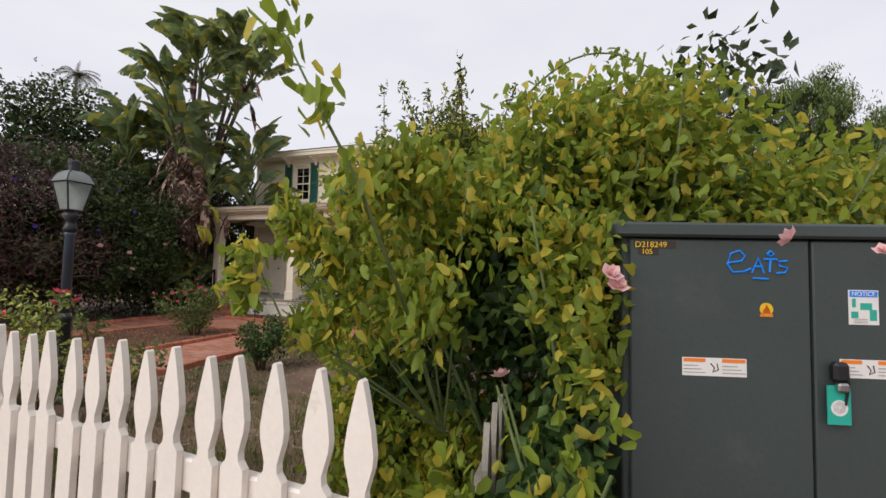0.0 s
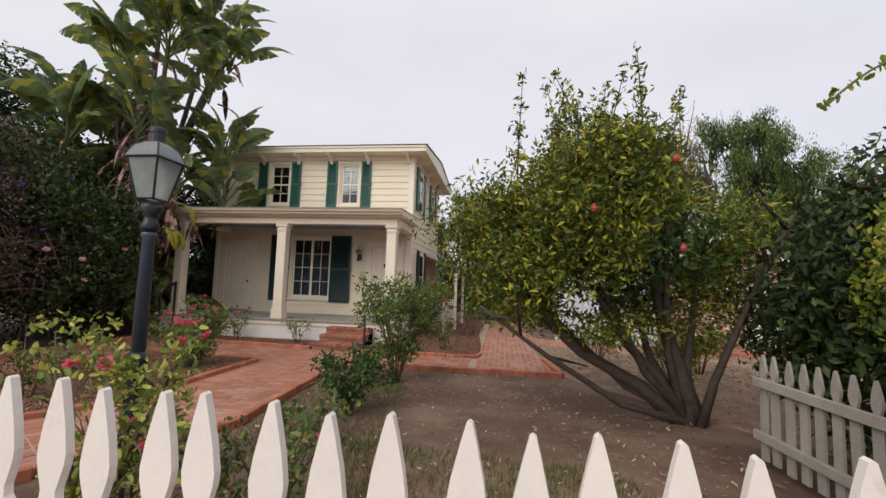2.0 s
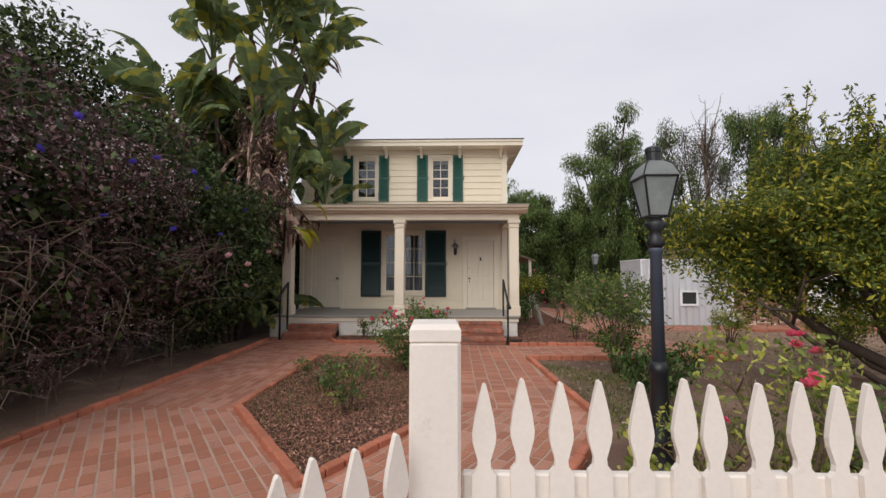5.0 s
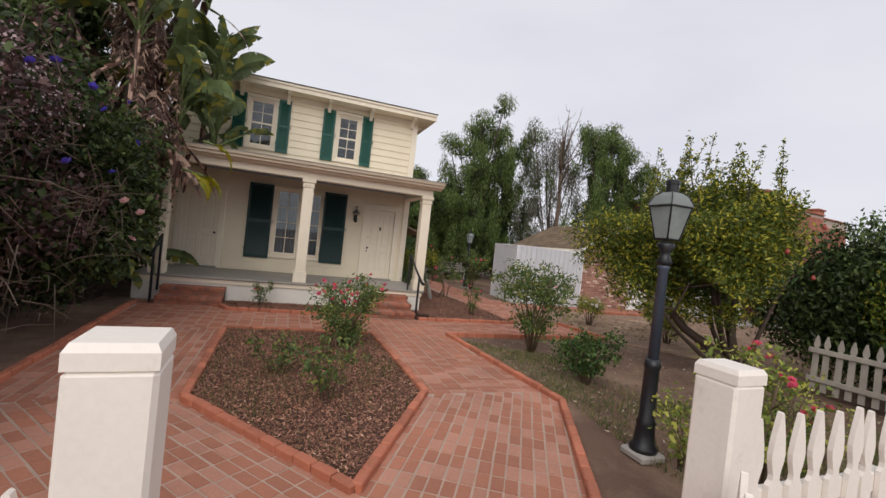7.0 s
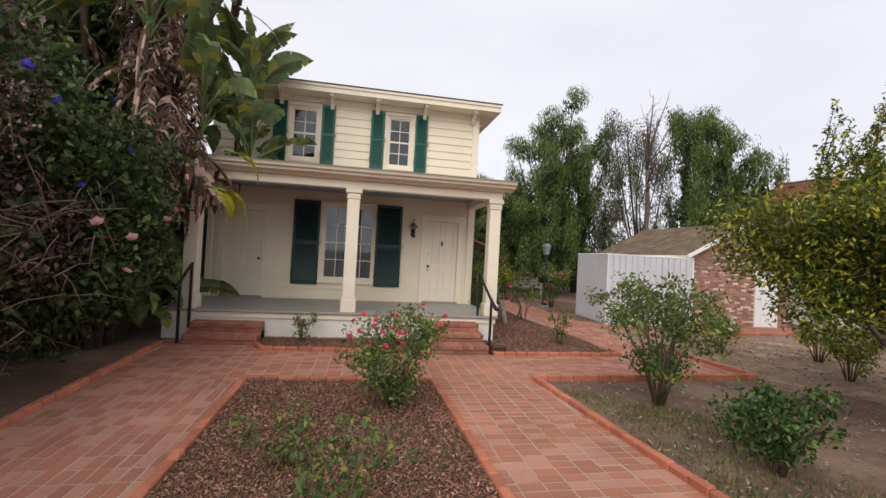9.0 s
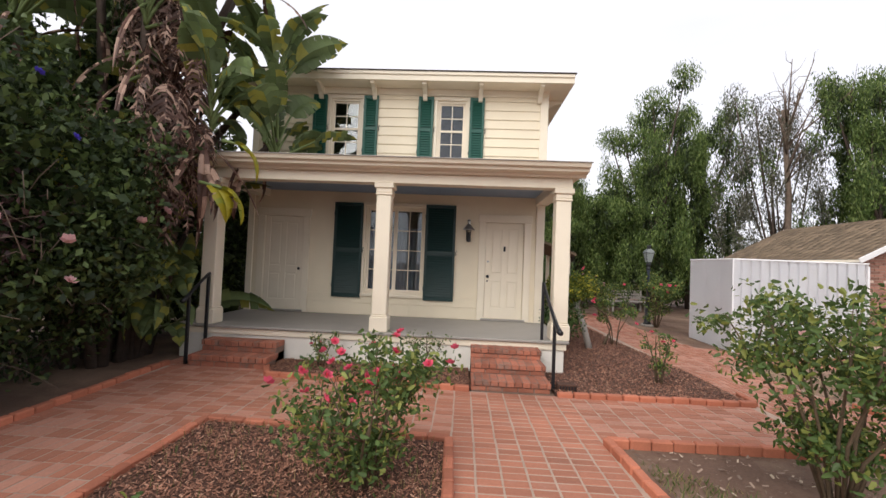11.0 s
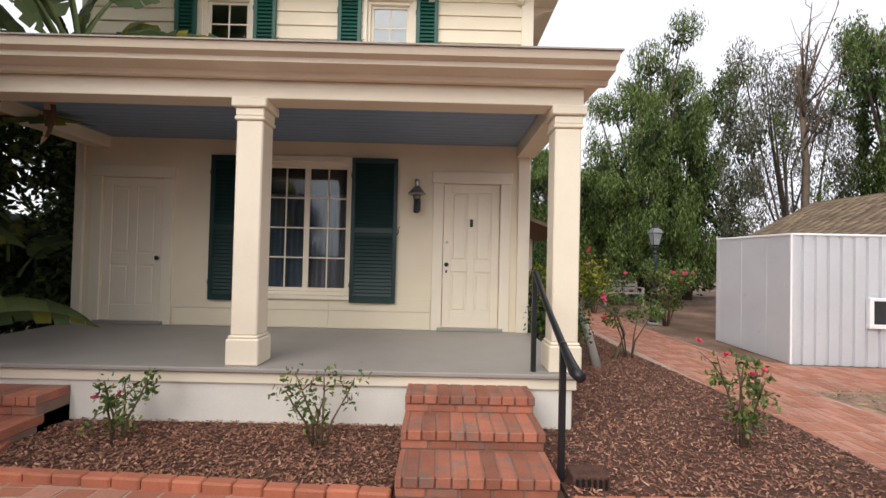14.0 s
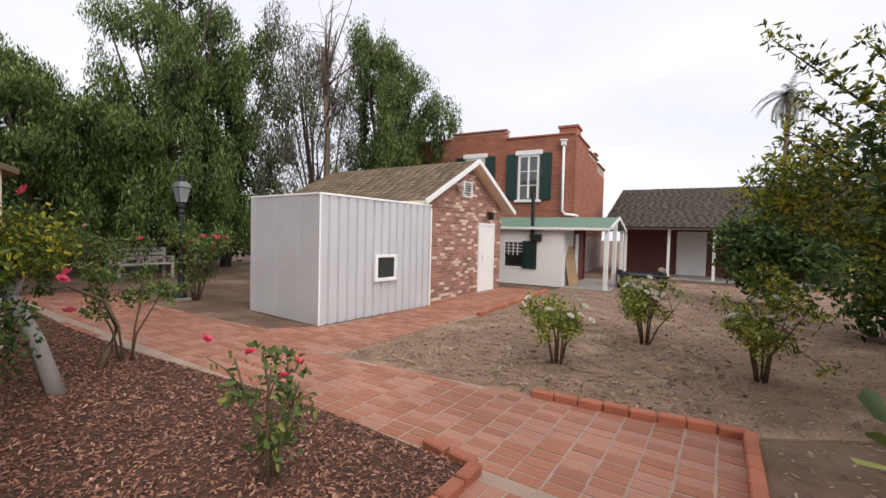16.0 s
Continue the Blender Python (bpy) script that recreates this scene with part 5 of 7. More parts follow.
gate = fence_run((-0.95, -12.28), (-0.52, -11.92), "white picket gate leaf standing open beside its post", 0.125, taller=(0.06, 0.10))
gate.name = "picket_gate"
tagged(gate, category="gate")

# ---- lamp posts ----
def lamp_post(x, y, h):
    """Cast iron post with a four-sided lantern."""
    p = empty("lamp_post", x, y, 0)
    tagged(p, "dark cast iron lamp post with a glazed lantern", "lamp post")
    s = h / 2.72
    part("footing", boxes((-0.15, -0.15, -0.03, 0.15, 0.15, 0.05), bevel=0.02), M_CONCRETE, p)
    part("base", lathe([(0.13 * s, 0.05), (0.13 * s, 0.09), (0.10 * s, 0.12), (0.085 * s, 0.30), (0.095 * s, 0.33), (0.075 * s, 0.36), (0.068 * s, 0.85 * s), (0.08 * s, 0.88 * s), (0.06 * s, 0.95 * s)], 14), M_BLACK, p, "", True)
    part("shaft", lathe([(0.052 * s, 0.94 * s), (0.045 * s, 1.82 * s), (0.06 * s, 1.84 * s), (0.045 * s, 1.88 * s)], 14), M_IRON, p, "", True)
    part("collar", lathe([(0.05 * s, 1.86 * s), (0.075 * s, 1.90 * s), (0.05 * s, 1.95 * s), (0.045 * s, 2.00 * s), (0.09 * s, 2.06 * s), (0.05 * s, 2.10 * s)], 14), M_BLACK, p, "", True)
    lan = empty("lantern", 0, 0, 0)
    lan.parent = p
    r0, r1, z0, z1 = 0.105 * s, 0.185 * s, 2.12 * s, 2.44 * s
    for a in range(4):
        t0, t1 = math.pi / 4 + a * math.pi / 2, math.pi / 4 + (a + 1) * math.pi / 2
        lo0, lo1 = (r0 * math.cos(t0), r0 * math.sin(t0), z0), (r0 * math.cos(t1), r0 * math.sin(t1), z0)
        hi0, hi1 = (r1 * math.cos(t0), r1 * math.sin(t0), z1), (r1 * math.cos(t1), r1 * math.sin(t1), z1)
        bm = bmesh.new()
        bm.faces.new([bm.verts.new(c) for c in (lo0, lo1, hi1, hi0)])
        bmesh.ops.solidify(bm, geom=bm.faces[:], thickness=0.003)
        g_ = part("pane", bm, M_FROSTED, lan)
        g_.visible_shadow = False
        part("lantern_bar", tube([lo0, hi0], 0.009 * s, 5), M_BLACK, lan)
        part("lantern_bar", tube([lo0, lo1], 0.010 * s, 5), M_BLACK, lan)
        part("lantern_bar", tube([hi0, hi1], 0.012 * s, 5), M_BLACK, lan)
    bm = bmesh.new()
    rings = []
    for r, z_ in ((0.200 * s, 2.44 * s), (0.200 * s, 2.452 * s), (0.15 * s, 2.535 * s), (0.085 * s, 2.575 * s)):
        rings.append([bm.verts.new((r * math.cos(math.pi / 4 + a * math.pi / 2), r * math.sin(math.pi / 4 + a * math.pi / 2), z_)) for a in range(4)])
    bm.faces.new(rings[0][::-1])
    bm.faces.new(rings[-1])
    for q0, q1 in zip(rings, rings[1:]):
        for i in range(4):
            bm.faces.new((q0[i], q0[(i + 1) % 4], q1[(i + 1) % 4], q1[i]))
    part("lantern_roof", bm, M_FROSTED, lan, "glazed roof")
    for q in range(4):
        t0 = math.pi / 4 + q * math.pi / 2
        part("lantern_bar", tube([(r * math.cos(t0), r * math.sin(t0), z_) for r, z_ in ((0.202 * s, 2.447 * s), (0.152 * s, 2.537 * s), (0.085 * s, 2.578 * s))], 0.007 * s, 5), M_BLACK, lan)
    part("chimney", lathe([(0.058 * s, 2.56 * s), (0.058 * s, 2.65 * s), (0.064 * s, 2.655 * s), (0.064 * s, 2.69 * s), (0.05 * s, 2.70 * s)], 14), M_BLACK, lan)
    part("burner", lathe([(0.02 * s, 2.12 * s), (0.03 * s, 2.16 * s), (0.045 * s, 2.22 * s), (0.02 * s, 2.32 * s)], 10), M_LABEL, lan)


lamp_post(1.26, -9.82, 2.74)
lamp_post(5.55, 4.9, 2.62)

# ---- street utility cabinet ----
ub = empty("utility_cabinet", 7.06, -11.39, 0.505, 15.0)
ub.scale = (0.735, 0.735, 0.735)
tagged(ub, "dark green-grey steel utility cabinet with stickers and graffiti", "cabinet")
UW, UD, UH = 2.0, 0.9, 1.64
UP = 0.215
part("body", boxes((0.02, 0.03, -0.70, UW, UD, UH - 0.07), bevel=0.008), M_UTIL, ub)
part("lid", boxes((-0.03, -0.03, UH - 0.07, UW + 0.03, UD + 0.03, UH), bevel=0.012), M_UTIL, ub)
door_l = part("door", boxes((0.05, 0.0, -0.58, 0.865, 0.028, UH - 0.08), bevel=0.006), M_UTIL, ub)
door_r = part("door", boxes((0.88, 0.0, -0.58, 1.95, 0.028, UH - 0.08), bevel=0.006), M_UTIL, ub)


def writing(text, size, x, z, mat, parent, y=-0.004, name="lettering"):
    c = bpy.data.curves.new(name, "FONT")
    c.body = text
    c.size = size
    c.extrude = 0.0008
    tmp = bpy.data.objects.new(name, c)
    scene.collection.objects.link(tmp)
    dg = bpy.context.evaluated_depsgraph_get()
    me = bpy.data.meshes.new_from_object(tmp.evaluated_get(dg))
    bpy.data.objects.remove(tmp)
    me.materials.clear()
    me.materials.append(mat)
    ob = new(name, me)
    ob.parent = parent
    ob.matrix_basis = pose(x, y, z + UP, 90, 0, 0)
    return ob


def sticker(x0, x1, z0, z1, mat, parent, y=-0.003, name="sticker", label=""):
    return part(name, boxes((x0, y, z0 + UP, x1, y + 0.0025, z1 + UP)), mat, parent, label)


s1 = sticker(0.065, 0.26, 1.30, 1.335, M_INK, door_l, label="dark plate with yellow numbers")
writing("D218249", 0.040, 0.068, 1.304, M_YELLOW, s1, -0.0045)
s2 = sticker(0.085, 0.18, 1.268, 1.298, M_INK, door_l)
writing("105", 0.036, 0.098, 1.270, M_YELLOW, s2, -0.0045)
graf = part("graffiti", tube([(0.50, -0.003, 1.235), (0.56, -0.003, 1.245), (0.575, -0.003, 1.27), (0.55, -0.003, 1.295), (0.51, -0.003, 1.28), (0.495, -0.003, 1.23), (0.52, -0.003, 1.19), (0.57, -0.003, 1.195), (0.60, -0.003, 1.21)], 0.005, 5), M_BLUEPAINT, door_l, "bright blue painted scrawl")
graf.location.z = UP
for pts in ([(0.605, 1.19), (0.635, 1.26), (0.66, 1.19)], [(0.615, 1.22), (0.655, 1.22)], [(0.66, 1.255), (0.72, 1.255)], [(0.69, 1.255), (0.685, 1.195)], [(0.765, 1.25), (0.725, 1.245), (0.73, 1.225), (0.765, 1.215), (0.755, 1.195), (0.715, 1.19)], [(0.61, 1.165), (0.68, 1.162)], [(0.675, 1.28), (0.69, 1.27), (0.705, 1.28), (0.69, 1.295), (0.675, 1.28)]):
    part("stroke", tube([(a, -0.003, b) for a, b in pts], 0.005, 5), M_BLUEPAINT, graf)
st = part("sticker", lathe([(0.030, 0.0), (0.030, 0.002)], 20), M_YELLOW, door_l, "round yellow flame sticker")
st.matrix_basis = pose(0.668, -0.001, 1.02 + UP, 90, 0, 0)
fm = bmesh.new()
fm.faces.new([fm.verts.new((a, -0.0042, b)) for a, b in ((0.650, 1.0), (0.686, 1.0), (0.684, 1.015), (0.674, 1.03), (0.668, 1.045), (0.662, 1.028), (0.652, 1.015))])
bmesh.ops.solidify(fm, geom=fm.faces[:], thickness=0.001)
flame = part("flame", fm, M_ORANGE, door_l)
flame.location.z = UP
sticker(0.64, 0.697, 0.985, 0.998, M_ORANGE, door_l)
for x0, x1, z0, p in ((0.285, 0.575, 0.70, door_l), (0.985, 1.25, 0.715, door_r)):
    s = sticker(x0, x1, z0, z0 + 0.085, M_LABEL, p, label="white warning sticker with orange headings")
    w = x1 - x0
    for a, b in ((0.02, 0.36), (0.62, 0.98)):
        sticker(x0 + w * a, x0 + w * b, z0 + 0.065, z0 + 0.082, M_ORANGE, s, -0.0045)
        for k in range(3):
            sticker(x0 + w * a, x0 + w * (b - 0.06 * k), z0 + 0.014 + k * 0.016, z0 + 0.018 + k * 0.016, M_CONCRETE, s, -0.0045)
    part("symbol", tube([(x0 + w * 0.44, -0.004, z0 + 0.06), (x0 + w * 0.50, -0.004, z0 + 0.04), (x0 + w * 0.47, -0.004, z0 + 0.02), (x0 + w * 0.56, -0.004, z0 + 0.03), (x0 + w * 0.54, -0.004, z0 + 0.06)], 0.003, 4), M_INK, s).location.z = UP
n_ = sticker(1.03, 1.16, 0.96, 1.12, M_LABEL, door_r, label="white notice sticker with a blue heading")
sticker(1.035, 1.155, 1.088, 1.116, M_BLUEPAINT, n_, -0.0045)
writing("NOTICE", 0.028, 1.042, 1.093, M_LABEL, n_, -0.006)
for a, b, c, d in ((1.045, 1.06, 1.04, 1.08), (1.08, 1.13, 1.03, 1.06), (1.04, 1.07, 0.99, 1.02), (1.12, 1.15, 0.98, 1.03)):
    sticker(a, b, c, d, M_TEAL, n_, -0.0045)
for k in range(3):
    sticker(1.05, 1.11, 0.968 + k * 0.008, 0.971 + k * 0.008, M_CONCRETE, n_, -0.0045)
hd = part("door_handle", boxes((0.93, -0.05, 0.70, 1.0, 0.0, 0.79), bevel=0.015), M_BLACK, door_r, "black recessed latch")
hd.location.z = UP
part("padlock", boxes((0.935, -0.06, 0.66, 0.985, -0.03, 0.70), bevel=0.008), M_STEEL, hd)
part("tag_cord", tube([(0.985, -0.04, 0.77), (0.99, -0.045, 0.70), (0.98, -0.035, 0.60)], 0.006, 5), M_BLACK, hd)
tg = part("tag", boxes((0.905, -0.032, 0.51, 1.005, -0.028, 0.685)), M_TEAL, door_r, "teal plastic tag with a round mark")
tg.location.z = UP
rg = part("ring", lathe([(0.036, 0.0), (0.036, 0.001), (0.028, 0.001), (0.028, 0.0)], 20), M_LABEL, tg)
rg.matrix_basis = pose(0.955, -0.0325, 0.585, 90, 0, 0)
writing("FR", 0.034, 0.933, 0.573 - UP, M_LABEL, tg, -0.034)

# ---- brick kerbs ----
kerb_me = None
def kerb(points, label, step=0.215, closed=False):
    """A line of single bricks on edge along points."""
    global kerb_me
    if kerb_me is None:
        kerb_me = bpy.data.meshes.new("kerb_brick")
        b = boxes((-0.102, -0.045, -0.04, 0.102, 0.045, 0.075), bevel=0.012)
        b.to_mesh(kerb_me)
        b.free()
        kerb_me.materials.append(M_EDGEBRICK)
    k = empty("brick_kerb", points[0][0], points[0][1], 0)
    tagged(k, label, "kerb", group="brick kerbs", kind="structure")
    rng = random.Random(int(points[0][0] * 77))
    pts = list(points) + ([points[0]] if closed else [])
    for (x0, y0), (x1, y1) in zip(pts, pts[1:]):
        L_ = math.hypot(x1 - x0, y1 - y0)
        n = max(1, round(L_ / step))
        a = math.degrees(math.atan2(y1 - y0, x1 - x0))
        for i in range(n):
            t = (i + 0.5) / n
            ob = new("brick", kerb_me)
            ob.parent = k
            ob.matrix_basis = pose(x0 + (x1 - x0) * t - points[0][0], y0 + (y1 - y0) * t - points[0][1], rng.uniform(-0.006, 0.006), rng.uniform(-2, 2), 0, a + rng.uniform(-2, 2))


kerb(BED, "red brick kerb round the mulch bed", closed=True)
kerb([(-0.47, -11.6), (1.25, -8.50), (1.03, -4.90), (5.10, -4.84), (4.92, -3.16)], "red brick kerb along the path edge")
kerb([(-4.62, -11.6), (-4.75, -8.3), (-4.85, -5.9), (-5.0, -2.8)], "red brick kerb beside the hedge")
kerb([(-3.52, -2.62), (-3.27, -3.15), (-2.0, -3.24), (-0.32, -3.35)], "red brick kerb in front of the porch bed")
kerb([(0.86, -3.40), (3.48, -3.37), (3.55, -2.9)], "red brick kerb round the mulch bed by the steps")
kerb([(8.12, -0.82), (12.6, -0.5)], "red brick kerb along the path to the shed")


# ---- plants ----
def woody(name, stems, parent, mat=None):
    """Several tapering stems joined into one part."""
    bm = bmesh.new()
    for pts, r0, r1 in stems:
        n = len(pts)
        tube(pts, [r0 + (r1 - r0) * i / (n - 1) for i in range(n)], 6, bm)
    return part(name, bm, mat or M_TWIG, parent, "", True)


def shrub(name, x, y, h, r, leaves, size, mat, seed, label, category="shrub", stems=9, low=0.35, flower=None, count=0, fsize=0.045, gaps=0.25):
    """A shrub of leaning stems with clusters of leaves round their upper ends."""
    rng = np.random.default_rng(seed)
    s = empty(name, x, y, 0)
    tagged(s, label, category)
    lines, blobs, ends = [], [], []
    for i in range(stems):
        a = 2 * math.pi * i / stems + rng.uniform(-0.3, 0.3)
        rr = r * rng.uniform(0.35, 0.95)
        top = h * rng.uniform(0.7, 1.0)
        p = [(0.05 * math.cos(a), 0.05 * math.sin(a), -0.03), (rr * 0.35 * math.cos(a), rr * 0.35 * math.sin(a), top * 0.4), (rr * 0.75 * math.cos(a + 0.2), rr * 0.75 * math.sin(a + 0.2), top * 0.75), (rr * math.cos(a + 0.3), rr * math.sin(a + 0.3), top)]
        lines.append((p, 0.014 * (0.6 + h * 0.4), 0.005))
        for t in (1, 2, 3):
            q = np.array(p[t])
            if q[2] > h * low:
                k = r * rng.uniform(0.22, 0.4)
                blobs.append((*q, k, k, k * 0.9))
        for b in range(2):
            q = np.array(p[2])
            e = q + rng.normal(size=3) * r * 0.25 + (0, 0, r * 0.15)
            lines.append(([tuple(q), tuple((q + e) / 2 + (0, 0, 0.03)), tuple(e)], 0.006, 0.003))
            blobs.append((*e, r * 0.25, r * 0.25, r * 0.22))
        ends.append(p[3])
    woody("stem", lines, s)
    foliage("leaves", s, blobs, leaves, size, mat, seed + 1, 0.55, 0.15, 2.2, gaps, 2.5, fine=True)
    if flower:
        pts = []
        upper = sorted(blobs, key=lambda b: b[2])[len(blobs) // 2:]
        for i in range(count):
            b = upper[rng.integers(len(upper))]
            d = rng.normal(size=3)
            d /= np.linalg.norm(d)
            d[2] = abs(d[2])
            pts.append(tuple(np.array(b[:3]) + d * b[3] * 1.05))
        blossoms(s, pts, fsize, flower, seed + 2)
    return s


def big_tree(name, x, y, trunks, blobs, leaves, size, mat, seed, label, aspect=0.35, droop=0.2, gaps=0.35, bark=None, hollow=2.5):
    t = empty(name, x, y, 0)
    tagged(t, label, "tree")
    woody("trunk", trunks, t, bark or M_BARK)
    foliage("crown", t, blobs, leaves, size, mat, seed, aspect, droop, hollow, gaps, 1.1)
    return t


rng = np.random.default_rng(21)
# spreading yellow-green tree in the yard
tr_blobs = random_blobs(-1.35, -0.05, 2.45, 2.3, 1.9, 1.55, 42, rng, 0.33)
tr_blobs = [b for b in tr_blobs if not (b[1] > 0.8 and b[2] > 2.2 and b[0] < 0.6)]
tr_blobs += [(0.9, 1.7, 1.2, 0.7, 0.6, 0.6), (1.3, 2.0, 1.9, 0.6, 0.5, 0.6), (0.6, 1.8, 2.0, 0.7, 0.5, 0.6), (1.8, 1.3, 1.1, 0.6, 0.7, 0.6), (1.7, 1.7, 2.4, 0.5, 0.5, 0.5), (-0.3, 1.6, 1.7, 0.7, 0.5, 0.5)]
tr_blobs += [(-2.1, 0.3, 1.5, 0.8, 0.9, 0.55), (-1.2, -0.4, 1.4, 0.8, 0.8, 0.5), (-0.3, 0.2, 1.5, 0.7, 0.9, 0.5), (0.6, 0.4, 1.7, 0.6, 0.8, 0.6), (-2.7, -0.2, 1.9, 0.6, 0.7, 0.6)]
tr_stems = []
for i, (ex_, ey_, ez_) in enumerate(((-2.3, 0.3, 1.9), (-1.6, -0.6, 2.6), (-0.9, 0.5, 3.2), (-0.3, -0.2, 3.4), (0.5, 0.4, 3.0), (0.9, -0.5, 2.5), (-2.6, -0.3, 1.3))):
    p0 = np.array((0.1 * math.cos(i), 0.1 * math.sin(i), -0.05))
    e = np.array((ex_, ey_, ez_))
    m1 = p0 + (e - p0) * 0.3 + (-0.15, 0, -0.18)
    m2 = p0 + (e - p0) * 0.65 + (-0.1, 0.05, -0.12)
    tr_stems.append(([tuple(p0), tuple(m1), tuple(m2), tuple(e)], 0.06, 0.02))
    for b in range(3):
        q = m2 + (e - m2) * 0.4 * b
        d = rng.normal(size=3) * 0.5 + (0, 0, 0.3)
        tr_stems.append(([tuple(q), tuple(q + d * 0.6), tuple(q + d)], 0.025, 0.008))
sprigs = []
for i in range(22):
    a = rng.uniform(-2.2, -0.25), rng.uniform(-1.2, 1.2)
    z_ = 3.15 + rng.uniform(0, 0.3)
    tip = (a[0] + rng.uniform(-0.3, 0.3), a[1] + rng.uniform(-0.2, 0.2), z_ + rng.uniform(0.5, 0.95))
    tr_stems.append(([(a[0], a[1], z_ - 0.6), (a[0], a[1], z_), tip], 0.015, 0.004))
    for k in range(4):
        f_ = k / 3
        sprigs.append((a[0] + (tip[0] - a[0]) * f_, a[1] + (tip[1] - a[1]) * f_, z_ + (tip[2] - z_) * f_, 0.16 - 0.03 * k, 0.16 - 0.03 * k, 0.16))
for px_, py_, pz_, k_ in ((-2.0, 0.2, 1.35, 0.10), (-0.45, 0.1, 1.9, 0.11), (-1.3, -0.3, 1.7, 0.07)):
    tr_stems.append(([(0.12 * px_ + 0.1, 0.0, -0.05), (0.3 * px_, 0.1 * py_, 0.28 * pz_), (0.65 * px_, 0.6 * py_, 0.55 * pz_), (px_, py_, pz_)], k_, k_ * 0.6))
for tip in ((-0.35, 2.2, 3.35), (-0.2, 2.05, 2.55), (0.3, 1.9, 2.9), (0.0, 1.5, 3.3), (-0.5, 1.9, 1.75), (0.2, 1.2, 3.6)):
    base = (0.35 * tip[0], 0.35 * tip[1], 0.6 * tip[2])
    tr_stems.append(([base, tuple(0.5 * (u_ + w_) + 0.06 for u_, w_ in zip(base, tip)), tip], 0.022, 0.004))
    for k in range(7):
        f_ = 0.35 + 0.65 * k / 6
        sprigs.append((base[0] + (tip[0] - base[0]) * f_, base[1] + (tip[1] - base[1]) * f_, base[2] + (tip[2] - base[2]) * f_ + 0.04, 0.24 - 0.022 * k, 0.24 - 0.022 * k, 0.15))
yard_tree = big_tree("yard_tree", 6.35, -7.1, tr_stems, tr_blobs, 60000, 0.085, M_LEAF_TREE, 31, "spreading small-leaved tree with leaning bare trunks", 0.38, 0.1, 0.62, bark=M_DARKBARK)
# darker leaves in mid-crown paint the shaded inside of the tree
foliage("inner_shade_leaves", yard_tree, [(-1.0, 0.3, 2.1, 1.6, 1.5, 0.8)], 5000, 0.11, M_LEAF_BUSH, 34, 0.45, 0.1, 1.6)
for fx_, fy_, fz_ in ((-1.5, -1.62, 2.3), (-0.8, -1.68, 2.75), (-0.7, -1.55, 1.95)):
    part("fruit", shifted(lathe([(0.01, -0.034), (0.027, -0.022), (0.034, 0.0), (0.028, 0.022), (0.015, 0.034), (0.013, 0.045), (0.017, 0.056)], 10), fx_, fy_, fz_), M_FRUIT, yard_tree, "dull red fruit")
foliage("sprig_leaves", yard_tree, sprigs, 5200, 0.085, M_LEAF_TREE, 33, 0.36, 0.0, 1.5)

# vine thicket over the fence and round the cabinet
vine = empty("vine_thicket", 6.83, -11.05, 0)
tagged(vine, "light green climbing vine thicket sprawling over the picket fence", "vine")
vb = [(-0.45, -0.1, 1.15, 0.7, 0.45, 0.9), (-0.05, -0.15, 1.5, 0.52, 0.5, 1.0), (0.08, -0.25, 1.1, 0.30, 0.5, 1.0), (0.6, 0.5, 2.0, 0.8, 0.7, 0.75), (-0.55, 0.5, 1.4, 0.6, 0.6, 0.6), (0.3, 1.4, 1.6, 1.0, 1.0, 1.2), (1.3, 1.0, 1.7, 1.0, 0.9, 0.8), (0.05, -0.75, 0.55, 0.30, 0.25, 0.5), (0.0, -1.05, 0.45, 0.26, 0.24, 0.42), (-0.25, -1.2, 0.35, 0.25, 0.2, 0.4), (0.2, 0.4, 2.25, 0.8, 0.6, 0.5), (2.2, 1.2, 1.7, 0.9, 0.6, 0.6), (1.0, 2.6, 1.5, 1.0, 0.9, 1.1)]
vb = [(0.735 * a_, 0.735 * b_, 0.505 + 0.735 * c_, 0.735 * d_, 0.735 * e_, 0.735 * f_) for a_, b_, c_, d_, e_, f_ in vb]
vb += [(-0.80, 0.0, 0.95, 0.40, 0.32, 0.70), (-0.55, 0.1, 1.65, 0.42, 0.34, 0.45), (-0.95, 0.2, 0.5, 0.4, 0.35, 0.45), (-0.3, -0.15, 0.45, 0.45, 0.35, 0.42), (0.0, 0.3, 0.5, 0.5, 0.5, 0.5)]
foliage("leaves", vine, vb, 44000, 0.056, M_LEAF_VINE, 41, 0.62, 0.5, 3.0, 0.25, 1.8, fine=True)
# dark leaves set inside the light ones stand for the vine's inner shade
foliage("inner_shade_leaves", vine, [(b[0], b[1] + 0.15, b[2] - 0.1, b[3] * 0.85, b[4] * 0.8, b[5] * 0.85) for b in vb], 22000, 0.08, M_LEAF_BUSH, 42, 0.6, 0.3, 2.0, 0.0)
vs = []
for i in range(26):
    b = vb[i % len(vb)]
    a = rng.uniform(0, 6.28)
    e = (b[0] + b[3] * math.cos(a), b[1] + b[4] * math.sin(a), b[2] + b[5] * 0.6)
    vs.append(([(b[0] * 0.5, b[1] * 0.5 + 0.2, 0.0), (b[0], b[1], b[2] * 0.6), e], 0.016, 0.005))
arch = []
for k in range(14):
    f_ = k / 13
    arch.append((-0.5 + 1.25 * f_, 1.62 - 0.1 * f_, 2.75 + 0.55 * math.sin(0.35 + f_ * 2.5)))
cane = [(-0.40, -0.70, 1.31), (-0.51, -0.92, 1.79), (-0.59, -1.01, 1.99), (-0.70, -1.03, 2.20)]
vs.append((arch, 0.010, 0.004))
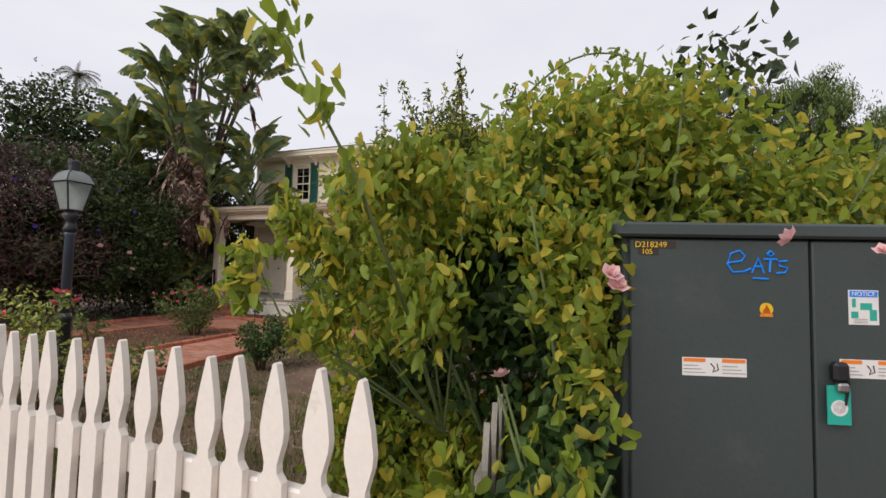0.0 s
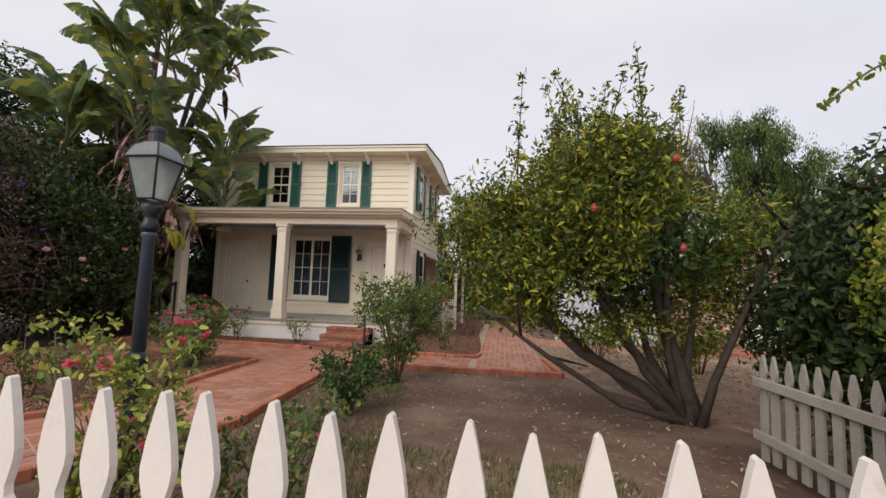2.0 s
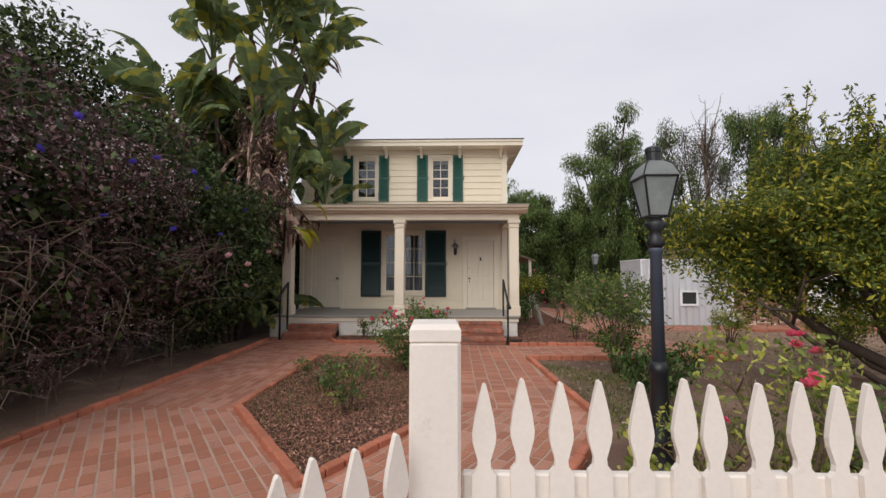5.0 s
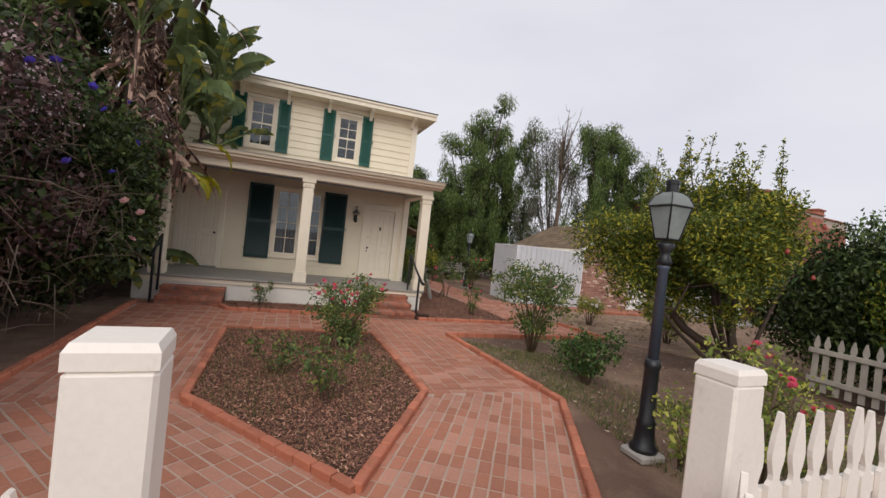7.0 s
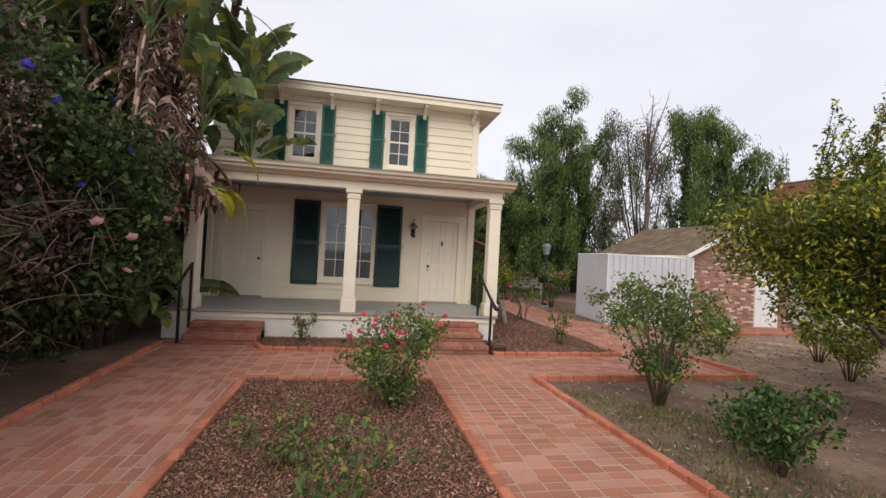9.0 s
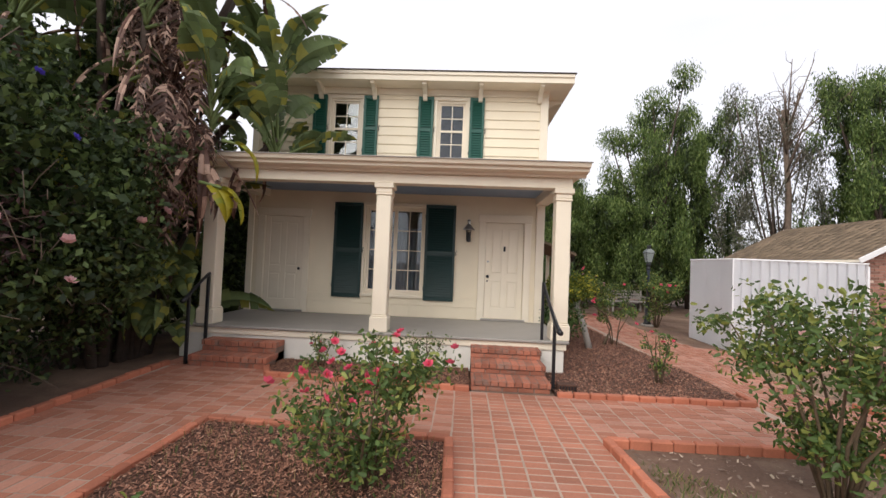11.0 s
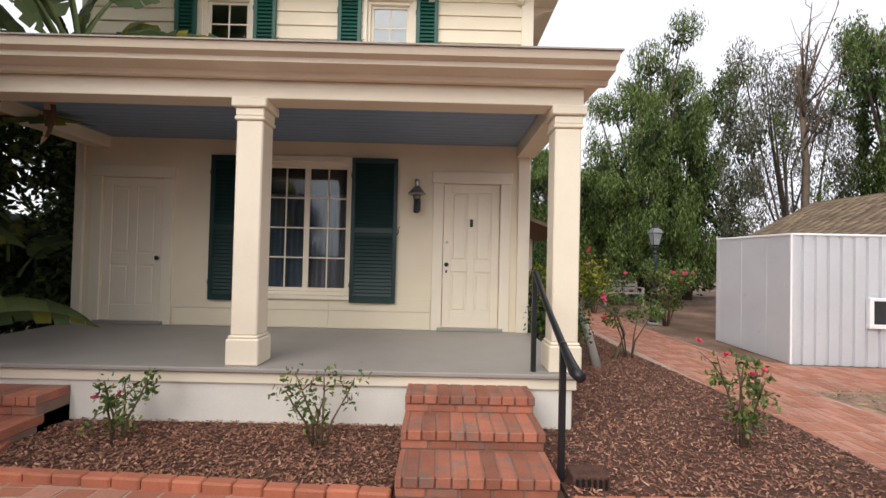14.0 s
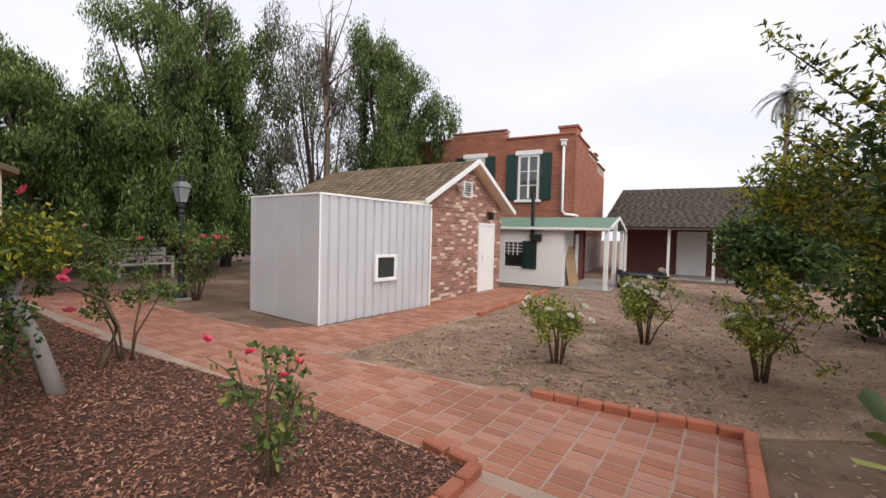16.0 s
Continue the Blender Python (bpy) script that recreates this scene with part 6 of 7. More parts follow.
vs.append((cane, 0.007, 0.003))
woody("cane_tangle", vs, vine, M_STEMG)
foliage("arch_leaves", vine, [(*p, 0.05, 0.05, 0.05) for p in arch] + [(*p, 0.10, 0.1, 0.12) for p in cane], 150, 0.075, M_LEAF_VINE, 43, 0.5, 0.8, 2.0, fine=True)
spray = [(-1.46, -1.02, 1.34, 0.12, 0.12, 0.22), (-1.30, -0.86, 1.58, 0.14, 0.14, 0.22), (-1.12, -0.74, 1.4, 0.24, 0.2, 0.3), (-1.02, -0.62, 1.82, 0.26, 0.2, 0.28), (-0.8, -0.50, 1.95, 0.28, 0.25, 0.25), (-0.72, -0.66, 1.3, 0.36, 0.25, 0.42), (-1.12, -0.85, 1.08, 0.18, 0.15, 0.15), (-0.45, -0.5, 1.75, 0.32, 0.3, 0.3)]
spray = [(0.735 * a_, 0.735 * b_, 0.505 + 0.735 * c_, 0.735 * d_, 0.735 * e_, 0.735 * f_) for a_, b_, c_, d_, e_, f_ in spray]
foliage("spray_leaves", vine, spray, 2300, 0.056, M_LEAF_VINE, 45, 0.6, 0.7, 2.0, 0.2, 2.5, fine=True)
woody("spray_stem", [([(-0.4, -0.4, 0.9), (b[0] * 0.8 - 0.1, b[1] * 0.9, b[2] - 0.15), (b[0], b[1], b[2] + 0.15)], 0.006, 0.003) for b in spray], vine, M_STEMG)
blossoms(vine, [(0.19, -0.57, 1.52), (0.21, -0.57, 1.48), (0.70, -0.44, 1.64), (-0.15, -0.55, 1.17), (1.03, -0.22, 1.61)], 0.04, M_PALEPINK, 44)

# dark hedge on the left with faded bracts and violet flowers
hedge = empty("hedge", -7.2, -6.0, 0)
tagged(hedge, "tall dark overgrown hedge of dry bougainvillea and green shrub", "hedge")
rh = np.random.default_rng(51)
hb_dark, hb_green = [], []
for y_ in np.arange(0.8, 2.2, 0.55):
    for z_ in (0.95, 1.4, 1.9, 2.4):
        j = rh.normal(size=3) * 0.12
        hb_green.append((1.72 + j[0] - 0.1 * abs(z_ - 1.6), y_ + j[1], z_ + j[2], 0.46, 0.5, 0.46))
for y_ in np.arange(-4.6, 4.0, 0.75):
    for x_ in (0.9, -0.6, -2.0):
        for z_ in (0.9, 1.9, 2.9, 3.8):
            j = rh.normal(size=3) * 0.2
            r_ = rh.uniform(0.7, 1.05)
            lean_ = -0.25 if z_ > 3.4 else (0.1 if 1 < z_ < 3 else -0.1)
            b = (x_ + j[0] + lean_, y_ + j[1], z_ + j[2] + (0.5 if x_ < 0 else 0), r_, r_ * 1.05, r_ * 0.85)
            (hb_green if (y_ > 1.4 or (z_ > 2.3 and y_ > 0.3) or x_ < -1) else hb_dark).append(b)
def overhang(b):
    if b[1] > 2.3:
        return (b[0] - 0.5, *b[1:])
    return (b[0] + 0.8 * max(0.0, min(1.0, (b[2] - 0.6) / 0.9)) * (1.0 if b[2] < 3.2 else 0.5), *b[1:])


hb_dark, hb_green = [overhang(b) for b in hb_dark], [overhang(b) for b in hb_green]
foliage("dry_leaves", hedge, hb_dark, 60000, 0.085, M_LEAF_PURPLE, 52, 0.6, 0.1, 3.2, 0.25, 1.6)
foliage("green_leaves", hedge, hb_green, 60000, 0.095, M_LEAF_HEDGE, 53, 0.55, 0.2, 3.2, 0.25, 1.6)
# dark leaves filling the hedge from within, as painted inner shade
foliage("dark_fill_leaves", hedge, [(b[0], b[1], b[2], b[3] * 0.9, b[4] * 0.9, b[5] * 0.9) for b in hb_dark + hb_green if b[1] < 1.0 or b[0] < 0.5 or b[2] > 1.2], 50000, 0.12, M_LEAF_HEDGE, 54, 0.7, 0.2, 1.6, 0.0)
tagged(foliage("bract_mass", hedge, hb_dark[::2], 11000, 0.036, M_LILAC, 55, 0.8, 0.0, 8.0, 0.5, 1.6), kind="stuff")
hs = []
for i in range(30):
    y_ = rh.uniform(-4.8, 3.6)
    a = rh.normal(size=3)
    hs.append(([(0.9 + rh.uniform(-0.6, 0.4), y_, -0.03), (0.8 + a[0] * 0.2, y_ + a[1] * 0.1, 0.6), (0.9 + a[0] * 0.2, y_ + a[1] * 0.2, 1.3)], 0.022, 0.01))
for i in range(1900):
    b = hb_dark[rh.integers(len(hb_dark))]
    if b[0] < 0:
        continue
    p = np.array(b[:3]) + (rh.uniform(0.6, 1.05), rh.normal() * 0.5, rh.normal() * 0.5)
    if p[2] > 2.2 and i % 3:
        continue
    d = rh.normal(size=3) * 0.26
    hs.append(([tuple(p), tuple(p + d * 0.5 + (0, 0, 0.05)), tuple(p + d)], 0.006, 0.003))
tagged(woody("twig_mass", hs, hedge, M_BARK), kind="stuff")
blossoms(hedge, [(2.65, -3.3 + 0.42 * k, 2.9 + 0.6 * math.sin(k * 2.2)) for k in range(11)], 0.06, M_BLUEPETAL, 56)
blossoms(hedge, [(2.85, 0.0, 1.96), (2.85, 0.7, 1.82), (2.8, 1.7, 2.1), (2.7, 0.9, 1.4), (2.6, 2.4, 2.3)], 0.075, M_PALEPINK, 57)

# giant bird of paradise clump
def broad_leaf(base, heading, stalk, blade, width, rise, mat_key, rng, store, stalks, droop=1.0, splits=9):
    """A long stalk and a paddle-shaped blade, split along its veins."""
    h = np.array((math.cos(heading), math.sin(heading), 0.0))
    up = np.array((0, 0, 1.0))
    pts = [np.array(base)]
    ang = rise
    for i in range(6):
        pts.append(pts[-1] + (h * math.cos(ang) + up * math.sin(ang)) * stalk / 6)
        ang -= 0.05 * droop
    stalks.append(([tuple(p) for p in pts], 0.03, 0.017))
    spine = [pts[-1]]
    for i in range(8):
        spine.append(spine[-1] + (h * math.cos(ang) + up * math.sin(ang)) * blade / 8)
        ang -= 0.19 * droop
    roll_ = rng.uniform(-1.2, 1.2) if mat_key == 0 else rng.uniform(-0.5, 0.5)
    mid_ = spine[4] - spine[0]
    mid_ = mid_ / np.linalg.norm(mid_)
    flat = np.cross(h, up)
    out_ = np.cross(flat, mid_)
    side = flat * math.cos(roll_) + out_ * math.sin(roll_)
    up = out_ * math.cos(roll_) - flat * math.sin(roll_)
    v, f = store
    ws = [0.35, 0.8, 0.97, 1.0, 0.97, 0.88, 0.7, 0.42, 0.03]
    n = len(spine)
    for sgn in (-1, 1):
        i = 0
        while i < n - 1:
            k = len(v)
            gap = rng.uniform(0, 0.16)
            fold = rng.uniform(0.15, 0.55)
            for j, t in ((i, 0.0), (i + 1, -gap)):
                s_ = spine[j] if t == 0 else spine[j] + (spine[j - 1] - spine[j]) * (-t) * 0.0
                w = width * 0.5 * ws[j]
                e = s_ + (spine[j - 1] - s_) * (gap if j == i + 1 else 0) + sgn * side * w + up * w * (fold - 0.25)
                m_ = s_ + sgn * side * w * 0.5 + up * w * 0.35
                v += [s_, m_, e]
            f += [(k, k + 3, k + 4, k + 1), (k + 1, k + 4, k + 5, k + 2)]
            i += 1


ban = empty("bird_of_paradise", -5.8, -2.7, 0)
tagged(ban, "giant bird of paradise clump with split broad leaves", "plant")
rb_ = np.random.default_rng(61)
store_g, store_y, store_d = ([], []), ([], []), ([], [])
stalks, bstems = [], []
heads = [(-0.4, 0.5, 6.9), (0.7, 1.2, 7.0), (0.2, 0.2, 6.2), (1.2, 1.7, 6.4), (-1.2, 0.1, 5.9), (1.1, 0.8, 5.5), (-2.1, -0.4, 4.9), (-1.3, -1.0, 4.4), (0.3, -0.6, 4.8), (1.3, 1.5, 4.6), (0.9, 0.1, 3.7), (1.4, 1.7, 3.4), (0.5, -0.8, 2.3), (1.0, 0.7, 2.2), (0.9, 0.9, 0.9), (-0.2, 1.4, 1.4), (0.3, 0.2, 1.0), (-0.6, -0.6, 3.2), (-1.9, 0.4, 3.6)]
heads = [(a + (0.35 if c > 3.3 else -0.75), min(b - 0.2, 1.2), c * (1.30 if c > 5.4 else 1.16)) for a, b, c in heads]
for hx_, hy_, hz_ in heads:
    bstems.append(([(min(hx_ * 0.45, -0.05), hy_ * 0.45, -0.03), (min(hx_ * 0.6, 0.15), hy_ * 0.7, hz_ * 0.45), (min(hx_ * 0.8, 0.6), hy_ * 0.8, hz_ * 0.7), (hx_, hy_, hz_)], 0.085, 0.055))
    tall = hz_ > 3
    k = 15 if tall else 9
    plane_ = rb_.uniform(0, 3.14)
    for i in range(k):
        a = plane_ + (0 if i % 2 else math.pi) + rb_.normal() * 0.6
        broad_leaf((hx_, hy_, hz_ - rb_.uniform(0, 0.7)), a, rb_.uniform(0.45, 0.95) if tall else rb_.uniform(0.3, 0.7), rb_.uniform(0.85, 1.45), rb_.uniform(0.40, 0.58), rb_.uniform(0.65, 1.5), 0, rb_, store_g, stalks, rb_.uniform(0.35, 1.0))
for bx, by, bz, a in ((1.85, -0.75, 3.35, -0.1), (1.55, -0.75, 2.75, -0.3), (1.75, -0.85, 2.7, -0.1), (-0.1, -0.9, 3.2, -1.2), (0.0, -0.95, 2.9, -0.8)):
    broad_leaf((bx, by, bz), a, 0.2, rb_.uniform(0.6, 0.85), 0.27, -0.1, 1, rb_, store_y, stalks, 0.95)
def shred_leaf(base, heading, length, spread, rng, store):
    """A dead blade hanging from its stalk, torn into thin curled strips."""
    v, f = store
    h = np.array((math.cos(heading), math.sin(heading), 0.0))
    q = np.array((-h[1], h[0], 0.0))
    p = np.array(base)
    ang = rng.uniform(-0.9, 0.1)
    for i in range(13):
        d = h * math.cos(ang) + np.array((0, 0, math.sin(ang)))
        ang = max(-1.5, ang - rng.uniform(0.1, 0.35))
        nxt = p + d * length / 13
        w = spread * math.sin(0.35 + 2.5 * i / 13)
        for sgn in (-1, 1):
            k = len(v)
            tip = p + q * sgn * w * rng.uniform(0.5, 1.0) + np.array((0, 0, -w * rng.uniform(0.2, 1.1))) + d * w * rng.uniform(0.0, 0.7)
            mid = (p + tip) / 2 + rng.normal(size=3) * 0.02 + np.array((0, 0, 0.03))
            t = d * rng.uniform(0.012, 0.034)
            v += [p - t, p + t, mid + t, mid - t, tip + t * 0.3, tip - t * 0.3]
            f += [(k, k + 1, k + 2, k + 3), (k + 3, k + 2, k + 4, k + 5)]
        k = len(v)
        v += [p - q * 0.008, p + q * 0.008, nxt + q * 0.008, nxt - q * 0.008]
        f += [(k, k + 1, k + 2, k + 3)]
        p = nxt


for i in range(120):
    broad_leaf((rb_.uniform(-1.2, -0.42), rb_.uniform(0.7, 3.4), rb_.uniform(0.0, 2.3)), rb_.uniform(1.4, 4.9), rb_.uniform(0.2, 0.5), rb_.uniform(0.7, 1.1), rb_.uniform(0.3, 0.42), rb_.uniform(0.7, 1.4), 0, rb_, store_g, stalks, rb_.uniform(0.6, 1.1))
for i in range(20):
    broad_leaf((0.30 + rb_.uniform(-0.15, 0.15), 0.40 + rb_.uniform(-0.25, 0.25), rb_.uniform(0.3, 1.7)), rb_.uniform(4.1, 5.8), rb_.uniform(0.15, 0.4), rb_.uniform(0.6, 0.95), rb_.uniform(0.26, 0.4), rb_.uniform(0.2, 1.0), 0, rb_, store_g, stalks, rb_.uniform(0.8, 1.4))
for i in range(210):
    z_ = rb_.uniform(2.9, 6.6)
    cx_ = 0.75 - 0.12 * (z_ - 3)
    shred_leaf((cx_ + 0.12 + rb_.normal() * 0.17, -0.25 + rb_.normal() * 0.2, z_), rb_.uniform(-2.8, 0.6), rb_.uniform(0.5, 1.25), rb_.uniform(0.10, 0.26), rb_, store_d)
for i in range(60):
    shred_leaf((-0.55 + rb_.normal() * 0.3, -0.8 + rb_.normal() * 0.2, rb_.uniform(2.9, 3.9)), rb_.uniform(-2.4, 0.0), rb_.uniform(0.4, 0.8), rb_.uniform(0.10, 0.22), rb_, store_d)
for i in range(70):
    hx_, hy_, hz_ = heads[rb_.integers(0, 11)]
    z_ = max(3.3, hz_ - rb_.uniform(0.2, 2.6))
    f_ = z_ / hz_
    a = rb_.uniform(-2.6, 0.8)
    a = a if i % 3 else rb_.uniform(0, 6.28)
    broad_leaf((hx_ * (0.45 + 0.55 * f_), hy_ * (0.45 + 0.55 * f_), z_), a, 0.3, rb_.uniform(0.7, 1.4), rb_.uniform(0.06, 0.2), rb_.uniform(-1.0, -0.2), 2, rb_, store_d, stalks, rb_.uniform(0.3, 0.75))
foliage("dark_fill_leaves", ban, [(-1.4, 2.2, 1.3, 0.55, 2.2, 1.5), (-0.95, 1.6, 2.9, 0.6, 1.5, 1.5), (-0.9, 0.9, 4.4, 0.7, 0.9, 1.3), (-0.6, 0.5, 5.6, 0.6, 0.6, 0.9)], 17000, 0.15, M_LEAF_HEDGE, 64, 0.5, 0.4, 1.5)
woody("stem", bstems, ban, M_DARKBARK)
tagged(woody("stalk_mass", stalks, ban, M_STEMG), kind="stuff")
raw("green_leaves", np.array(store_g[0]), np.array(store_g[1]), M_BANANA, ban)
raw("yellow_leaves", np.array(store_y[0]), np.array(store_y[1]), M_BANANA_Y, ban, "drooping yellow leaves")
raw("dead_leaves", np.array(store_d[0]), np.array(store_d[1]), M_BANANA_DEAD, ban, "hanging dead brown leaves")

# pepper trees behind the shed and container
def pepper_tree(x, y, h, spread, seed, mat, label, leaves=44000, size=0.16, low=0.12, limb=0.10):
    r = np.random.default_rng(seed)
    blobs, stems = [], []
    for i in range(10):
        a = 2 * math.pi * i / 10 + r.uniform(-0.3, 0.3)
        d = spread * r.uniform(0.2, 0.85)
        top = h * r.uniform(0.62, 0.93)
        e = np.array((d * math.cos(a), d * math.sin(a), top))
        stems.append(([(0.1 * math.cos(a), 0.1 * math.sin(a), -0.1), (e[0] * 0.15 + r.normal() * 0.15, e[1] * 0.15 + r.normal() * 0.15, h * 0.25), (e[0] * 0.55 + r.normal() * 0.2, e[1] * 0.55, top * 0.68), tuple(e)], limb, 0.02))
        blobs.append((e[0], e[1], e[2], spread * 0.24, spread * 0.24, h * 0.06))
        for k in range(7):
            fall = r.uniform(0.05, 1.0)
            q = e + (r.normal() * spread * 0.25, r.normal() * spread * 0.25, -fall * (e[2] - h * low))
            blobs.append((q[0], q[1], q[2], spread * 0.135, spread * 0.135, h * r.uniform(0.07, 0.16)))
    t = big_tree("pepper_tree", x, y, stems, blobs, leaves, size, mat, seed + 1, label, 0.24, 1.3, 0.28, bark=M_DARKBARK, hollow=2.2)
    if limb > 0.06:
        # dark leaves within the crown put its inner shade into colour
        foliage("inner_shade_leaves", t, [(b[0] * 0.8, b[1] * 0.8, b[2] - 0.3, b[3] * 0.8, b[4] * 0.8, b[5] * 0.8) for b in blobs], 10000, 0.24, M_LEAF_HEDGE, seed + 2, 0.3, 1.2, 1.8)
    return t


pepper_tree(5.0, 11.8, 6.7, 3.5, 71, M_LEAF_PEPPER, "weeping green pepper tree behind the container")
pepper_tree(8.6, 11.2, 11.2, 3.0, 73, M_LEAF_PEPPER, "tall weeping pepper tree with dark limbs")
pepper_tree(15.4, 8.0, 10.8, 2.6, 75, M_LEAF_PEPPER, "broad green pepper tree beyond the shed")
pepper_tree(12.6, 9.2, 10.2, 2.2, 77, M_LEAF_GREY, "thin greyish tree with sparse foliage", 17000, 0.14, 0.3, 0.05)
pepper_tree(1.2, 14.5, 8.0, 4.0, 79, M_LEAF_PEPPER, "dark green pepper tree far behind the house", 20000)
pepper_tree(10.8, 12.5, 10.6, 2.8, 83, M_LEAF_PEPPER, "dense pepper tree among its neighbours", 24000)


def palm(x, y, h, seed, k_=1.0):
    p = empty("palm_tree", x, y, 0)
    tagged(p, "tall distant palm with a feathery crown", "palm")
    r = np.random.default_rng(seed)
    woody("trunk", [([(0, 0, 0), (0.3, 0, h * 0.5), (0, 0, h)], 0.26 * k_, 0.18 * k_)], p, M_BARK)
    v, f = [], []
    for i in range(34):
        a, rise = r.uniform(0, 6.28), r.uniform(-0.9, 1.2)
        hd_ = np.array((math.cos(a), math.sin(a), 0))
        pt = np.array((0, 0, h))
        for k in range(9):
            dr = hd_ * math.cos(rise) + np.array((0, 0, math.sin(rise)))
            nx_ = pt + dr * 0.36 * k_
            sd_ = np.cross(hd_, (0, 0, 1))
            for sg in (-1, 1):
                for q in range(2):
                    b0 = pt + (nx_ - pt) * q * 0.5
                    t_ = b0 + sg * sd_ * 0.5 * k_ * (1 - k / 11) + dr * 0.25 * k_ + np.array((0, 0, -0.18))
                    n_v = len(v)
                    v += [b0, b0 + dr * 0.12 * k_, t_]
                    f.append((n_v, n_v + 1, n_v + 2))
            pt = nx_
            rise -= 0.17
    raw("crown", np.array(v), np.array(f), M_LEAF_GREY, p)


palm(60, -9.5, 17.5, 201, 1.2)
palm(-29, 7, 15.5, 202, 0.5)
palm(-52, 76, 27, 203, 0.7)
bt = empty("bare_tree", 12.3, 8.3, 0)
tagged(bt, "bare leafless tree with fine grey twigs", "tree")
rt = np.random.default_rng(81)
bs = [([(0, 0, 0), (0.1, 0, 5), (-0.1, 0.1, 8.5)], 0.16, 0.06)]
for i in range(16):
    z_ = rt.uniform(5.5, 8.6)
    d = np.array((rt.normal() * 0.9, rt.normal() * 0.9, rt.uniform(1.0, 2.4)))
    p = np.array((0, 0, z_))
    bs.append(([tuple(p), tuple(p + d * 0.5), tuple(p + d)], 0.04, 0.012))
    for k in range(7):
        q = p + d * rt.uniform(0.4, 1)
        e = rt.normal(size=3) * 0.4 + (0, 0, 0.35)
        bs.append(([tuple(q), tuple(q + e * 0.5 + rt.normal(size=3) * 0.08), tuple(q + e)], 0.012, 0.005))
woody("trunk", bs, bt, M_BARK)

# dark planting behind, closing the view
def thicket(x, y, w, d, h, seed, mat, n, size, label):
    t = empty("thicket", x, y, 0)
    tagged(t, label, "bushes", kind="stuff")
    r = np.random.default_rng(seed)
    foliage("leaves", t, random_blobs(0, 0, h * 0.5, w, d, h * 0.55, 30, r, 0.38), n, size, mat, seed, 0.5, 0.3, 3.0, 0.2, 0.8)
    return t


thicket(7.45, -8.9, 0.85, 2.3, 3.0, 91, M_LEAF_HEDGE, 16000, 0.11, "dark bushes beyond the dividing fence")
thicket(10.5, -7.5, 1.8, 1.6, 3.4, 92, M_LEAF_BUSH, 8000, 0.15, "green bushes beside the yard")
thicket(7, 14.5, 9, 1.5, 5.0, 93, M_LEAF_HEDGE, 16000, 0.28, "dark trees closing the garden behind")
thicket(-8.2, -0.6, 1.6, 1.8, 7.8, 99, M_LEAF_HEDGE, 20000, 0.16, "dark tree behind the broad-leaved clump")
thicket(-10.2, -4.8, 2.0, 5.0, 7.4, 94, M_LEAF_HEDGE, 48000, 0.16, "dark trees behind the hedge")
thicket(30, 12, 5, 8, 6.0, 95, M_LEAF_HEDGE, 8000, 0.4, "distant dark trees")
thicket(13.6, -5.6, 1.2, 1.3, 2.9, 96, M_LEAF_BUSH, 9000, 0.16, "feathery green bushes at the yard edge")
thicket(-6.75, 1.4, 1.4, 2.8, 5.0, 98, M_LEAF_HEDGE, 22000, 0.16, "dark bushes beside the house end")
thicket(3.0, 8.5, 1.6, 1.4, 2.2, 97, M_LEAF_BUSH, 7000, 0.10, "green shrubs behind the house corner")

# roses and shrubs
shrub("rose_bush", -1.15, -6.0, 0.92, 0.72, 3200, 0.055, M_LEAF_ROSE, 101, "red-pink flowering rose bush in the mulch bed", "rose", 10, 0.2, M_PINK, 26, 0.045)
shrub("rose_bush", -1.65, -8.25, 0.75, 0.4, 500, 0.055, M_LEAF_ROSE, 104, "sparse young rose bush in the mulch bed", "rose", 5, 0.2)
shrub("rose_bush", -2.2, -7.4, 0.45, 0.35, 350, 0.05, M_LEAF_ROSE, 107, "low weedy rose in the mulch bed", "rose", 4, 0.1)
shrub("rose_bush", 2.35, -5.98, 1.55, 0.8, 5200, 0.06, M_LEAF_ROSE, 110, "tall rose shrub with many bare canes", "rose", 12, 0.3, M_PALEPINK, 3, 0.04)
shrub("green_bush", 2.22, -7.75, 0.75, 0.5, 2200, 0.06, M_LEAF_BUSH, 113, "low rounded green bush on bare earth", "bush", 9, 0.1)
shrub("rose_bush", 1.75, -10.6, 1.25, 0.55, 850, 0.055, M_LEAF_YARD, 119, "leggy rose bush with red blooms by the lamp post", "rose", 7, 0.3, M_PINK, 7, 0.05)
shrub("rose_bush", 2.15, -10.7, 0.85, 0.4, 420, 0.055, M_LEAF_YARD, 122, "sparse rose bush near the fence", "rose", 6, 0.2, M_PINK, 4, 0.045)
shrub("rose_bush", 0.75, -10.9, 0.85, 0.4, 400, 0.06, M_LEAF_YARD, 125, "thin rose canes near the fence", "rose", 4, 0.3)
shrub("rose_bush", 1.5, -10.1, 0.75, 0.45, 380, 0.05, M_LEAF_YARD, 171, "rambling thin rose round the foot of the lamp post", "rose", 6, 0.1, M_PINK, 2, 0.045)
shrub("rose_bush", 2.6, -10.2, 0.7, 0.5, 700, 0.055, M_LEAF_ROSE, 174, "low sprawling rose on bare earth", "rose", 7, 0.15, M_PINK, 2, 0.045)
shrub("rose_bush", -2.66, -2.6, 0.6, 0.3, 320, 0.05, M_LEAF_ROSE, 128, "small rose with one pink bloom by the porch", "rose", 4, 0.2, M_PINK, 2, 0.04)
shrub("rose_bush", -1.0, -2.6, 0.65, 0.4, 260, 0.05, M_LEAF_ROSE, 131, "straggly small rose in front of the plinth", "rose", 5, 0.2)
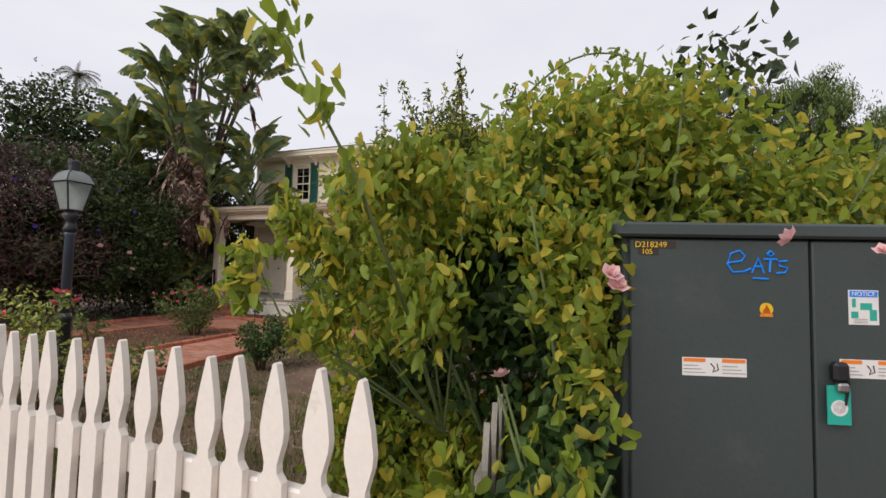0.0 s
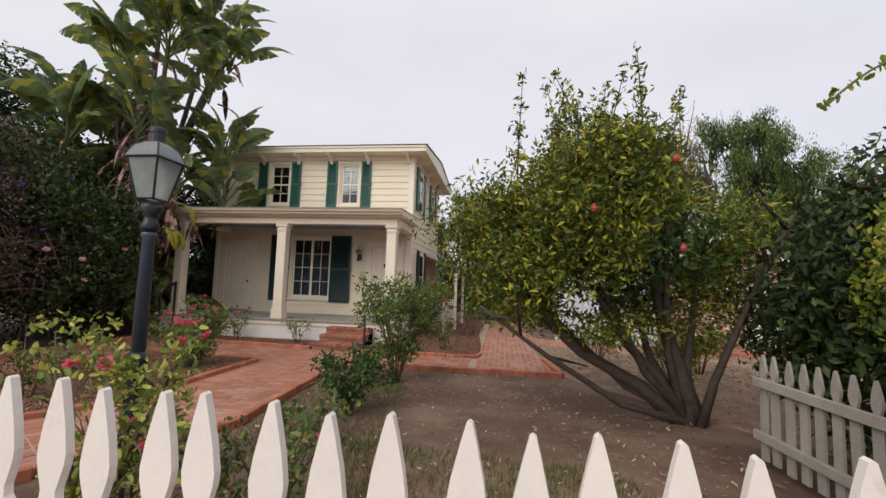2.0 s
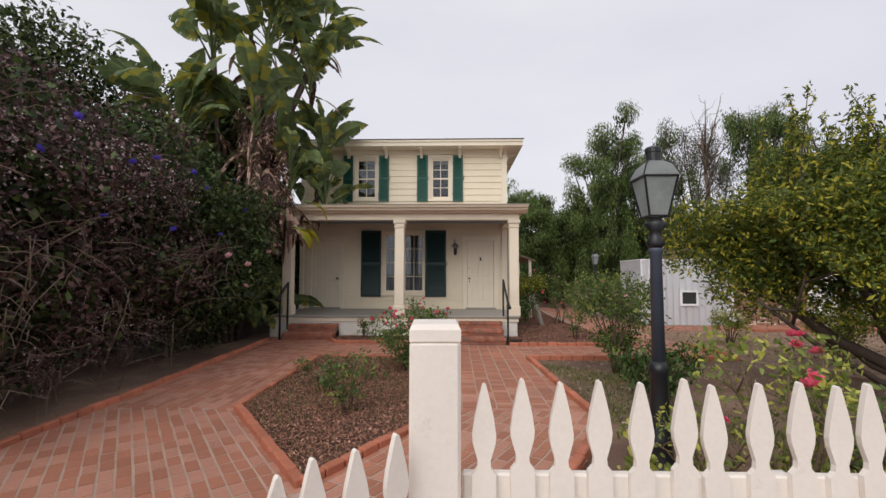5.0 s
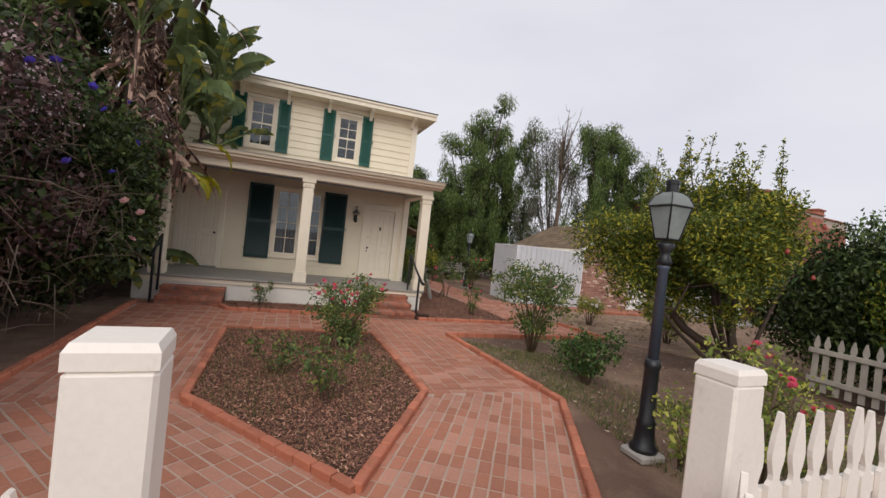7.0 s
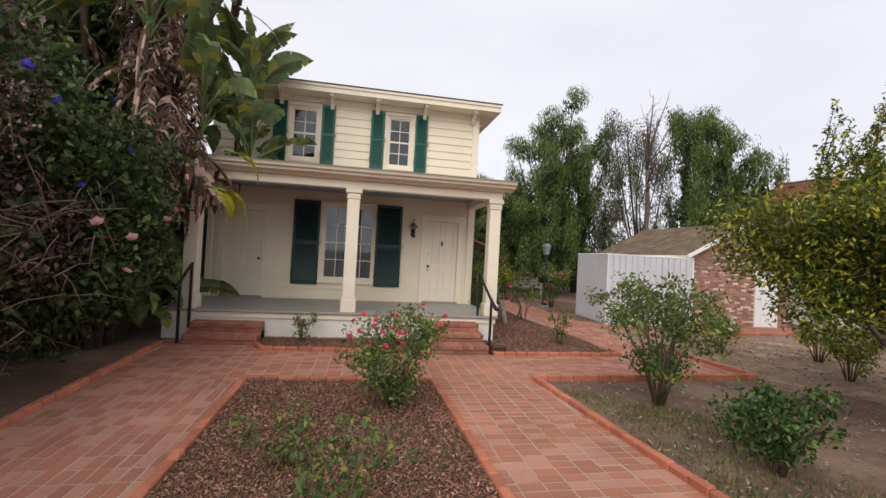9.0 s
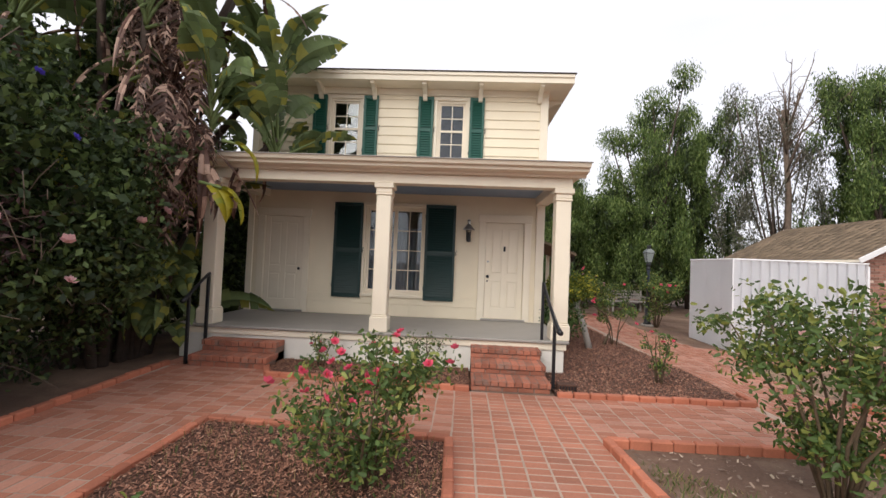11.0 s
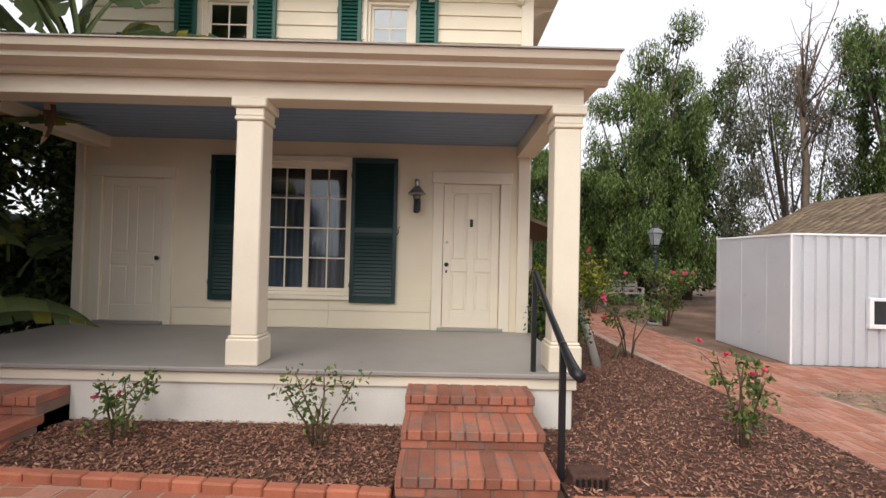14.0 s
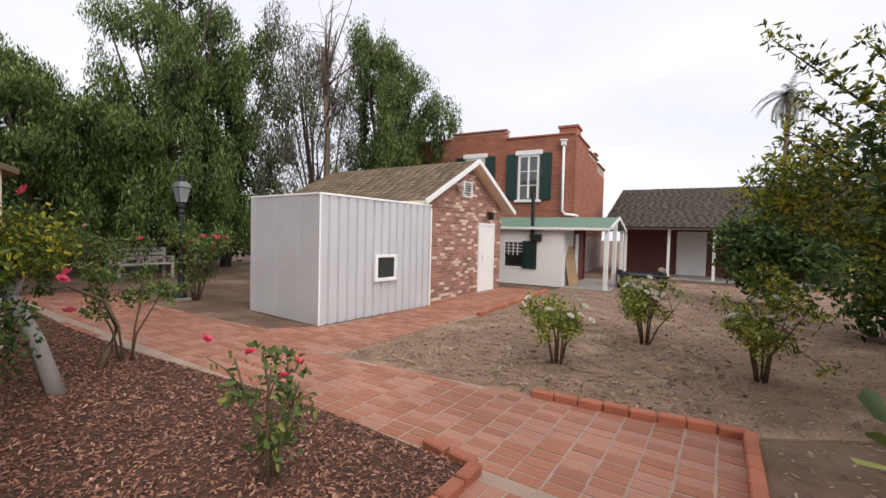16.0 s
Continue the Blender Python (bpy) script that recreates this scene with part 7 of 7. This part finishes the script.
shrub("rose_bush", 2.63, -2.47, 0.8, 0.35, 420, 0.055, M_LEAF_ROSE, 134, "young rose with pink blooms in the mulch", "rose", 5, 0.2, M_PINK, 4, 0.045)
shrub("rose_bush", 3.1, 0.85, 1.15, 0.5, 800, 0.06, M_LEAF_ROSE, 137, "crooked bare-stemmed rose beside the path", "rose", 4, 0.5)
old = empty("leaning_shrub", 2.35, 0.2, 0)
tagged(old, "yellow-green shrub on a pale leaning trunk", "shrub")
woody("trunk", [([(0, 0, -0.03), (-0.12, 0.1, 0.5), (-0.3, 0.2, 1.0)], 0.075, 0.05), ([(-0.3, 0.2, 1.0), (-0.5, 0.2, 1.3)], 0.03, 0.015), ([(-0.25, 0.15, 0.9), (-0.1, 0.3, 1.2)], 0.03, 0.012)], old, M_CONCRETE)
foliage("crown", old, [(-0.45, 0.0, 1.42, 0.6, 0.55, 0.36), (-0.75, 0.2, 1.2, 0.45, 0.5, 0.4), (-0.2, 0.25, 1.3, 0.4, 0.4, 0.3)], 5200, 0.06, M_LEAF_TREE, 141, 0.5, 0.2, 2.6, 0.1, fine=True)
foliage("lower_leaves", old, [(-0.7, 0.1, 0.65, 0.6, 0.6, 0.5)], 2600, 0.07, M_LEAF_BUSH, 142, 0.5, 0.3, 2.0, 0.2)
blossoms(old, [(-0.05, -0.3, 1.05), (0.0, -0.25, 1.1), (0.05, -0.1, 0.75), (-0.3, -0.45, 1.75)], 0.06, M_PINK, 143)
crook = empty("crooked_rose", 2.78, 0.7, 0)
tagged(crook, "crooked dark bare-stemmed old rose", "rose")
woody("stem", [([(0, 0, -0.03), (0.12, 0.05, 0.2), (0.22, 0.1, 0.42), (0.1, 0.1, 0.72), (-0.2, 0.1, 0.9), (-0.42, 0.1, 0.85)], 0.035, 0.012), ([(0.1, 0.1, 0.72), (0.2, 0.2, 0.95)], 0.012, 0.006)], crook, M_TWIG)
foliage("leaves", crook, [(0.2, 0.2, 0.95, 0.16, 0.16, 0.12), (-0.4, 0.1, 0.9, 0.12, 0.12, 0.1)], 130, 0.06, M_LEAF_ROSE, 144, 0.5, 0.2, 1.5, fine=True)
bench = empty("garden_bench", 6.6, 9.4, 0, 8)
tagged(bench, "weathered grey wooden garden bench under the trees", "bench")
for k in range(4):
    part("seat_slat", boxes((-0.8, -0.22 + k * 0.115, 0.42, 0.8, -0.12 + k * 0.115, 0.45), bevel=0.006), M_CONCRETE, bench)
for k in range(3):
    part("back_slat", boxes((-0.8, 0.25, 0.55 + k * 0.13, 0.8, 0.28, 0.65 + k * 0.13), bevel=0.006), M_CONCRETE, bench)
for x_ in (-0.76, 0.70):
    part("leg", boxes((x_, -0.22, 0.0, x_ + 0.07, -0.15, 0.62), bevel=0.006), M_CONCRETE, bench)
    part("leg", boxes((x_, 0.21, 0.0, x_ + 0.07, 0.28, 0.92), bevel=0.006), M_CONCRETE, bench)
    part("armrest", boxes((x_, -0.24, 0.62, x_ + 0.07, 0.24, 0.66), bevel=0.006), M_CONCRETE, bench)
shrub("rose_bush", 4.7, 6.9, 1.5, 0.7, 1500, 0.08, M_LEAF_ROSE, 161, "rose bush with pale blooms behind the path", "rose", 8, 0.3, M_PALEPINK, 4, 0.06)
shrub("rose_bush", 5.75, 4.7, 1.6, 0.75, 2600, 0.08, M_LEAF_ROSE, 143, "rose bush with red blooms beside the lamp post", "rose", 8, 0.3, M_PINK, 8, 0.06)
shrub("rose_bush", 6.12, -2.99, 0.80, 0.45, 1900, 0.05, M_LEAF_YARD, 146, "low rose bush with white blooms in the yard", "rose", 9, 0.5, M_WHITEPETAL, 11, 0.05)
shrub("rose_bush", 7.85, -3.7, 0.9, 0.52, 2200, 0.052, M_LEAF_YARD, 149, "rounded rose bush with white blooms in the yard", "rose", 9, 0.45, M_WHITEPETAL, 20, 0.055)
shrub("rose_bush", 6.87, -5.0, 0.82, 0.52, 2100, 0.05, M_LEAF_YARD, 152, "leggy rose bush with white blooms in the yard", "rose", 9, 0.4, M_WHITEPETAL, 16, 0.05)

# ---- thin grass in the yard ----
def grass(poly, n, seed, h=0.09):
    rng = np.random.default_rng(seed)
    a = np.array(poly)
    v, f = [], []
    centres = [(rng.uniform(a[:, 0].min(), a[:, 0].max()), rng.uniform(a[:, 1].min(), a[:, 1].max())) for _ in range(60)]
    while len(f) < n:
        c = centres[rng.integers(60)]
        x, y = c[0] + rng.normal() * 0.28, c[1] + rng.normal() * 0.22
        if not inside(poly, x, y):
            continue
        t = rng.uniform(0, 6.28)
        k = len(v)
        L_ = h * rng.uniform(0.3, 1.0)
        v += [(x - 0.004 * math.cos(t), y - 0.004 * math.sin(t), -0.02), (x + 0.004 * math.cos(t), y + 0.004 * math.sin(t), -0.02), (x + rng.normal() * 0.03, y + rng.normal() * 0.03, L_)]
        f.append((k, k + 1, k + 2))
    tagged(raw("grass", np.array(v), np.array(f), M_GRASS), "thin patches of short green grass on bare earth", "grass", kind="stuff")


grass([(1.0, -11.5), (6.2, -11.5), (5.0, -8.8), (1.4, -8.5)], 14000, 301)
grass([(1.4, -8.6), (3.0, -8.9), (2.6, -6.2), (1.2, -5.2)], 4000, 302, 0.06)
grass(BED, 2500, 303, 0.16)

# ---- single paving bricks ----
singles_laid = []


def pave(poly, hole, angle, where, near, offset=0.0):
    """Bricks over a polygon, laid in a plain grid or in running bond; those inside near are objects of their own, the rest one mesh."""
    rng = np.random.default_rng(5)
    bl, bw, gap, top = 0.218, 0.118, 0.018, 0.007
    ca, sa = math.cos(radians(angle)), math.sin(radians(angle))
    a = np.array(poly)
    cx, cy = a.mean(0)
    R = max(np.hypot(a[:, 0] - cx, a[:, 1] - cy)) + 0.5
    me = bpy.data.meshes.new("paving_brick")
    t = boxes((-(bl - gap) / 2, -(bw - gap) / 2, -0.03, (bl - gap) / 2, (bw - gap) / 2, top), bevel=0.004)
    t.to_mesh(me)
    t.free()
    me.materials.append(M_BRICKPAVE1)
    v, f = [], []
    quad = [(0, 1, 2, 3), (4, 5, 1, 0), (5, 6, 2, 1), (6, 7, 3, 2), (7, 4, 0, 3)]
    nr = int(2 * R / bw)
    for r in range(nr):
        for c in range(int(2 * R / bl) + 1):
            u = -R + (c + (offset if r % 2 else 0.012 * math.sin(r * 1.7))) * bl
            w = -R + r * bw
            x, y = cx + u * ca - w * sa, cy + u * sa + w * ca
            if not where(x, y) or not inside(poly, x, y) or inside(hole, x, y):
                continue
            dz = rng.uniform(-0.002, 0.002)
            if len(singles_laid) < 300 and near[0] < x < near[2] and near[1] < y < near[3]:
                ob = new("paving_brick", me)
                ob.parent = path_base
                ob.matrix_basis = pose(x, y, dz, rng.uniform(-0.6, 0.6), rng.uniform(-0.6, 0.6), angle + rng.uniform(-0.8, 0.8))
                singles_laid.append(ob)
            else:
                k = len(v)
                hl, hw = (bl - gap) / 2, (bw - gap) / 2
                sk = rng.uniform(-0.004, 0.004, 2)
                for zz in (top + dz, 0.0):
                    for du, dw in ((-hl, -hw), (hl, -hw), (hl, hw), (-hl, hw)):
                        du, dw = du + sk[0], dw + sk[1]
                        v.append((x + du * ca - dw * sa, y + du * sa + dw * ca, zz))
                f += [tuple(k + i for i in q) for q in quad]
    ob = raw("brick_paving", np.array(v), np.array(f), M_BRICKPAVE, flat=True)
    tagged(ob, "worn red brick paving with pale sandy joints", "paving", kind="stuff")


REGIONS = [(90, lambda x, y: x < -3.0 and -8.1 < y < -4.93), (-52, lambda x, y: x < -1.59 and y <= -8.1), (59, lambda x, y: x >= -1.59 and y <= -8.1), (0, lambda x, y: x < 3.5 and y > -8.1 and not (x < -3.0 and y < -4.93)), (90, lambda x, y: x >= 3.5)]
for ang_, where in REGIONS:
    pave(PATH_MAIN, BED, ang_, where, (-0.5, -6.4, 1.0, -3.6))
